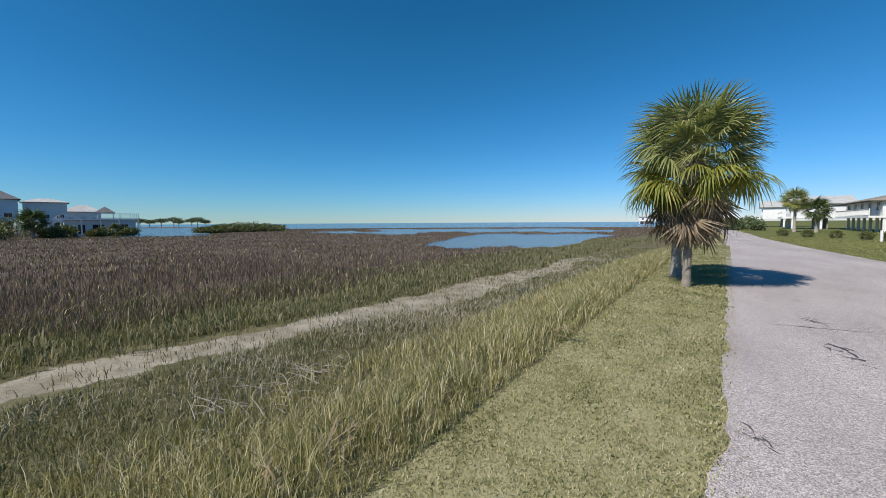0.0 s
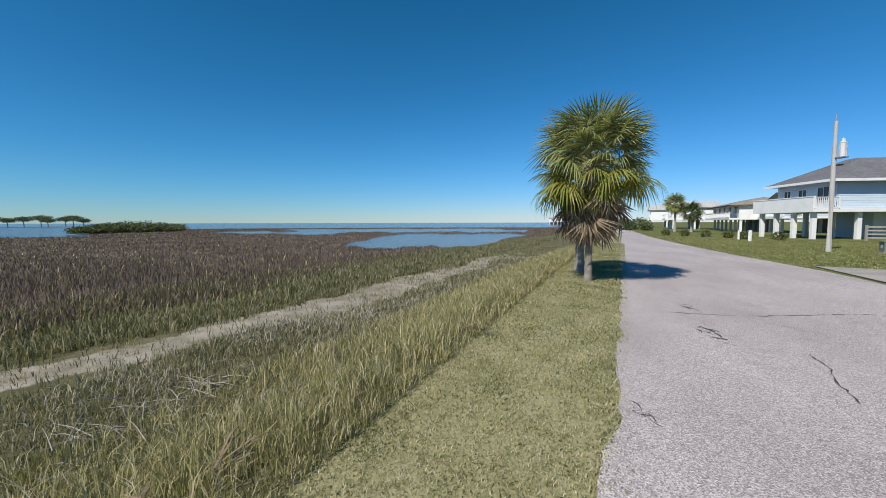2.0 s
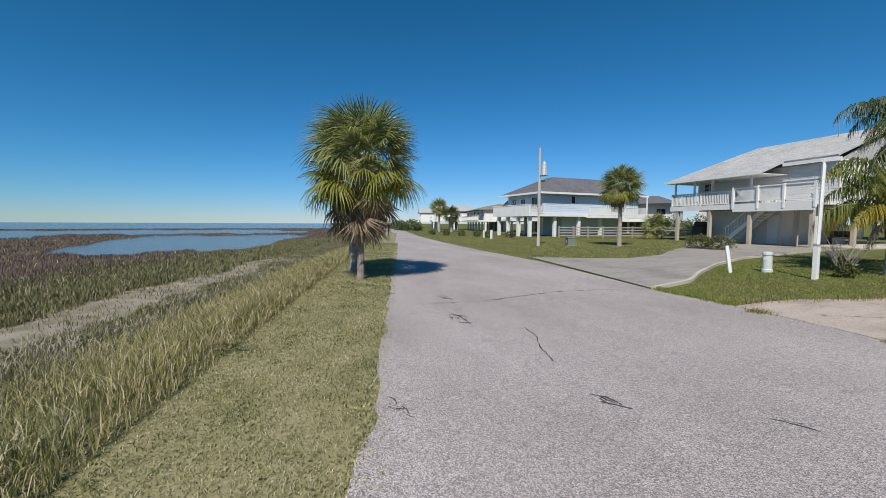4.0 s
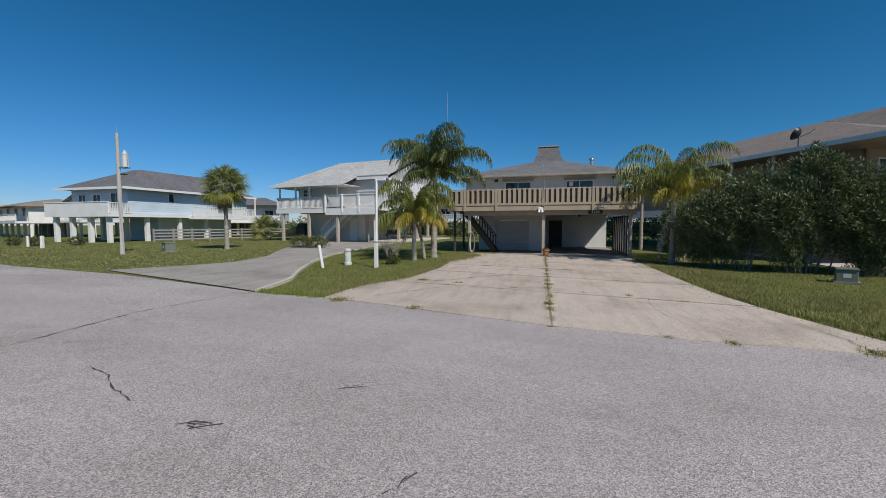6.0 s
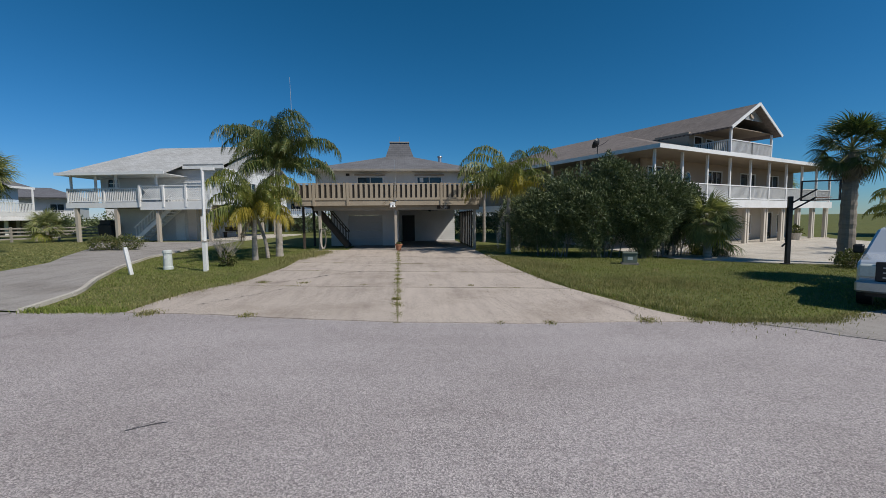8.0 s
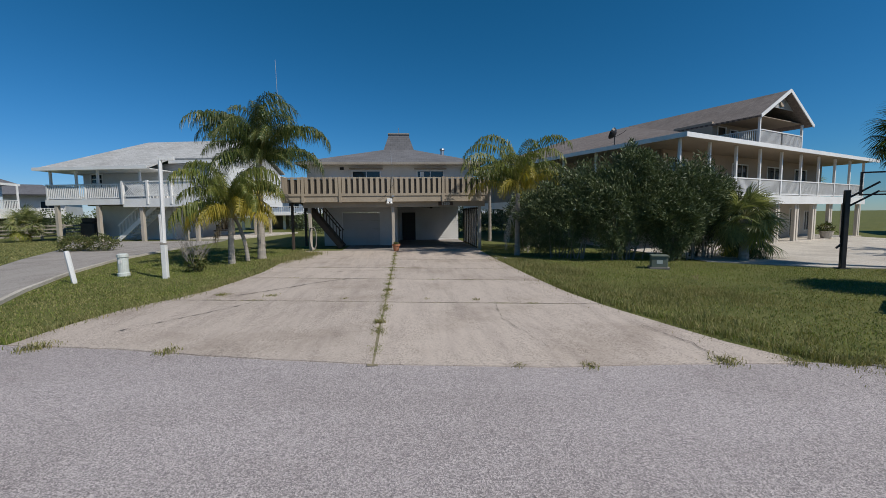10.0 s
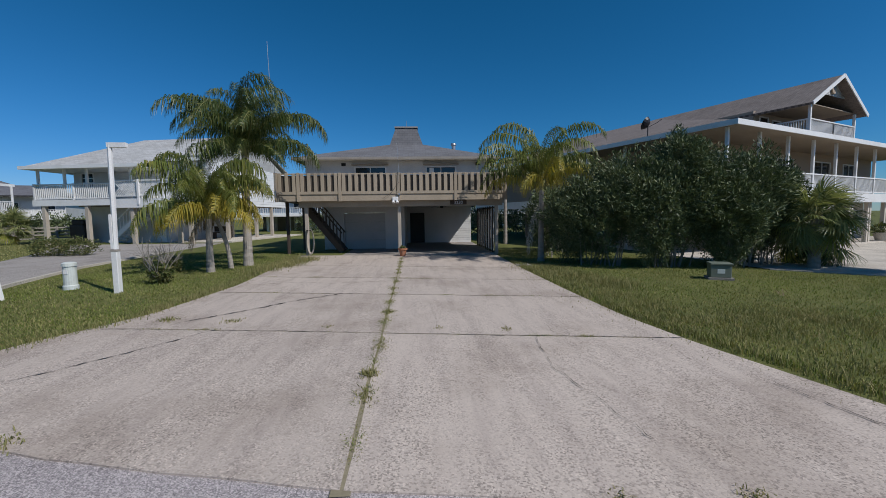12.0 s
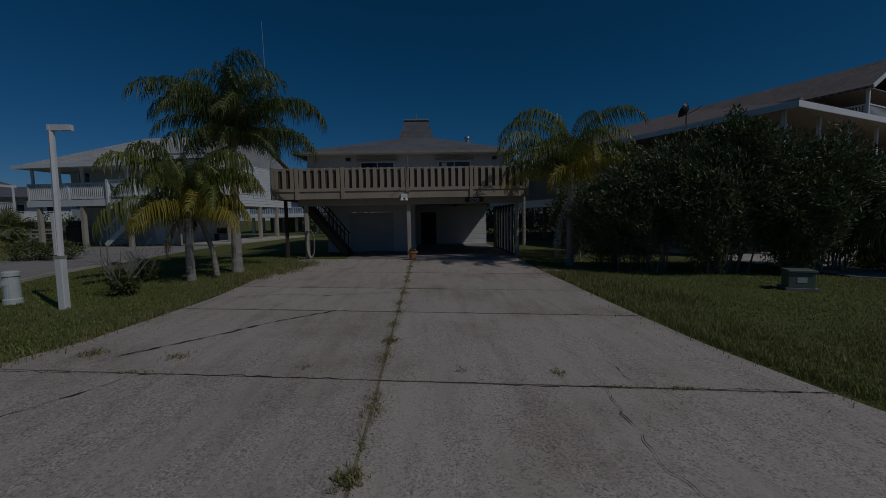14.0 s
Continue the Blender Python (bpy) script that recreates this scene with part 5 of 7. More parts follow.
for az, d, w, dep, dz, ev, rg, wm, rm, lab, g in (
        (155.2, 150, 11.0, 10, 3.2, 8.6, 11.4, BLUE, ROOF_DARK, "tall grey-blue house with a dark roof across the marsh", False),
        (158.6, 145, 8.0, 10, 2.6, 7.5, 9.0, WHITE, ROOF_PALE, "white house across the marsh", False),
        (151.2, 160, 9.0, 9, 3.0, 8.4, 9.6, WHITE, ROOF_PALE, "boxy white house across the marsh", False),
        (148.4, 175, 9.0, 9, 2.4, 6.2, 8.4, WHITE, ROOF_PALE, "white-roofed house across the marsh", False)):
    p = polar(az, d)
    far_house(-w / 2, w / 2, 0, dep, dz, ev, rg, wm, rm, lab, rail=False, turn=az, o=p[:2], gable=g, wins=3, z0=-0.4)


def boat_house():
    p = polar(147.4, 118)
    h = thing("boathouse", pose(p[0], p[1], -0.4, 0, 0, 147.4), "grey-blue boathouse with a railed roof deck and stair by the pond", "boathouse")
    part("wall", lap_wall(-5.2, 7.0, 0.0, 3.4, [(-3.0, -1.8, 0.4, 2.4), (-0.6, 1.4, 0.3, 2.4), (4.2, 5.6, 0.3, 2.4)], 0, m=Matrix()), BLUE, h)
    each_box("wall", ((-5.2, -5.05, 0.16, 8, 0, 3.4), (6.85, 7.0, 0.16, 8, 0, 3.4), (-5.2, 7.0, 8, 8.15, 0, 3.4)), BLUE, h)
    for w in ((-3.0, -1.8, 0.4, 2.4), (-0.6, 1.4, 0.3, 2.4), (4.2, 5.6, 0.3, 2.4)):
        window(h, *w, 0)
    part("roof_deck", boxes((-5.8, 7.6, -1.2, 8.5, 3.4, 3.75)), WHITE, h)
    posts(h, [(-5.6, -1.0), (-2.4, -1.0), (0.8, -1.0), (4.0, -1.0), (7.4, -1.0)], 0.25, -0.4, 3.4, WHITE)
    railing(h, (-5.7, -1.1, 3.75), (7.5, -1.1, 3.75), 1.1, WHITE, 0.35, 0.07, 3)
    stair(h, (-5.8, -0.9, 3.6), (-9.8, -0.9, 0.2), 1.2, WHITE, WHITE, 12)
    g = thing("gazebo", pose(*polar(146.6, 135), 0, 0, 146), "small dark-roofed gazebo beyond the boathouse", "gazebo")
    posts(g, [(-1.6, -1.6), (1.6, -1.6), (1.6, 1.6), (-1.6, 1.6)], 0.2, -0.5, 5.0, WHITE)
    roof("roof", [[(-2.1, -2.1, 5.0), (2.1, -2.1, 5.0), (0, 0, 6.6)], [(2.1, -2.1, 5.0), (2.1, 2.1, 5.0), (0, 0, 6.6)],
                  [(2.1, 2.1, 5.0), (-2.1, 2.1, 5.0), (0, 0, 6.6)], [(-2.1, 2.1, 5.0), (-2.1, -2.1, 5.0), (0, 0, 6.6)]], ROOF_DARK, g, 0.12)
    part("floor", boxes((-1.9, 1.9, -1.9, 1.9, 3.2, 3.5)), WHITE, g)


boat_house()
# a white house where the lane meets the bay
far_house(-5, 5, 0, 8, 2.4, 5.4, 7.0, WHITE, ROOF_PALE, "white house far off at the edge of the bay", o=polar(79.9, 330)[:2], turn=80, rail=False, wins=2)
# neighbour beyond the beige house
far_house(-6, 6, 0, 10, 3.0, 7.0, 8.6, GREY_WHITE, ROOF_GREY, "grey-white house beyond the palms", o=(56, 2), turn=-40, rail=False, wins=3, z0=-0.3)
far_house(-6, 6, 0, 9, 2.6, 5.2, 7.0, WHITE, ROOF_PALE, "white house behind the pale blue house", o=(-33, 34), turn=10, rail=False, wins=3)
# rows of houses behind
far_house(-6, 6, 0, 9, 2.6, 5.2, 7.0, BLUE, ROOF_GREY, "pale blue house behind the white stilt house", o=(-17, 38), turn=4, wins=4)
far_house(-6, 6, 0, 9, 2.6, 5.2, 6.6, WHITE, ROOF_TAN, "white house far behind the driveway", o=(-4, 48), turn=-3, rail=False, wins=3)
far_house(-7, 7, 0, 9, 2.6, 5.4, 7.2, WHITE, ROOF_PALE, "white house behind the queen palm", o=(17, 52), turn=-12, wins=4)
far_house(-7, 7, 0, 9, 2.6, 5.4, 7.0, GREY_WHITE, ROOF_DARK, "grey house beyond the fence", o=(-52, 34), turn=25, wins=4)

# ---- plants ----
FROND = foliage("fan_frond", (0.18, 0.21, 0.085), (0.36, 0.38, 0.16), (0.52, 0.49, 0.24), 0.34, 0.4)
FROND_YELLOW = foliage("yellowing_frond", (0.34, 0.33, 0.06), (0.24, 0.27, 0.06), (0.45, 0.38, 0.09), 0.45, 0.4)
FROND_DEAD = foliage("dead_frond", (0.25, 0.18, 0.11), (0.36, 0.28, 0.19), (0.14, 0.10, 0.07), 0.8, 0.15)
FROND_DARK = foliage("dark_fan_frond", (0.05, 0.085, 0.028), (0.10, 0.135, 0.04), (0.17, 0.18, 0.06), 0.4, 0.3)
FROND_PALE = foliage("bleached_frond", (0.42, 0.38, 0.32), (0.5, 0.45, 0.38), (0.3, 0.26, 0.2), 0.8, 0.15)
QUEEN_LIGHT = foliage("pale_feather_frond", (0.13, 0.17, 0.04), (0.23, 0.25, 0.06), (0.34, 0.31, 0.08), 0.38, 0.35)
QUEEN = foliage("feather_frond", (0.06, 0.095, 0.028), (0.125, 0.16, 0.05), (0.22, 0.22, 0.07), 0.38, 0.35)
QUEEN_GOLD = foliage("golden_feather_frond", (0.50, 0.38, 0.055), (0.38, 0.35, 0.07), (0.58, 0.45, 0.12), 0.45, 0.45)
TRUNK = painted("palm_trunk", (0.27, 0.235, 0.195), (0.12, 0.1, 0.08), 0.5, 0.95, 3, 25, 0.8, (1, 1, 2.5))
TRUNK_PALE = painted("grey_palm_trunk", (0.36, 0.325, 0.28), (0.15, 0.13, 0.11), 0.5, 0.95, 3, 25, 0.6, (1, 1, 3))
STALK = painted("frond_stalk", (0.24, 0.24, 0.085), (0.3, 0.25, 0.12), 0.4, 0.6, 4, 30)
OLEANDER = foliage("oleander_leaf", (0.06, 0.085, 0.035), (0.135, 0.17, 0.075), (0.27, 0.30, 0.15), 0.5, 0.12)
SHRUB = foliage("shrub_leaf", (0.07, 0.10, 0.03), (0.15, 0.16, 0.055), (0.25, 0.22, 0.09), 0.5, 0.25)
TWIG = painted("grey_twigs", (0.30, 0.27, 0.23), (0.16, 0.14, 0.12), 0.4, 0.9, 8, 40)


def strip(bm, pts, widths, side, fold=0.0, drop=Vector((0, 0, -1))):
    """A leaf along pts, as two halves folded along its middle."""
    rows = []
    for p, w in zip(pts, widths):
        rows.append((bm.verts.new(p + side * w - drop * fold * w), bm.verts.new(p), bm.verts.new(p - side * w - drop * fold * w)))
    for a, b in zip(rows, rows[1:]):
        bm.faces.new((a[0], a[1], b[1], b[0]))
        bm.faces.new((a[1], a[2], b[2], b[1]))


def fan_frond(seed, stalk, blade, n=30, spread=118, droop=0.35, ragged_=0.12, hang=0.0):
    """A fan leaf on its stalk, growing along +x from the origin."""
    r = random.Random(seed)
    bm = bmesh.new()
    base = Vector((stalk, 0, -0.06 * stalk))
    for k in range(n):
        a = radians(-spread + 2 * spread * (k + 0.5) / n + r.uniform(-2, 2))
        ln = blade * (1 - 0.28 * abs(a) / radians(spread)) * r.uniform(1 - ragged_, 1)
        d = Vector((math.cos(a), math.sin(a), 0.18 * math.cos(3 * a)))
        s_ = Vector((-math.sin(a), math.cos(a), 0))
        pts = []
        for w in (0.0, 0.3, 0.62, 0.85, 1.0):
            sag = droop * blade * (w ** 2.4) * r.uniform(0.7, 1.3) + hang * blade * w * w
            pts.append(base + d * ln * w * (1 - 0.12 * w * droop) - Vector((0, 0, sag)) + Vector((0, 0, 0.1 * blade * math.cos(a) * math.sin(w * math.pi))))
        half = blade * math.sin(radians(spread) / n) * 0.42
        strip(bm, pts, (0.008, half * 0.8, half * 0.85, half * 0.4, 0.003), s_, 0.5 if k % 2 else 0.3)
    return bm


def stalk_mesh(stalk):
    bm = bmesh.new()
    tube(bm, [(0, 0, 0), (stalk * 0.5, 0, 0.0), (stalk, 0, -0.06 * stalk), (stalk * 1.35, 0, -0.04 * stalk)], [0.022, 0.014, 0.011, 0.004], 5)
    return bm


def aim(direction, roll=0.0):
    d = Vector(direction).normalized()
    up = Vector((0, 0, 1)) if abs(d.z) < 0.98 else Vector((1, 0, 0))
    y_ = up.cross(d).normalized()
    z_ = d.cross(y_)
    m = Matrix.Identity(4)
    for j in range(3):
        m[j][0], m[j][1], m[j][2] = d[j], y_[j], z_[j]
    return m @ Matrix.Rotation(roll, 4, "X")


def trunk_mesh(h, r0, r1, seed, rings=24, lean=(0, 0), boots=0.0):
    r = random.Random(seed)
    bm = bmesh.new()
    pts, rad = [], []
    for i in range(rings + 1):
        w = i / rings
        pts.append((lean[0] * w * w, lean[1] * w * w, -0.1 + (h + 0.1) * w))
        flare = 0.25 * math.exp(-w * 9)
        rad.append((r0 + (r1 - r0) * w) * (1 + flare + (0.05 if i % 2 else -0.03) + r.uniform(-0.03, 0.03)))
    tube(bm, pts, rad, 14)
    for v in bm.verts:
        n_ = noise.noise(v.co * 6 + Vector((seed, 0, 0)))
        v.co.x *= 1 + 0.06 * n_
        v.co.y *= 1 + 0.06 * n_
    if boots:
        for i in range(int(h * 12)):
            a = i * 2.4
            z_ = h * (1 - boots) + h * boots * (i / (h * 12))
            rr = r1 * 1.05
            p = Vector((rr * math.cos(a), rr * math.sin(a), z_))
            q = p + Vector((0.11 * math.cos(a), 0.11 * math.sin(a), 0.22))
            beam(bm, p, q, 0.05, 0.03)
    return bm


def fan_palm(x_, y_, label, h=2.6, crown=1.7, n=56, dead=26, r0=0.17, seed=1, mat=FROND, yellow=0.12, lean=(0, 0), trunk_mat=TRUNK_PALE, up=80, down=-38, boots=0.15, fall=-75, z=None, long_stalk=1.0, fine=30, skirt=0.3):
    t = thing("palm_tree", pose(x_, y_, float(lift(x_)) if z is None else z), label, "palm tree")
    part("trunk", trunk_mesh(h, r0, r0 * 0.82, seed, lean=lean, boots=boots), trunk_mat, t)
    r = random.Random(seed)
    st, bl = crown * 0.50 * long_stalk, crown * (1.12 - 0.50 * long_stalk)
    live = [mesh_of(fan_frond(seed * 31 + i, st, bl, fine, 125, 0.18 + 0.1 * i), "frond", mat) for i in range(4)]
    gold = [mesh_of(fan_frond(seed * 37 + i, st, bl, fine, 120, 0.4), "frond", FROND_YELLOW) for i in range(2)]
    brown = [mesh_of(fan_frond(seed * 41 + i, st * 0.7, bl * 0.95, 13, 50, 0.3, 0.35, 0.1), "dead_frond", FROND_DEAD) for i in range(3)]
    stick = mesh_of(stalk_mesh(st), "stalk", STALK)
    top = Vector((lean[0], lean[1], h))
    for i in range(n):
        w = (i + 0.5) / n
        el = radians(up + (down - up) * w ** 0.85 + r.uniform(-8, 8))
        az = i * 2.39996 + r.uniform(-0.25, 0.25)
        d = (math.cos(az) * math.cos(el), math.sin(az) * math.cos(el), math.sin(el))
        m = Matrix.Translation(top + Vector((0, 0, 0.25 * (1 - w)))) @ aim(d, r.uniform(-0.5, 0.5)) @ Matrix.Scale(r.uniform(0.85, 1.12), 4)
        low = w > 0.72
        f = share("frond", gold[i % 2] if low and r.random() < yellow * 4 else live[i % 4], t, m)
        s_ = share("stalk", stick, f, Matrix())
    for i in range(dead):
        el = radians(fall + r.uniform(-25, 26))
        az = i * 2.39996 + r.uniform(-0.3, 0.3)
        d = (math.cos(az) * math.cos(el), math.sin(az) * math.cos(el), math.sin(el))
        m = Matrix.Translation(top + Vector((0.1 * math.cos(az), 0.1 * math.sin(az), -skirt * r.random()))) @ aim(d, r.uniform(-1.2, 1.2)) @ Matrix.Scale(r.uniform(0.7, 1.1), 4)
        share("dead_frond", brown[i % 3], t, m)
    return t


fan_palm(-12.75, -23.25, "bushy cabbage palm with a skirt of dead fronds on the verge", 3.3, 1.88, 58, 80, 0.105, 3, FROND, 0.3, (0.05, 0.08), fall=-60, down=-30, trunk_mat=TRUNK, fine=34, skirt=1.15, long_stalk=1.15, up=74)
fan_palm(-14.9, -23.0, "second cabbage palm trunk standing close behind the first", 2.9, 1.3, 26, 20, 0.15, 5, FROND, 0.1, down=-30)
fan_palm(-22.3, -1.5, "slim fan palm on the lawn of the pale blue house", 4.3, 1.75, 46, 16, 0.15, 7, FROND, 0.2, boots=0.3)
fan_palm(-30.5, 13.0, "young fan palm beside the fence", 1.2, 1.6, 26, 4, 0.14, 9, FROND, 0.05)
fan_palm(-72.7, 6.4, "fan palm beside the lane far off", 4.6, 2.0, 40, 14, 0.2, 11, FROND, 0.1)
fan_palm(-70.5, 8.0, "dark shorter palm beside the lane far off", 3.0, 1.9, 36, 8, 0.2, 13, FROND_DARK, 0.0)
fan_palm(-54, 12, "palm crown behind the houses of the lane", 4.0, 2.0, 34, 6, 0.2, 15, FROND, 0.1)
fan_palm(20.2, -9.6, "stout fan palm with a scarred trunk on the lawn", 5.0, 1.6, 44, 22, 0.3, 17, FROND_DARK, 0.05, trunk_mat=TRUNK, boots=0.0, down=-45, long_stalk=1.15)
fan_palm(17.9, -16.2, "fan palm on the lawn beside the parked pickup truck", 4.5, 1.9, 44, 14, 0.2, 25, FROND, 0.1)
fan_palm(16.2, -6.2, "low dark fan palm at the end of the oleander hedge", 1.9, 1.55, 40, 8, 0.2, 19, FROND, 0.05, z=-0.25, up=75, down=-55)
fan_palm(17.6, -4.6, "low fan palm beside the oleander hedge", 1.0, 1.8, 26, 4, 0.2, 21, FROND_DARK, 0.08, z=-0.25, down=-50)
for i_, (az_, d_, h_, c_) in enumerate(((157.6, 100, 3.6, 2.4), (152.2, 104, 3.0, 2.5), (145.8, 112, 1.2, 1.6), (149.5, 108, 1.0, 1.5))):
    fan_palm(*polar(az_, d_)[:2], "dark bushy palm across the marsh", h_, c_, 40, 10, 0.25, 40 + i_, FROND_DARK, 0.03, z=-0.45)


def feather_frond(seed, ln, rise, tip=-82, leaf=0.55, n=84, limp=1.0):
    """A feather leaf leaving the origin along +x at rise degrees and arching over to tip degrees; leaflets hang."""
    r = random.Random(seed)
    bm = bmesh.new()
    spine = [Vector((0, 0, 0))]
    for i in range(n + 1):
        w = i / n
        a = radians(rise + (tip - rise) * (0.12 * w + 0.88 * w ** 1.9))
        spine.append(spine[-1] + Vector((math.cos(a), 0.05 * math.sin(seed + 3 * w), math.sin(a))) * ln / n)
    for i in range(8, n):
        w = i / n
        tang = (spine[i + 1] - spine[i - 1]).normalized()
        nrm = Vector((-tang.z, 0, tang.x))
        lf = leaf * (math.sin(math.pi * (0.14 + 0.8 * w)) ** 0.6) * r.uniform(0.5, 1.2)
        for s_ in (-1, 1):
            if r.random() < 0.06:
                continue
            d0 = (Vector((0, s_, 0)) * r.uniform(0.5, 0.95) + tang * r.uniform(0.25, 0.6) + nrm * r.uniform(-0.25, 0.5)).normalized()
            p0 = spine[i]
            p1 = p0 + d0 * lf * 0.22
            p2 = p1 + (d0 * 0.45 + Vector((0, 0, -1.1 * limp))).normalized() * lf * 0.36
            p3 = p2 + (d0 * 0.10 + Vector((r.uniform(-0.14, 0.14), r.uniform(-0.1, 0.1), -1.0 * limp))).normalized() * lf * 0.42
            strip(bm, (p0, p1, p2, p3), (0.009, 0.019, 0.015, 0.002), tang, 0.2)
    return bm, spine


def feather_palm(x_, y_, label, h, ln, n, seed, r0=0.13, mats=(QUEEN,), lean=(0, 0), fronds_el=(86, 5), dead=2, leaf=0.6, low=0.25):
    t = thing("palm_tree", pose(x_, y_, float(lift(x_)) - 0.02), label, "palm tree")
    part("trunk", trunk_mesh(h, r0, r0 * 0.75, seed, 30, lean), TRUNK_PALE, t)
    bm = bmesh.new()
    tube(bm, [(lean[0], lean[1], h - 0.3), (lean[0], lean[1], h + 0.1), (lean[0], lean[1], h + 0.55)], [r0 * 0.8, r0 * 1.1, r0 * 0.45], 10)
    part("crownshaft", bm, STALK, t)
    r = random.Random(seed)
    kinds = []
    for i in range(6):
        el = fronds_el[0] + (fronds_el[1] - fronds_el[0]) * (i + 0.3) / 6
        bm, spine = feather_frond(seed * 17 + i, ln * (1, 1, 1, 0.96, 0.9, 0.82)[i], el, -70 - 3 * i, leaf)
        me = [mesh_of(bm, "frond", mats[0])]
        if i >= 3:
            me.append(mesh_of(feather_frond(seed * 17 + i, ln * (1, 1, 1, 0.96, 0.9, 0.82)[i], el, -70 - 3 * i, leaf)[0], "frond", mats[-1]))
        bm = bmesh.new()
        tube(bm, spine[::4], [0.022 * (1 - k / len(spine[::4])) + 0.004 for k in range(len(spine[::4]))], 5)
        kinds.append((me, mesh_of(bm, "rachis", STALK)))
    top = Vector((lean[0], lean[1], h + 0.3))
    for i in range(n):
        k = min(5, int(6 * (i + 0.5) / n))
        az = i * 2.39996 + r.uniform(-0.3, 0.3)
        gold = k >= 3 and r.random() < low * (0.4, 1.0, 1.8)[k - 3]
        m = Matrix.Translation(top - Vector((0, 0, 0.07 * k))) @ Matrix.Rotation(az, 4, "Z") @ Matrix.Rotation(r.uniform(-0.2, 0.2), 4, "Y") @ Matrix.Rotation(r.uniform(-0.4, 0.4), 4, "X") @ Matrix.Scale(r.uniform(0.7, 1.08), 4)
        f = share("frond", kinds[k][0][-1] if gold else kinds[k][0][0], t, m)
        share("rachis", kinds[k][1], f, Matrix())
    bm, spine = feather_frond(seed * 91, ln * (0.7 if dead > 2 else 0.5), -50, -88, leaf * 0.7, 60)
    me = mesh_of(bm, "dead_frond", FROND_PALE if dead > 2 else FROND_DEAD)
    for i in range(dead):
        az = r.uniform(0, math.tau) if i else 3.9
        share("dead_frond", me, t, Matrix.Translation(top + Vector((0, 0, -0.9 if dead > 2 else -0.3))) @ Matrix.Rotation(az, 4, "Z"))
    return t


feather_palm(-6.25, -3.6, "tall queen palm with drooping dark green fronds", 4.75, 4.2, 46, 4, 0.17, (QUEEN, QUEEN_GOLD), (0.05, 0.1), (92, 14), 1, 1.0, 0.16)
feather_palm(-6.85, -5.5, "short queen palm with yellow-green fronds", 2.25, 3.0, 30, 5, 0.13, (QUEEN_LIGHT, QUEEN_GOLD), (0.05, 0.0), (84, 15), 1, 0.9, 0.6)
feather_palm(-6.6, -4.4, "slender leaning queen palm stem in the clump", 2.2, 1.5, 8, 6, 0.09, (QUEEN_LIGHT, QUEEN_GOLD), (-0.5, -0.2), (75, 10), 2, 0.45)
feather_palm(6.45, -2.6, "queen palm with golden drooping fronds beside the driveway", 3.5, 4.1, 32, 8, 0.14, (QUEEN_LIGHT, QUEEN_GOLD), (0.05, 0.1), (92, 20), 3, 0.85, 0.45)
feather_palm(7.6, 9.5, "queen palm behind the tan-decked house", 4.6, 2.4, 14, 12, 0.14, (QUEEN,), (0, 0), (80, 10), 1, 0.5)
feather_palm(27.5, -7.0, "feather palm beyond the court", 2.0, 2.6, 18, 14, 0.2, (QUEEN_LIGHT, QUEEN_GOLD), (0, 0), (80, 10), 1, 0.6, 0.1)
feather_palm(31.0, -4.5, "feather palm beside the beige house", 2.4, 2.8, 18, 16, 0.2, (QUEEN_LIGHT, QUEEN_GOLD), (0, 0), (80, 10), 1, 0.6, 0.1)


def leaf_cloud(n, centre, size, leaf, aspect, seed, inner=0.55, flat=0.3):
    """n small leaves through the outer part of a lumpy ellipsoid; verts and triangles."""
    g = np.random.default_rng(seed)
    d = g.normal(size=(n, 3))
    d /= np.linalg.norm(d, axis=1)[:, None]
    lump = 1 + 0.22 * np.sin(d[:, 0] * 5 + seed) * np.sin(d[:, 1] * 6 + 1) + 0.16 * np.sin(d[:, 2] * 9 + d[:, 0] * 7)
    rad = (inner + (1 - inner) * g.random(n) ** 0.6) * lump
    p = np.asarray(centre) + d * rad[:, None] * np.asarray(size)
    ax = d * 0.7 + g.normal(size=(n, 3)) * 0.6 + np.array((0, 0, 0.35))
    ax /= np.linalg.norm(ax, axis=1)[:, None]
    sd = np.cross(ax, g.normal(size=(n, 3)))
    sd /= np.linalg.norm(sd, axis=1)[:, None] + 1e-9
    ln = leaf * g.uniform(0.6, 1.3, n)[:, None]
    w = ln * aspect
    v = np.stack([p, p + ax * ln * 0.5 + sd * w, p + ax * ln, p + ax * ln * 0.5 - sd * w], 1).reshape(-1, 3)
    f = (np.arange(n) * 4)[:, None] + np.array([0, 1, 2, 3])
    return v, f


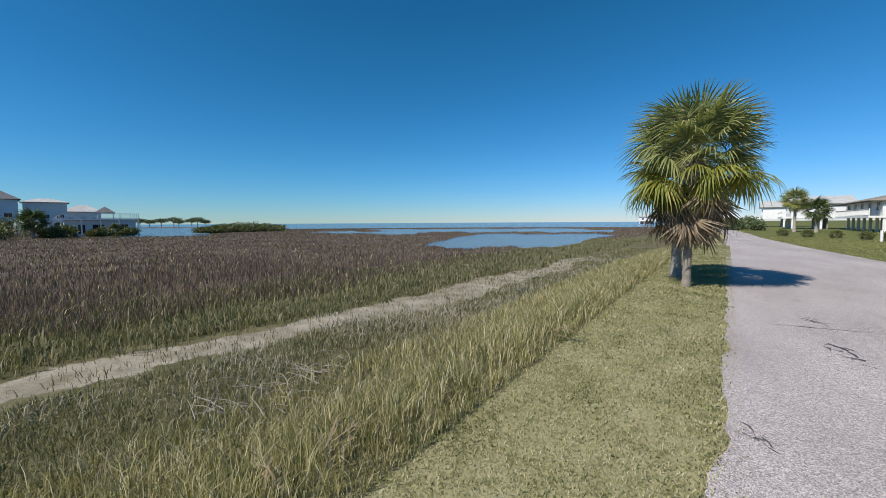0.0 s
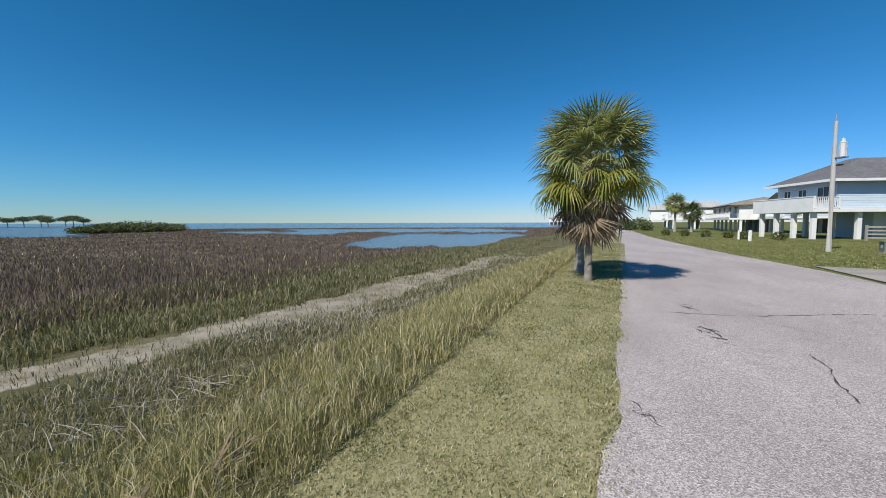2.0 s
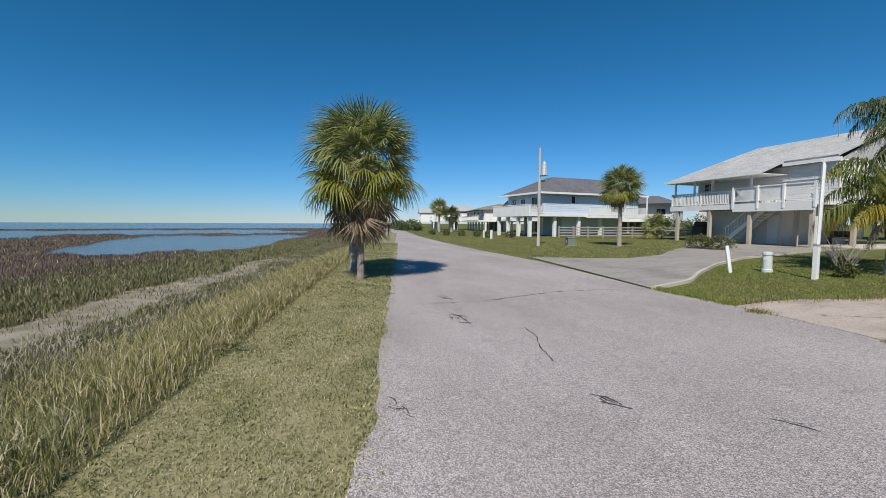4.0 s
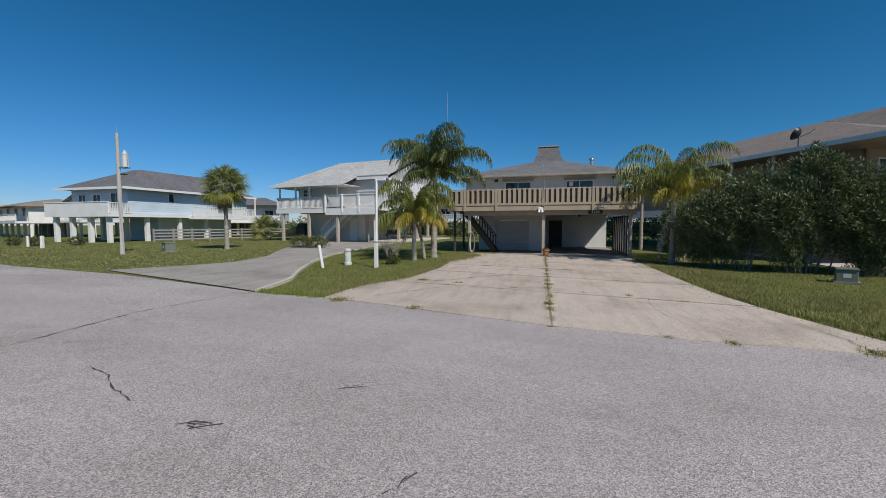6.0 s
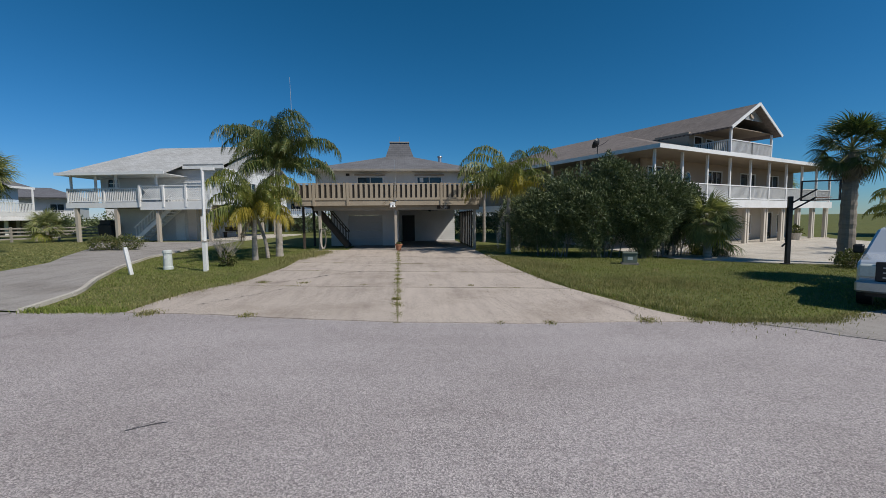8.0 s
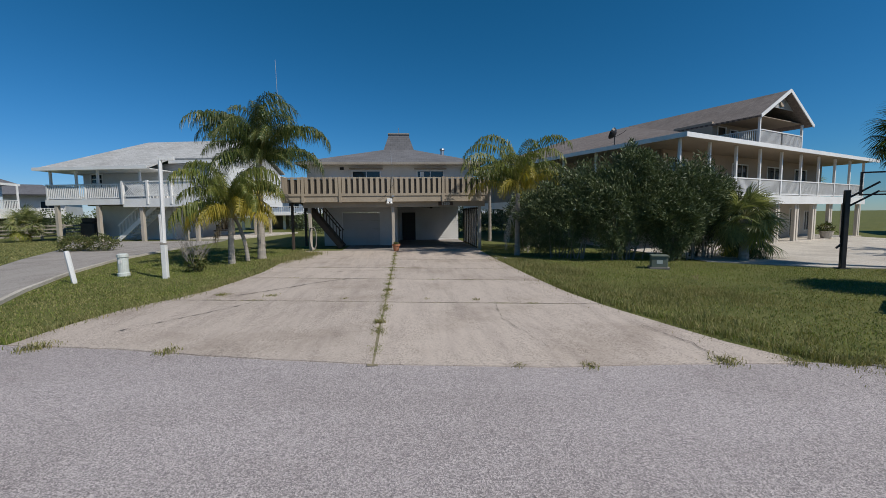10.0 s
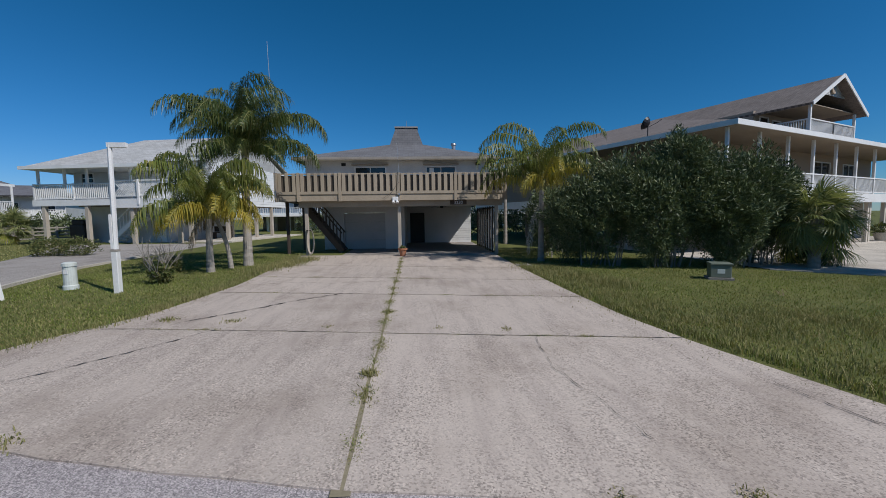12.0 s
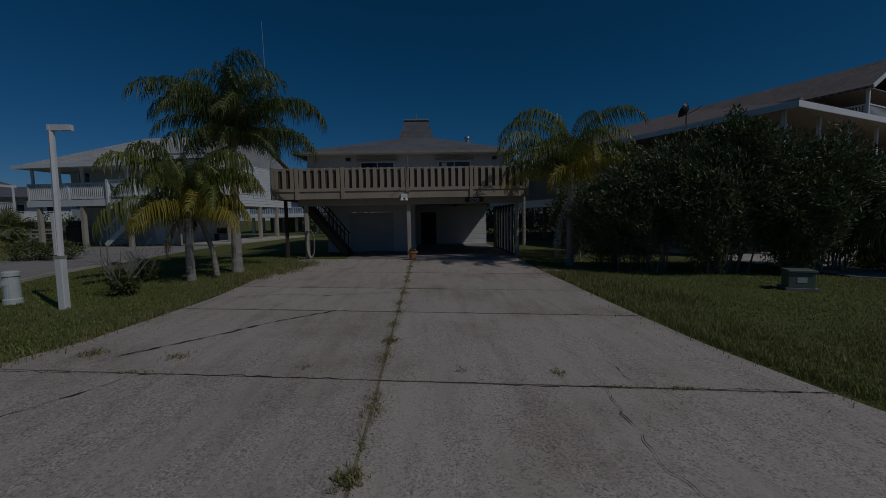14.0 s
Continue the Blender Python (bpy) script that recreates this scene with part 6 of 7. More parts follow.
def bush(name, x_, y_, label, lumps, leaf, aspect, n, seed, mat, stems=10, stem_h=1.2, z=None, category="shrub", under=0.0):
    """A shrub: stems from the ground and a crown of separate leaves; lumps: (dx, dy, dz, rx, ry, rz)."""
    t = thing(name, pose(x_, y_, float(lift(x_)) if z is None else z), label, category, name.replace("_", " ") + " plants")
    V, F = [], []
    k = 0
    for i, (dx, dy, dz, rx, ry, rz) in enumerate(lumps):
        v, f = leaf_cloud(n // len(lumps), (dx, dy, dz), (rx, ry, rz), leaf, aspect, seed + i)
        v[:, 2] = np.maximum(v[:, 2], 0.03)
        if under:
            pull = 1 - 0.55 * np.clip(1 - v[:, 2] / under, 0, 1)
            v[:, 0] = dx + (v[:, 0] - dx) * pull
            v[:, 1] = dy + (v[:, 1] - dy) * pull
        V.append(v)
        F.append(f + k)
        k += len(v)
    c = np_mesh("crown", np.vstack(V), np.vstack(F), mat)
    c.parent = t
    r = random.Random(seed)
    for i in range(stems):
        dx, dy, dz, rx, ry, rz = lumps[i % len(lumps)]
        bm = bmesh.new()
        a = Vector((dx * 0.6 + r.uniform(-0.3, 0.3) * rx, dy * 0.6 + r.uniform(-0.3, 0.3) * ry, -0.06))
        b = Vector((dx + r.uniform(-0.5, 0.5) * rx, dy + r.uniform(-0.5, 0.5) * ry, dz + rz * 0.3))
        m_ = a.lerp(b, 0.5) + Vector((r.uniform(-0.1, 0.1), r.uniform(-0.1, 0.1), 0.05))
        tube(bm, [a, m_, b], [0.03, 0.022, 0.01], 6)
        part("stem", bm, TWIG, t)
    return t


bush("oleander_bush", 8.4, -4.2, "dense dark oleander hedge shrub with narrow leaves", [(0, 0, 2.1, 1.7, 1.5, 2.0), (0.9, -0.4, 2.9, 1.5, 1.2, 1.6), (-0.9, 0.6, 1.7, 1.3, 1.3, 1.6)], 0.19, 0.11, 32400, 3, OLEANDER, 15, under=2.2)
bush("oleander_bush", 11.0, -4.9, "tall dark oleander hedge shrub with narrow leaves", [(0, 0, 2.4, 1.8, 1.5, 2.2), (0.3, -0.3, 4.0, 1.0, 1.0, 1.3), (-0.9, -0.5, 2.2, 1.4, 1.2, 2.0), (1.2, -0.5, 2.9, 1.3, 1.1, 1.7)], 0.19, 0.11, 43200, 13, OLEANDER, 18, under=2.2)
bush("oleander_bush", 13.4, -5.0, "broad dark oleander hedge shrub with narrow leaves", [(0, 0, 2.2, 1.7, 1.6, 2.1), (0.8, -0.4, 3.0, 1.4, 1.2, 1.6), (-0.4, -0.9, 1.8, 1.4, 1.0, 1.7)], 0.19, 0.11, 36450, 23, OLEANDER, 18, under=2.2)
bush("oleander_bush", 15.2, -4.4, "rounded oleander hedge shrub with narrow leaves", [(0, 0, 1.9, 1.5, 1.3, 1.8), (0.4, -0.5, 2.7, 1.1, 0.9, 1.3)], 0.19, 0.11, 22950, 33, OLEANDER, 14, under=2.2)
bush("oleander_bush", 7.4, -0.6, "oleander hedge shrub beside the carport", [(0, 0, 1.5, 1.0, 1.3, 1.4), (0.6, 1.5, 2.0, 1.0, 1.3, 1.6)], 0.18, 0.15, 10000, 43, OLEANDER, 12, under=2.2)
bush("oleander_bush", 8.8, 2.4, "tall oleander hedge shrub behind the palms", [(0, 0, 2.2, 1.4, 1.6, 2.0), (1.2, 0.4, 1.8, 1.4, 1.4, 1.8)], 0.18, 0.15, 10000, 53, OLEANDER, 12, under=2.2)
bush("flowering_shrub", -17.6, 1.6, "low straggling shrub with pale flowers by the drive", [(-0.7, 0, 0.45, 0.9, 0.7, 0.5), (0.6, 0.1, 0.45, 0.9, 0.7, 0.5)], 0.09, 0.3, 4500, 63, SHRUB, 8)
bush("hedge_shrub", 19.2, -10.8, "low clipped shrub with pale edged leaves at the palm's foot", [(0, 0, 0.3, 0.8, 0.6, 0.42), (0.9, 0.1, 0.3, 0.7, 0.6, 0.38)], 0.08, 0.35, 4000, 73, SHRUB, 6)
for i_, (x_, y_) in enumerate(((-49.3, -3.1), (-46.6, -2.2), (-44.0, -1.4), (-41.3, -1.4), (-39.2, 0.2), (-52.5, -3.8))):
    bush("border_shrub", x_, y_, "small rounded border shrub beside the lane", [(0, 0, 0.35, 0.55, 0.5, 0.4)], 0.12, 0.35, 700, 80 + i_, SHRUB, 3)
for i_, (x_, y_, s_) in enumerate(((-88, 4, 1.3), (-95, 9, 1.6), (-84, 6, 1.0), (-104, 8, 1.6))):
    bush("lane_shrub", x_, y_, "dark shrub beside the far end of the lane", [(0, 0, 0.7 * s_, 1.6 * s_, 1.2 * s_, 0.8 * s_)], 0.3, 0.4, 1500, 90 + i_, OLEANDER, 4)
for i_, (az_, d_, s_) in enumerate(((159.5, 96, 2.0), (155.5, 100, 1.8), (150.2, 106, 1.5), (147.0, 108, 1.2), (153.8, 125, 3.0), (157, 128, 3.0), (144.6, 112, 1.2))):
    bush("marsh_edge_shrub", *polar(az_, d_)[:2], "grey-green thicket on the far side of the marsh", [(0, 0, 0.6 * s_, 1.5 * s_, 1.2 * s_, 0.8 * s_), (1.2 * s_, 0.5, 0.5 * s_, 1.2 * s_, 1.0 * s_, 0.6 * s_)], 0.35, 0.4, 2000, 100 + i_, SHRUB, 5, z=-0.45)
for i_, (az_, d_, s_) in enumerate(((135.8, 128, 2.6), (134.0, 134, 3.4), (132.2, 136, 3.6), (130.6, 140, 3.0), (129.2, 146, 2.4), (136.6, 126, 1.6))):
    bush("island_thicket", *polar(az_, d_)[:2], "low tan-green thicket on the marsh island", [(0, 0, 0.35 * s_, 1.9 * s_, 1.2 * s_, 0.42 * s_), (1.4 * s_, 0.3, 0.25 * s_, 1.5 * s_, 1.0 * s_, 0.33 * s_)], 0.4, 0.35, 2600, 120 + i_, SHRUB, 4, z=-0.45)


def flat_tree(x_, y_, s_, seed):
    t = thing("tree", pose(x_, y_, -0.4), "wind-flattened dark tree on the far shore", "tree", "trees of the far shore")
    bm = bmesh.new()
    tube(bm, [(0, 0, -0.3), (0.2, 0, 1.6 * s_), (0.1, 0, 2.6 * s_)], [0.3, 0.22, 0.1], 7)
    part("trunk", bm, TRUNK, t)
    r = random.Random(seed)
    for k in range(4):
        a = k * 1.6
        bm = bmesh.new()
        tube(bm, [(0.1, 0, 1.5 * s_), (1.5 * s_ * math.cos(a), 1.5 * s_ * math.sin(a), 2.5 * s_)], [0.12, 0.04], 5)
        part("limb", bm, TRUNK, t)
    v, f = leaf_cloud(1800, (0, 0, 2.7 * s_), (2.6 * s_, 2.6 * s_, 0.75 * s_), 0.55, 0.4, seed, 0.2)
    c = np_mesh("crown", v, f, OLEANDER)
    c.parent = t


for i_, az_ in enumerate((142.7, 141.6, 140.4, 139.9, 138.6, 138.0, 137.2, 143.6)):
    flat_tree(*polar(az_, 395 + 8 * (i_ % 3))[:2], 1.6 + 0.35 * (i_ % 3), 200 + i_)


def bare_shrub(x_, y_, label, seed, h=1.5):
    t = thing("bare_shrub", pose(x_, y_, float(lift(x_)) - 0.02), label, "shrub")
    r = random.Random(seed)
    for i in range(16):
        a = r.uniform(0, math.tau)
        bm = bmesh.new()
        p = Vector((0.06 * math.cos(a), 0.06 * math.sin(a), 0))
        pts, d = [p], Vector((0.35 * math.cos(a), 0.35 * math.sin(a), 0.9))
        for k in range(4):
            p = p + d.normalized() * h * 0.27 * r.uniform(0.7, 1.2)
            d = d + Vector((r.uniform(-0.3, 0.3), r.uniform(-0.3, 0.3), r.uniform(-0.1, 0.2)))
            pts.append(p)
        tube(bm, pts, [0.013, 0.011, 0.009, 0.006, 0.003], 5)
        q = pts[2]
        for k in range(3):
            e = q + Vector((r.uniform(-0.3, 0.3), r.uniform(-0.3, 0.3), r.uniform(0.15, 0.4)))
            tube(bm, [q, e], [0.006, 0.002], 4)
        part("branch", bm, TWIG, t)
    v, f = leaf_cloud(700, (0.05, 0, 0.28), (0.3, 0.3, 0.28), 0.1, 0.3, seed)
    c = np_mesh("low_leaves", v, f, SHRUB)
    c.parent = t


bare_shrub(-7.15, -8.0, "leggy bare-branched shrub with green leaves at its foot", 4)
bare_shrub(-8.2, -5.6, "thin bare shrub beneath the queen palms", 9, 1.1)
pot = flower_pot(0.03, -0.1, 1.05, "terracotta flower pot with a wilted plant beside the post", None)
v, f = leaf_cloud(160, (0, 0, 0.4), (0.14, 0.14, 0.1), 0.09, 0.3, 5)
c = np_mesh("plant", v, f, SHRUB)
c.parent = pot
for i_, (x_, y_, s_) in enumerate(((-36, 30, 1.6), (-33, 34, 1.4), (-12, 33, 1.5), (-7, 24, 1.8), (-2, 30, 2.0), (10, 26, 2.4), (14, 30, 2.2), (48, 4, 2.0), (43, -2, 2.2), (43, -9, 2.0), (36, -8, 1.3), (-31, 30, 1.5), (-42, 30, 1.6), (5, 24, 2.0), (46, -14, 2.2))):
    bush("garden_thicket", x_, y_, "dense green thicket behind the houses", [(0, 0, 0.8 * s_, 1.7 * s_, 1.3 * s_, 0.9 * s_), (1.5 * s_, 0.4, 0.6 * s_, 1.4 * s_, 1.1 * s_, 0.8 * s_)], 0.24, 0.3, 3000, 400 + i_, OLEANDER, 4)
fan_palm(47.0, 20.0, "fan palm behind the beige house", 5.5, 2.1, 34, 10, 0.2, 61, FROND, 0.1)
fan_palm(12.0, 19.0, "fan palm rising behind the roofs", 5.2, 1.9, 30, 8, 0.18, 63, FROND, 0.1)

# ---- street things ----
def gz(x_):
    return float(lift(x_))


def white_stake(x_, y_, h, label, seed, w=0.1, lean=(0.0, 0.0), cap=False):
    t = thing("wooden_post", pose(x_, y_, gz(x_) - 0.03), label, "post")
    r = random.Random(seed)
    bm = bmesh.new()
    pts = [(lean[0] * k / 6, lean[1] * k / 6, h * k / 6) for k in range(7)]
    tube(bm, pts, [w * 0.6 * (1 + r.uniform(-0.06, 0.06)) for _ in pts], 6)
    part("shaft", bm, WHITE, t)
    if cap:
        part("lower_sleeve", bevelled(boxes((-w * 0.75, w * 0.75, -w * 0.75, w * 0.75, 0.0, 1.15)), 0.012), WHITE, t, "thicker white sleeve round the foot")
        part("clamp", boxes((-w * 0.82, w * 0.82, -w * 0.82, w * 0.82, 1.12, 1.18)), GREY_WOOD, t)
        part("splint", boxes((-w * 0.95 + lean[0] * 0.45, -w * 0.35 + lean[0] * 0.45, -0.06, 0.06, 1.2, 2.1)), WHITE, t, "board spliced to the shaft")
        part("top_arm", boxes((lean[0] - 0.05, lean[0] + 0.42, lean[1] - 0.05, lean[1] + 0.05, h - 0.12, h)), WHITE, t)


white_stake(-7.3, -9.5, 3.95, "tall crooked white-painted wooden post in the grass", 3, 0.1, (0.06, 0.0), True)
white_stake(-9.46, -10.3, 1.0, "short leaning white marker post beside the drive", 5, 0.11, (-0.16, 0.0))
white_stake(-37.4, -3.4, 0.95, "short white marker post on the lawn", 7, 0.24, (0.05, 0.0))
white_stake(-40.6, -2.4, 0.9, "short tan marker post on the lawn", 8, 0.16, (0.0, 0.0))


def pedestal():
    t = thing("utility_pedestal", pose(-9.0, -8.85, gz(-9.0) - 0.02) @ Matrix.Scale(1.12, 4), "grey-white plastic cable pedestal in the grass", "pedestal")
    bm = bmesh.new()
    tube(bm, [(0, 0, 0), (0, 0, 0.1), (0, 0, 0.12), (0, 0, 0.6)], [0.16, 0.16, 0.14, 0.135], 18)
    part("body", bm, PLASTIC, t)
    bm = bmesh.new()
    tube(bm, [(0, 0, 0.585), (0, 0, 0.66), (0, 0, 0.69)], [0.155, 0.15, 0.1], 18)
    part("lid", bm, PLASTIC, t, "rounded pale lid")
    part("label_plate", boxes((-0.05, 0.05, -0.142, -0.13, 0.4, 0.5)), WHITE, t)


pedestal()


def transformer_box(x_, y_, s_, label):
    t = thing("utility_box", pose(x_, y_, gz(x_) - 0.01, 0, 0, -25), label, "utility box")
    part("pad", boxes((-0.34 * s_, 0.34 * s_, -0.3 * s_, 0.3 * s_, 0, 0.07)), CONCRETE_DARK, t)
    part("body", bevelled(boxes((-0.28 * s_, 0.28 * s_, -0.24 * s_, 0.24 * s_, 0.07, 0.46 * s_)), 0.015), GREEN_BOX, t)
    part("lid", bevelled(boxes((-0.3 * s_, 0.3 * s_, -0.27 * s_, 0.26 * s_, 0.46 * s_, 0.52 * s_)), 0.012), GREEN_BOX, t)
    part("front_label", boxes((-0.1 * s_, 0.1 * s_, -0.245 * s_, -0.241 * s_, 0.2 * s_, 0.34 * s_)), PLASTIC, t, "faded pale sticker")


transformer_box(10.6, -8.3, 1.05, "small grey-green utility box on the lawn")
transformer_box(-23.95, -4.7, 1.25, "grey-brown utility box on the far lawn")


POLE_GREY = painted("bleached_pole", (0.46, 0.45, 0.43), (0.25, 0.23, 0.2), 0.35, 0.8, 1.5, 30, 0.3, (1, 1, 0.2))


def utility_pole():
    t = thing("utility_pole", pose(-24.6, -7.2, 0.15) @ Matrix.Scale(0.99, 4), "pale grey utility pole with a transformer bank", "utility pole")
    bm = bmesh.new()
    tube(bm, [(0, 0, -0.1), (0, 0, 3.5), (0.02, 0, 7.35)], [0.14, 0.12, 0.085], 12)
    part("pole", bm, POLE_GREY, t)
    bm = bmesh.new()
    tube(bm, [(0, 0, 7.3), (0, 0, 7.75)], 0.02, 6)
    part("spike", bm, METAL, t)
    bm = bmesh.new()
    tube(bm, [(0, 0, 0.2), (0, 0, 0.95)], 0.13, 14)
    tube(bm, [(0, 0, 0.95), (0, 0, 1.0), (0, 0, 1.06)], [0.14, 0.14, 0.05], 14)
    me = mesh_of(bm, "transformer", GREY_WHITE)
    bm = bmesh.new()
    tube(bm, [(0, 0, 1.05), (0, 0, 1.22)], [0.05, 0.03], 8)
    me2 = mesh_of(bm, "insulator", PLASTIC)
    for k, (dx, dy) in enumerate(((0.2, 0.22), (0.38, 0.12), (0.1, 0.42))):
        f = share("transformer", me, t, Matrix.Translation((dx, dy, 5.15)))
        share("insulator", me2, f, Matrix())
    part("bracket", boxes((-0.05, 0.42, -0.05, 0.42, 5.3, 5.36)), METAL, t)
    part("guard", boxes((0.02, 0.3, 0.02, 0.3, 4.9, 4.96)), BLACK, t)


utility_pole()


def post_fence():
    t = thing("fence", BLUE_AT, "grey post and rail fence beside the pale blue house", "fence")
    a, b = Vector((-34.8, 3.3, 0.28)), Vector((-28.6, 17.0, 0.27))
    n = 9
    me = mesh_of(boxes((-0.07, 0.07, -0.07, 0.07, -0.1, 1.3)), "post", GREY_WOOD)
    for k in range(n + 1):
        share("post", me, t, Matrix.Translation(a.lerp(b, k / n)))
    for z_ in (0.25, 0.55, 0.85, 1.15):
        for k in range(n):
            bm = bmesh.new()
            beam(bm, a.lerp(b, k / n) + Vector((0, 0, z_)), a.lerp(b, (k + 1) / n) + Vector((0, 0, z_)), 0.05, 0.12)
            part("rail", bm, GREY_WOOD, t)


post_fence()


def basketball_hoop():
    t = thing("basketball_hoop", pose(17.7, -9.2, -0.24, 0, 0, -18) @ Matrix.Scale(1.12, 4), "black basketball hoop with a clear backboard on a pole", "basketball hoop")
    part("pole", bevelled(boxes((-0.075, 0.075, -0.075, 0.075, -0.05, 2.75)), 0.015), BLACK, t)
    for z_ in (2.45, 2.75):
        bm = bmesh.new()
        beam(bm, (0, 0, z_ - 0.3), (0.75, -0.25, z_ + 0.25), 0.05, 0.06)
        part("arm", bm, BLACK, t)
    m = pose(0.85, -0.28, 2.55, 0, 0, -10)
    bm = bmesh.new()
    for r in ((-0.62, 0.62, 0, 0.05), (-0.62, 0.62, 0.75, 0.8), (-0.62, -0.57, 0.05, 0.75), (0.57, 0.62, 0.05, 0.75)):
        box(bm, r[0], r[1], -0.03, 0.03, r[2], r[3], m)
    fr = part("backboard_frame", bm, BLACK, t)
    bm = bmesh.new()
    box(bm, -0.57, 0.57, -0.006, 0.006, 0.05, 0.75, m)
    gl, nt, b = material("clear_acrylic", 0.05)
    b.inputs["Transmission Weight"].default_value = 1.0
    b.inputs["IOR"].default_value = 1.03
    pane = part("backboard", bm, gl, fr, "clear acrylic board")
    pane.visible_shadow = False
    bm = bmesh.new()
    pts = [m @ Vector((0.23 * math.cos(a), -0.28 + 0.23 * math.sin(a), 0.12)) for a in np.linspace(0, math.tau, 21)]
    tube(bm, pts, 0.012, 6, False)
    part("rim", bm, TERRACOTTA, t, "orange-red rim")
    bm = bmesh.new()
    beam(bm, (0, 0, 0.95), (-0.22, 0.0, 0.72), 0.05, 0.05)
    beam(bm, (-0.1, 0, 0.9), (-0.1, 0, 2.3), 0.03, 0.03)
    part("crank", bm, BLACK, t)
    part("foot", boxes((-0.16, 0.16, -0.16, 0.16, -0.05, 0.03)), BLACK, t)


basketball_hoop()


def car_paint():
    m, nt, b = material("silver_paint", 0.25, 0.35, 0.6)
    b.inputs["Base Color"].default_value = (0.62, 0.65, 0.68, 1)
    b.inputs["Coat Weight"].default_value = 0.6
    return m


def pickup():
    CAR = car_paint()
    t = thing("pickup_truck", pose(12.8, -17.25, -0.17, 0, 0, 33), "silver pickup truck with a black grille parked on the apron", "truck")
    # front of the truck towards -x
    bm = bmesh.new()
    side = [(-2.0, 0.55), (-2.05, 0.95), (-1.9, 1.13), (-0.75, 1.22), (-0.05, 1.82), (1.5, 1.85), (1.85, 1.25), (3.4, 1.22), (3.45, 0.6)]
    lo = [bm.verts.new((px, -0.96 if pz < 1.3 else -0.78, pz)) for px, pz in side]
    hi = [bm.verts.new((px, 0.96 if pz < 1.3 else 0.78, pz)) for px, pz in side]
    n = len(side)
    for i in range(n):
        bm.faces.new((lo[i], lo[(i + 1) % n], hi[(i + 1) % n], hi[i]))
    bm.faces.new(lo[::-1])
    bm.faces.new(hi)
    bmesh.ops.recalc_face_normals(bm, faces=bm.faces[:])
    bevelled(bm, 0.05)
    body = part("body", bm, CAR, t)
    part("windscreen", boxes((-0.6, -0.1, -0.7, 0.7, 0, 0.012)), GLASS, t).matrix_basis = pose(-0.08, 0, 1.18, 0, -40, 0) @ Matrix.Translation((0.33, 0, 0.085))
    grille = part("grille", bevelled(boxes((-2.11, -2.0, -0.66, 0.66, 0.68, 1.12)), 0.02), BLACK, t, "black grille with chrome bars")
    for k in range(3):
        part("grille_bar", boxes((-2.125, -2.1, -0.54, 0.54, 0.76 + k * 0.11, 0.785 + k * 0.11)), METAL, grille)
    part("grille_badge", boxes((-2.14, -2.12, -0.13, 0.13, 0.86, 0.94)), METAL, grille, "plain chrome badge bar")
    for sy in (-1, 1):
        hl = part("headlight", bevelled(boxes((-2.1, -1.9, sy * 0.78 - 0.15, sy * 0.78 + 0.15, 0.76, 1.05)), 0.03), PLASTIC, t, "clear headlight unit")
    bmp = part("bumper", bevelled(boxes((-2.2, -1.95, -0.97, 0.97, 0.42, 0.68)), 0.04), METAL, t, "chrome front bumper")
    part("number_plate", boxes((-2.215, -2.2, -0.16, 0.16, 0.48, 0.62)), WHITE, bmp)
    part("underside", boxes((-1.9, 3.3, -0.8, 0.8, 0.3, 0.58)), BLACK, t)
    for wx in (-1.2, 2.2):
        for sy in (-1, 1):
            bm = bmesh.new()
            tube(bm, [(wx, sy * 0.72, 0.38), (wx, sy * 0.98, 0.38)], 0.38, 22)
            wh = part("wheel", bm, BLACK, t, "black tyre")
            bm = bmesh.new()
            tube(bm, [(wx, sy * 0.97, 0.38), (wx, sy * 0.995, 0.38)], 0.23, 16)
            part("rim", bm, METAL, wh)
    for sy in (-1, 1):
        part("wing_mirror", bevelled(boxes((-0.55, -0.35, sy * 1.08 - 0.1, sy * 1.08 + 0.1, 1.2, 1.42)), 0.03), BLACK, t)


pickup()


def drain_cover():
    t = thing("valve_cover", pose(5.15, -4.2, gz(5.15)), "square concrete valve cover at the driveway's edge", "cover")
    part("slab", bevelled(boxes((-0.3, 0.3, -0.3, 0.3, -0.03, 0.04)), 0.01), CONCRETE_DARK, t)


drain_cover()


def outdoor_set():
    t = thing("picnic_bench", WHITE_AT @ pose(-11.3, 5.2, 0.22), "dark bench under the white stilt house", "bench")
    part("seat", boxes((-0.7, 0.7, -0.2, 0.2, 0.42, 0.47)), DARK_WOOD, t)
    part("backrest", boxes((-0.7, 0.7, 0.16, 0.21, 0.5, 0.9)), DARK_WOOD, t)
    for sx in (-0.6, 0.6):
        part("leg", boxes((sx - 0.04, sx + 0.04, -0.18, 0.2, -0.02, 0.42)), DARK_WOOD, t)
    p = thing("plant_pot", RH @ pose(17.4, 0.2, 0.03), "large pale plant pot by the porch", "pot")
    bm = bmesh.new()
    tube(bm, [(0, 0, 0), (0, 0, 0.45), (0, 0, 0.5)], [0.28, 0.4, 0.42], 16)
    part("pot", bm, CONCRETE_PALE, p)
    v, f = leaf_cloud(300, (0, 0, 0.7), (0.4, 0.4, 0.3), 0.2, 0.2, 8)
    np_mesh("plant", v, f, SHRUB).parent = p


outdoor_set()


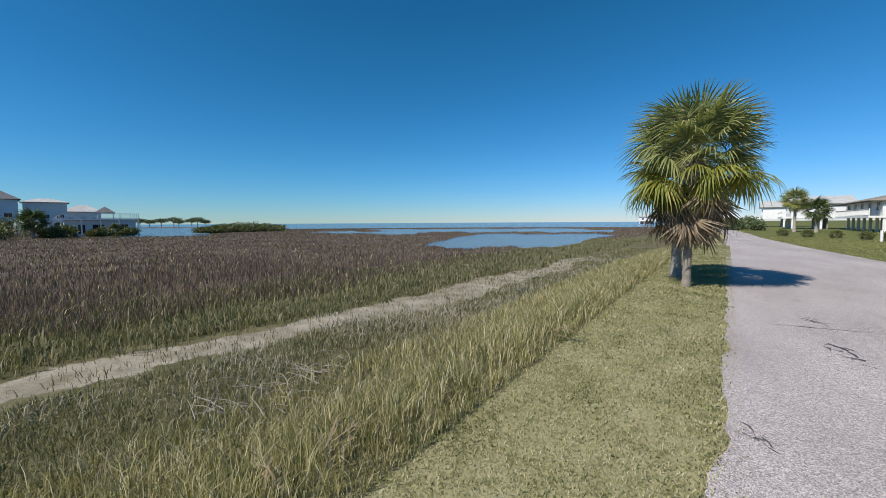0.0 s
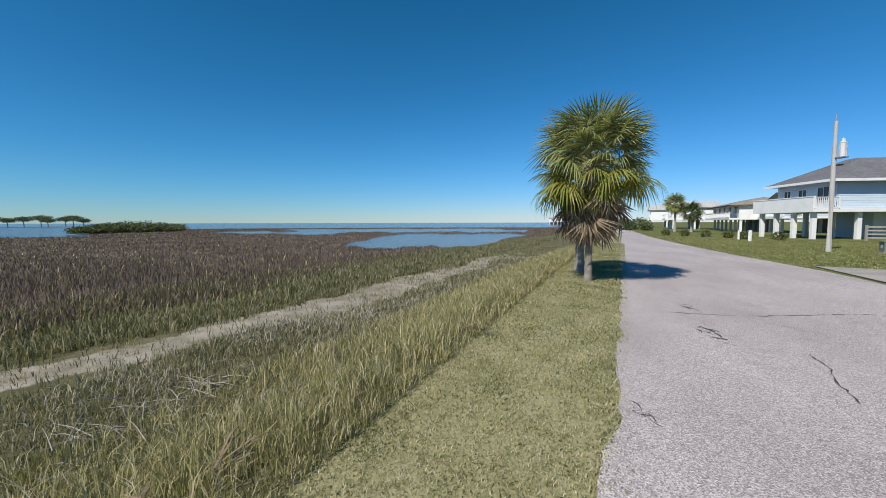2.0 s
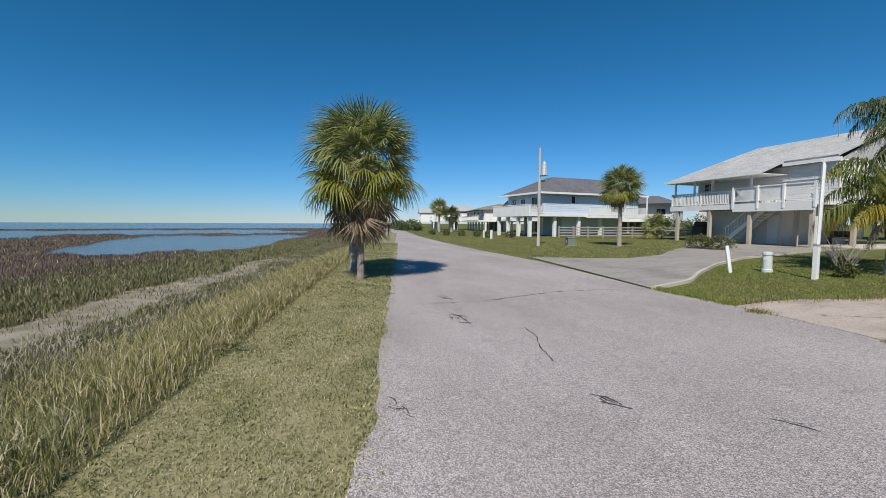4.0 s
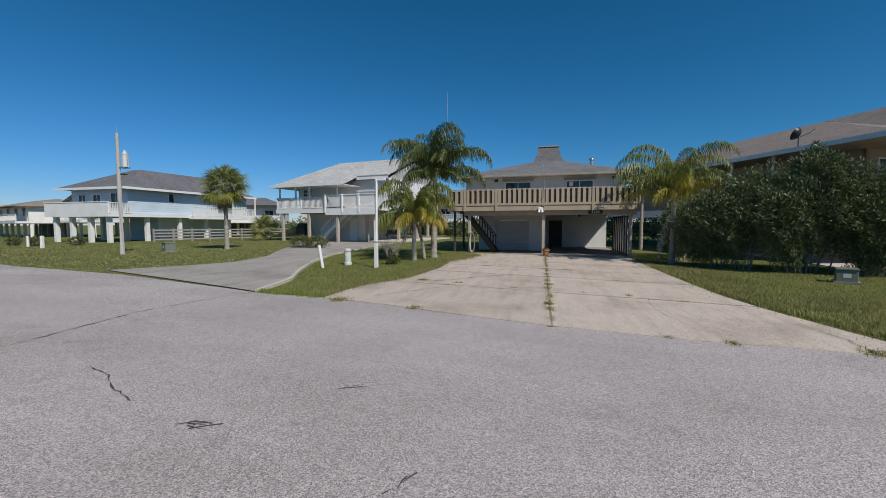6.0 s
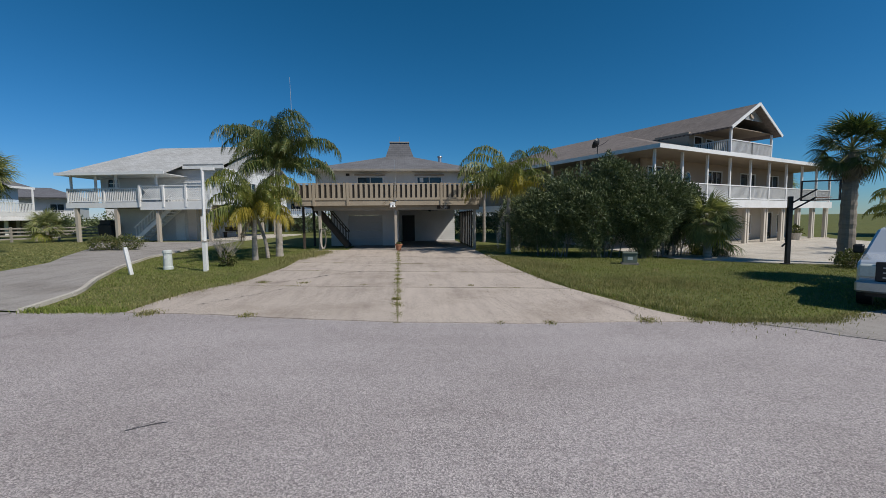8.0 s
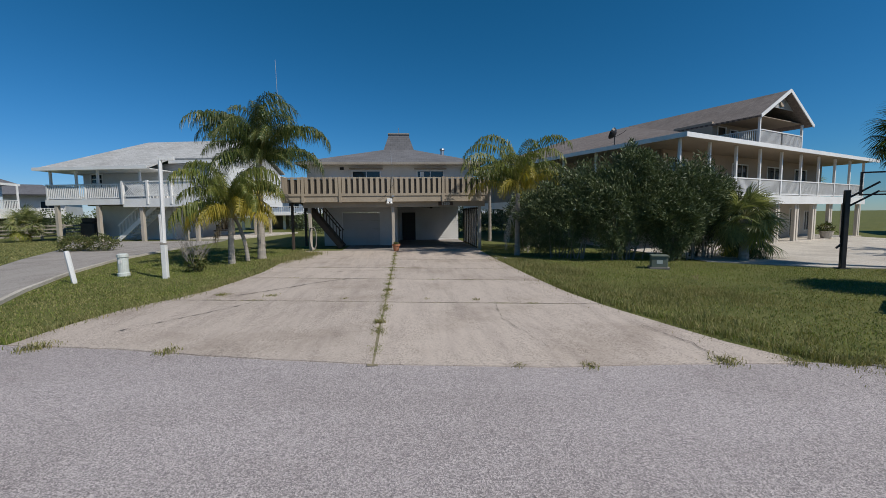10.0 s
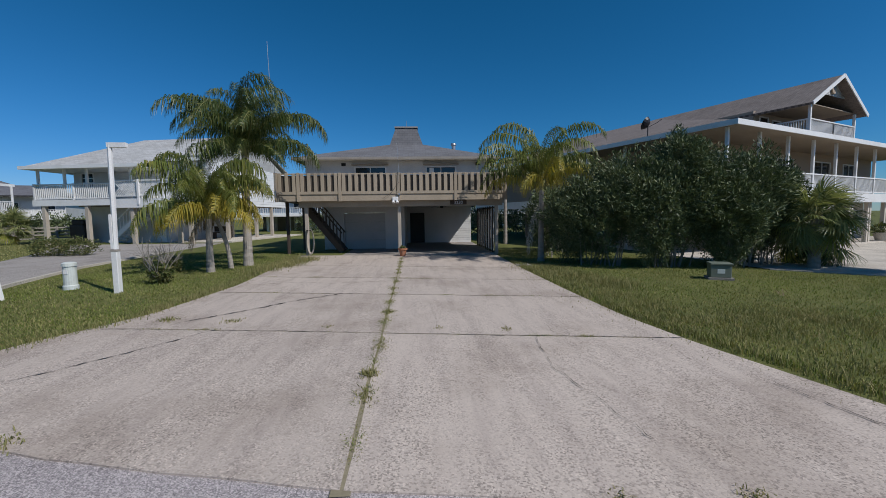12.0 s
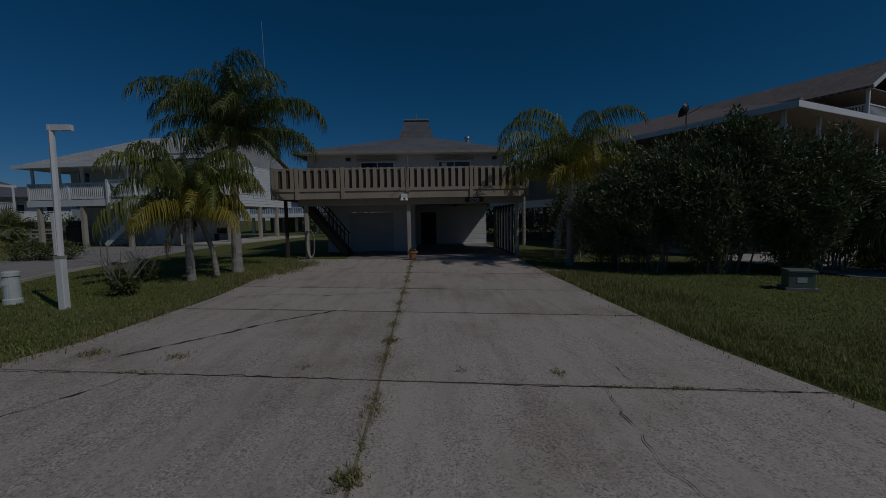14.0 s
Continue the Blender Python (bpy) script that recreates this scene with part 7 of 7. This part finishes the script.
def covered_grill():
    t = thing("covered_grill", WHITE_AT @ pose(-18.0, 0.75, 0.2), "tall black-covered barbecue grill beside the stilt house post", "grill")
    bm = boxes((-0.5, 0.5, -0.35, 0.35, 0.05, 1.25), (-0.42, 0.42, -0.28, 0.28, 1.2, 1.55))
    bevelled(bm, 0.08)
    part("cover", bm, BLACK, t)
    for sx in (-0.42, 0.42):
        part("wheel_foot", boxes((sx - 0.05, sx + 0.05, -0.3, 0.3, -0.02, 0.06)), BLACK, t)


covered_grill()

# ---- grasses ----
MOWN = foliage("mown_grass", (0.25, 0.25, 0.10), (0.47, 0.43, 0.25), (0.64, 0.58, 0.42), 0.7, 0.3)
LAWN = foliage("lawn_grass", (0.135, 0.195, 0.032), (0.265, 0.305, 0.065), (0.42, 0.40, 0.145), 0.65, 0.3)
VERGE_GREEN = foliage("olive_verge_grass", (0.10, 0.125, 0.035), (0.23, 0.235, 0.08), (0.34, 0.31, 0.16), 0.7, 0.25)
LAWN_DRY = foliage("seeding_grass", (0.24, 0.24, 0.085), (0.40, 0.34, 0.16), (0.15, 0.18, 0.05), 0.7, 0.3)
LAWN_FAR = foliage("thin_lawn_grass", (0.20, 0.225, 0.07), (0.36, 0.34, 0.14), (0.45, 0.41, 0.2), 0.7, 0.3)
TALL = foliage("tall_grass", (0.20, 0.20, 0.058), (0.49, 0.42, 0.22), (0.70, 0.61, 0.43), 0.7, 0.3)
GREY_GRASS = foliage("grey_dead_grass", (0.32, 0.29, 0.23), (0.46, 0.41, 0.32), (0.2, 0.19, 0.09), 0.8, 0.2)
SEDGE = foliage("green_sedge", (0.14, 0.145, 0.058), (0.27, 0.245, 0.13), (0.42, 0.36, 0.25), 0.7, 0.3)
REED = foliage("purple_brown_reed", (0.115, 0.082, 0.076), (0.18, 0.132, 0.113), (0.25, 0.20, 0.14), 0.8, 0.25)


def blades(name, P, height, width, mat, label, seed, bend=0.5, vary=0.45, z=None):
    """One mesh of bent blades standing at the points P."""
    g = np.random.default_rng(seed)
    n = len(P)
    zb = ground_z(P[:, 0], P[:, 1]) if z is None else z
    h = np.broadcast_to(height, n) * g.uniform(1 - vary, 1 + vary, n)
    w = np.broadcast_to(width, n) * g.uniform(0.7, 1.3, n)
    a = g.uniform(0, math.tau, n)
    b = g.uniform(0, math.tau, n)
    lean = bend * g.uniform(0.1, 1.0, n) * h
    base = np.stack([P[:, 0], P[:, 1], zb - 0.01], 1)
    sd = np.stack([np.cos(a) * w, np.sin(a) * w, np.zeros(n)], 1)
    dr = np.stack([np.cos(b), np.sin(b), np.zeros(n)], 1)
    mid = base + dr * lean[:, None] * 0.35 + np.stack([np.zeros(n), np.zeros(n), h * 0.6], 1)
    tip = base + dr * lean[:, None] + np.stack([np.zeros(n), np.zeros(n), h * (1 - 0.25 * bend)], 1)
    V = np.stack([base + sd, base - sd, mid - sd * 0.75, mid + sd * 0.75, tip], 1).reshape(-1, 3)
    i = (np.arange(n) * 5)[:, None]
    F = np.concatenate([i + np.array([0, 1, 2]), i + np.array([0, 2, 3]), i + np.array([3, 2, 4])])
    ob = np_mesh(name, V, F, mat)
    return tagged(ob, label, "grass", kind="stuff")


def scatter(n, u0, u1, s0, s1, keep, seed, power=1.0):
    """Points over a stretch along (u) and across (s) the lane; thinner with distance."""
    g = np.random.default_rng(seed)
    uu = u0 + (u1 - u0) * g.random(n) ** power
    ss = g.uniform(s0, s1, n)
    x_ = EYE0[0] - uu * ROAD_N[1] + (ss - EYE0 @ ROAD_N) * ROAD_N[0]
    y_ = EYE0[1] + uu * ROAD_N[0] + (ss - EYE0 @ ROAD_N) * ROAD_N[1]
    P = np.stack([x_, y_], 1)
    k = g.random(n) < keep(x_, y_, uu, ss)
    return P[k], uu[k], ss[k]


def patchy(x_, y_, scale, seed):
    return 0.5 + 0.5 * np.sin(x_ * scale + 1.7 * np.sin(y_ * scale * 0.8 + seed)) * np.sin(y_ * scale * 1.1 + 1.3 * np.sin(x_ * scale * 0.7 + seed * 2))


def far(P):
    return np.hypot(P[:, 0] - EYE0[0], P[:, 1] - EYE0[1])


# mown verge
P, uu, ss = scatter(230000, -3, 34, -27.55, -25.0, lambda x_, y_, u_, s_: 0.55 + 0.45 * patchy(x_, y_, 2.3, 1), 11, 1.9)
d = far(P)
blades("verge_grass", P, 0.036 + 0.0006 * d, 0.0028 + 0.00045 * d, MOWN, "short mown grass drying to straw on the verge", 12, 1.3)
P, uu, ss = scatter(110000, -3, 34, -27.5, -25.0, lambda x_, y_, u_, s_: patchy(x_, y_, 3.1, 5) ** 2 * (0.3 + 0.7 * patchy(x_, y_, 9.0, 2)), 13, 1.9)
d = far(P)
blades("verge_clover", P, 0.045 + 0.0006 * d, 0.0034 + 0.00055 * d, VERGE_GREEN, "greener tufts in the mown verge", 14, 1.2)
# tall grass on the slope
P, uu, ss = scatter(150000, -5, 36, -30.2, -27.25, lambda x_, y_, u_, s_: np.clip(1.25 - (-s_ - 27.2) / 3.4, 0.1, 1) * (0.35 + 0.65 * patchy(x_, y_, 1.9, 2)), 15, 1.6)
d = far(P)
blades("tall_grass", P, 0.31 * np.clip(0.45 + (-ss - 27.2) * 1.2, 0.35, 1.0), 0.0026 + 0.00045 * d, TALL, "tall green and straw grass on the slope", 16, 0.75)
P, uu, ss = scatter(270000, -6, 40, -36.0, -28.0, lambda x_, y_, u_, s_: (0.3 + 0.7 * patchy(x_, y_, 1.3, 3)) * np.where(np.abs(s_ - sand_centre(u_)) > 0.75 + 0.5 * patchy(x_ * 1.0, y_ * 1.0, 2.2, 3), 1.0, 0.22 * patchy(x_, y_, 4.0, 8)), 17, 1.9)
d = far(P)
blades("low_grass", P, 0.15, 0.0022 + 0.0005 * d, SEDGE, "olive grass above the sandy track", 18, 0.9)
P, uu, ss = scatter(80000, -5, 30, -32.6, -27.6, lambda x_, y_, u_, s_: patchy(x_, y_, 1.1, 7) ** 1.5 * (np.abs(s_ - sand_centre(u_)) > 0.5 + 0.7 * patchy(x_, y_, 1.9, 5)), 19, 1.4)
d = far(P)
blades("dead_grass", P, 0.2, 0.0028 + 0.0005 * d, GREY_GRASS, "grey dead grass among the tall grass", 20, 1.2)
# green fringe between track and marsh
P, uu, ss = scatter(70000, -8, 60, -40.0, -33.2, lambda x_, y_, u_, s_: (0.3 + 0.7 * patchy(x_, y_, 0.9, 4)) * (np.abs(s_ - sand_centre(u_)) > 0.4 + 0.9 * patchy(x_, y_, 1.7, 2)) * (s_ < sand_centre(u_)), 21, 1.5)
d = far(P)
blades("marsh_sedge", P, 0.25, 0.004 + 0.0008 * d, SEDGE, "green sedge fringing the marsh", 22, 0.6)
# brown marsh
g = np.random.default_rng(23)
n = 340000
az = g.uniform(72, 170, n)
r = 9 + (190 - 9) * g.random(n) ** 2.0
X, Y = EYE0[0] - np.sin(np.radians(az)) * r, EYE0[1] + np.cos(np.radians(az)) * r
S = X * ROAD_N[0] + Y * ROAD_N[1]
keep = (S < -36.4 - 1.8 * patchy(X, Y, 0.5, 6)) & (water_share(X, Y) < 0.25) & (g.random(n) < 0.45 + 0.55 * patchy(X, Y, 0.35, 8))
P = np.stack([X, Y], 1)[keep]
d = far(P)
blades("marsh_reeds", P, np.interp(d, [10, 24, 40, 190], [0.34, 0.28, 0.18, 0.25]), 0.002 + 0.00045 * d, REED, "purple-brown marsh reeds", 24, 0.5)
k = g.random(len(P)) < 0.06
blades("marsh_straw", P[k] + 0.1, np.interp(d[k], [10, 24, 40, 190], [0.34, 0.28, 0.18, 0.25]), 0.003 + 0.0008 * d[k], TALL, "pale straw and green tufts among the marsh reeds", 25, 0.6)
# ragged edge of the asphalt
g = np.random.default_rng(31)
line = np.array(resample([p for p in ROAD_EDGE_MARSH if -40 < p[0] < 5], 0.012))
line = line[g.random(len(line)) < np.clip(6 / (2 + np.hypot(line[:, 0], line[:, 1] + 26.5)), 0.1, 1)]
P = line + g.normal(0, 0.05, line.shape) + np.array((-0.03, -0.06))
blades("edge_grass", P, 0.05, 0.004 + 0.0006 * far(P), MOWN, "dry grass creeping over the asphalt's edge", 32, 1.4, z=lift(P[:, 0]) + 0.0)


def lawn_points(n, poly, seed, power=None):
    g = np.random.default_rng(seed)
    q = np.array(poly)
    lo, hi = q.min(0), q.max(0)
    P = g.uniform(lo, hi, (n, 2))
    inside = np.zeros(n, bool)
    j = len(q) - 1
    for i in range(len(q)):
        c = ((q[i, 1] > P[:, 1]) != (q[j, 1] > P[:, 1])) & (P[:, 0] < (q[j, 0] - q[i, 0]) * (P[:, 1] - q[i, 1]) / (q[j, 1] - q[i, 1] + 1e-9) + q[i, 0])
        inside ^= c
        j = i
    return P[inside]


RIGHT_LAWN = [(4.6, -0.5), (4.62, -3.6), (4.8, -9.2), (4.9, -12.3), (5.1, -14.0), (5.42, -15.3), (5.75, -16.8), (6.5, -18.35), (7.2, -18.5), (8.5, -18.75), (10.2, -18.1), (13, -17.5), (19, -17.5), (24, -14), (21, -10.4), (17.0, -8.8), (14.2, -6.6), (13, -1), (9, 4), (5.3, 4)]
LEFT_STRIP = [(-5.2, 0.3), (-5.0, -3.6), (-4.67, -8.4), (-4.65, -9.3), (-4.9, -12.7), (-5.7, -15.0), (-5.8, -16.5), (-7.85, -16.25), (-8.35, -14.0), (-9.5, -11.7), (-11.0, -8.2), (-12.3, -4.0), (-13.2, 3.0), (-5.8, 4.0), (-5.5, 0.0)]
FAR_LAWN = [(-15.8, -14.3), (-22, -13.4), (-32, -11.4), (-48, -7.4), (-52, -4), (-40, 1.0), (-36.5, 1.0), (-34, 6), (-28, 17), (-25, 10), (-20.4, 3), (-17.4, -3.0), (-15.7, -6.0), (-14.9, -9.4), (-15.5, -11.2)]
for poly, n, sd, h0, wd, nm in ((RIGHT_LAWN, 150000, 41, 0.05, 0.0075, "lawn_grass"), (LEFT_STRIP, 110000, 43, 0.055, 0.007, "lawn_grass"), (FAR_LAWN, 70000, 45, 0.06, 0.02, "lawn_grass")):
    P = lawn_points(n, poly, sd)
    keep = np.random.default_rng(sd).random(len(P)) < 0.25 + 0.75 * patchy(P[:, 0], P[:, 1], 0.9, sd) ** 1.5
    blades(nm, P[keep], h0, wd, LAWN_FAR if poly is FAR_LAWN else LAWN, "green lawn grass", sd + 1, 1.1, z=lift(P[keep][:, 0]) - 0.015)
    dry = np.random.default_rng(sd + 5).random(len(P)) < 0.15 + 0.75 * patchy(P[:, 0], P[:, 1], 0.7, sd + 2)
    if poly is FAR_LAWN:
        dry = np.random.default_rng(sd + 5).random(len(P)) < 0.55
    blades("dry_lawn_grass", P[dry] + 0.02, h0 * 1.1, wd, LAWN_DRY, "straw-coloured grass in the lawn", sd + 2, 1.1, z=lift(P[dry][:, 0]) - 0.015)


def fringe(line, n, spread, h, seed, mat, name, label, width=0.006):
    """Longer grass along an edge."""
    g = np.random.default_rng(seed)
    q = np.array(even(line, 400))
    P = q[g.integers(0, 400, n)] + g.normal(0, spread, (n, 2))
    k = g.random(n) < 0.25 + 0.75 * patchy(P[:, 0], P[:, 1], 2.6, seed)
    P = P[k]
    blades(name, P, h, width, mat, label, seed + 1, 0.8, z=lift(P[:, 0]) - 0.01)


off = [(p[0] + 0.28, p[1]) for p in DRIVE_RIGHT]
fringe(off, 9000, 0.13, 0.13, 51, LAWN_DRY, "edge_grass", "unmown straw grass along the driveway's edge", 0.006)
fringe(off, 5000, 0.1, 0.09, 53, LAWN, "edge_grass", "unmown green grass along the driveway's edge", 0.006)
fringe([(p[0] + 1.0, p[1]) for p in DRIVE_RIGHT[1:]], 26000, 0.55, 0.085, 58, LAWN_DRY, "seeding_grass", "wide band of seeding straw grass beside the driveway", 0.005)
fringe([(7.0, -14.0), (8.5, -13.0), (9.5, -14.5)], 12000, 0.7, 0.08, 60, LAWN_DRY, "seeding_grass", "straw patch of seeding grass in the lawn", 0.005)
off = [(p[0] - 0.22, p[1]) for p in DRIVE_LEFT]
fringe(off, 7000, 0.14, 0.13, 55, LAWN_DRY, "edge_grass", "unmown straw grass along the driveway's edge", 0.006)
fringe([(-5.9, -16.45), (-6.8, -16.35), (-7.9, -16.25)], 4000, 0.12, 0.11, 57, LAWN, "edge_grass", "green weeds where the lawn meets the lane", 0.006)
fringe([(6.5, -18.3), (7.4, -18.45), (8.6, -18.65), (10, -18.1)], 4000, 0.12, 0.1, 59, LAWN_DRY, "edge_grass", "straw weeds where the lawn meets the apron", 0.006)
fringe([(-4.4, -1.0), (-4.6, -4.0), (-5.2, -6.0)], 5000, 0.35, 0.2, 61, LAWN_DRY, "tall_weeds", "tall straw grass at the edge of the lawn", 0.006)
fringe([(5.3, -5.0), (6.3, -8.0), (6.8, -9.5)], 5000, 0.35, 0.18, 63, LAWN_DRY, "tall_weeds", "tall seeding grass by the hedge", 0.006)
# weeds in the joints
fringe([(0.0, -0.6), (0.0, -9.0), (0.0, -17.6)], 34000, 0.055, 0.04, 65, LAWN_DRY, "joint_weeds", "straw weeds in the middle joint of the driveway", 0.006)
fringe([(0.0, -0.6), (0.0, -9.0), (0.0, -15.0)], 5000, 0.06, 0.04, 67, LAWN, "joint_weeds", "green weeds in the middle joint of the driveway", 0.006)
for i_, yc in enumerate(JOINTS[1:-1]):
    fringe([(-4.3, joint_y(yc, -4.3)), (4.7, joint_y(yc, 4.7))], 4200, 0.03, 0.04, 71 + i_, LAWN_DRY, "joint_weeds", "small straw weeds in a cross joint of the driveway", 0.006)


for i_, yc in enumerate(JOINTS[2:-1]):
    g = np.random.default_rng(560 + i_)
    for k_, x_ in enumerate(g.uniform(-4.2, 4.4, 9)):
        P = np.array((x_, joint_y(yc, x_))) + g.normal(0, 1, (int(g.integers(30, 120)), 2)) * np.array((0.12, 0.035))
        blades("joint_weeds", P, g.uniform(0.03, 0.07), 0.005, LAWN_DRY if k_ % 3 else LAWN, "straw weeds rooted in a cross joint of the driveway", 600 + 20 * i_ + k_, 1.4, z=lift(P[:, 0]))
for i_ in range(26):
    y_ = -17.2 + 0.62 * i_ + 0.3 * math.sin(i_ * 2.3)
    g = np.random.default_rng(500 + i_)
    P = np.array((0.03 * math.sin(i_ * 1.9), y_)) + g.normal(0, 1, (90 + 12 * (i_ % 5), 2)) * np.array((0.06, 0.12))
    blades("joint_weeds", P, 0.05 + 0.012 * (i_ % 3), 0.005, LAWN_DRY if i_ % 3 else LAWN, "patch of weeds in the middle joint of the driveway", 530 + i_, 1.5, z=lift(P[:, 0]) + 0.0)


def tuft(x_, y_, n, r_, h, seed, mat=LAWN_DRY):
    g = np.random.default_rng(seed)
    P = np.array((x_, y_)) + g.normal(0, r_, (n, 2))
    blades("weed_tuft", P, h, 0.006, mat, "tuft of weeds growing from a joint", seed, 1.2, z=lift(P[:, 0]))


for i_, (x_, y_, n, r_, h) in enumerate(((-0.02, -15.7, 170, 0.06, 0.1), (5.0, -18.2, 200, 0.1, 0.09), (3.0, -18.2, 120, 0.07, 0.06), (-3.1, -17.1, 160, 0.08, 0.08), (-5.2, -16.75, 220, 0.12, 0.1),
                                         (2.2, -13.75, 90, 0.06, 0.06), (1.0, -13.6, 80, 0.05, 0.05), (-2.9, -12.9, 120, 0.08, 0.07), (-4.2, -12.7, 160, 0.09, 0.08), (-1.0, -13.4, 80, 0.05, 0.05), (0.02, -12.3, 140, 0.06, 0.07), (2.0, -18.1, 60, 0.05, 0.05), (6.0, -18.3, 160, 0.09, 0.08))):
    tuft(x_, y_, n, r_, h, 300 + i_)


# ---- driftwood, dry fronds and litter in the grass ----
def dry_leaf(x_, y_, seed, ln, label, n=5, z=0.1):
    t = thing("fallen_frond", pose(x_, y_, float(ground_z(x_, y_)) + z), label, "debris")
    r = random.Random(seed)
    for k in range(n):
        bm = bmesh.new()
        a = r.uniform(0, 0.9) + seed
        d = Vector((math.cos(a), math.sin(a), 0))
        s_ = Vector((-d.y, d.x, 0))
        p0 = Vector((r.uniform(-0.1, 0.1), r.uniform(-0.1, 0.1), 0.02 * k))
        strip(bm, [p0, p0 + d * ln * 0.5 + Vector((0, 0, 0.05)), p0 + d * ln - Vector((0, 0, 0.03))], (0.006, 0.011, 0.002), s_, 0.3)
        part("leaf_blade", bm, FROND_DEAD, t)


dry_leaf(-2.75, -28.3, 2.6, 0.7, "dry straw-coloured palm leaf lying in the grass", 6)
dry_leaf(-2.55, -28.75, 0.4, 0.45, "pale dry palm leaf lying in the grass", 3, 0.2)
dry_leaf(-6.5, -26.75, 1.2, 0.5, "red-brown dry frond at the edge of the tall grass", 7, 0.08)


def brush_pile(x_, y_, seed, n, size):
    t = thing("brush_pile", pose(x_, y_, float(ground_z(x_, y_)) + 0.03), "pile of grey dead twigs in the grass", "debris")
    r = random.Random(seed)
    for k in range(n):
        bm = bmesh.new()
        a = r.uniform(0, math.tau)
        p = Vector((r.gauss(0, size), r.gauss(0, size * 0.6), r.uniform(0, 0.18)))
        d = Vector((math.cos(a), math.sin(a), r.uniform(-0.1, 0.25))) * r.uniform(0.2, 0.7)
        tube(bm, [p, p + d * 0.5 + Vector((0, 0, 0.03)), p + d], [0.008, 0.006, 0.002], 4)
        part("twig", bm, TWIG, t)


brush_pile(-4.3, -30.3, 3, 60, 0.5)
brush_pile(-5.4, -30.2, 4, 24, 0.4)
dry_leaf(9.9, -11.3, 0.3, 0.35, "pale dry frond litter on the lawn", 6, 0.04)
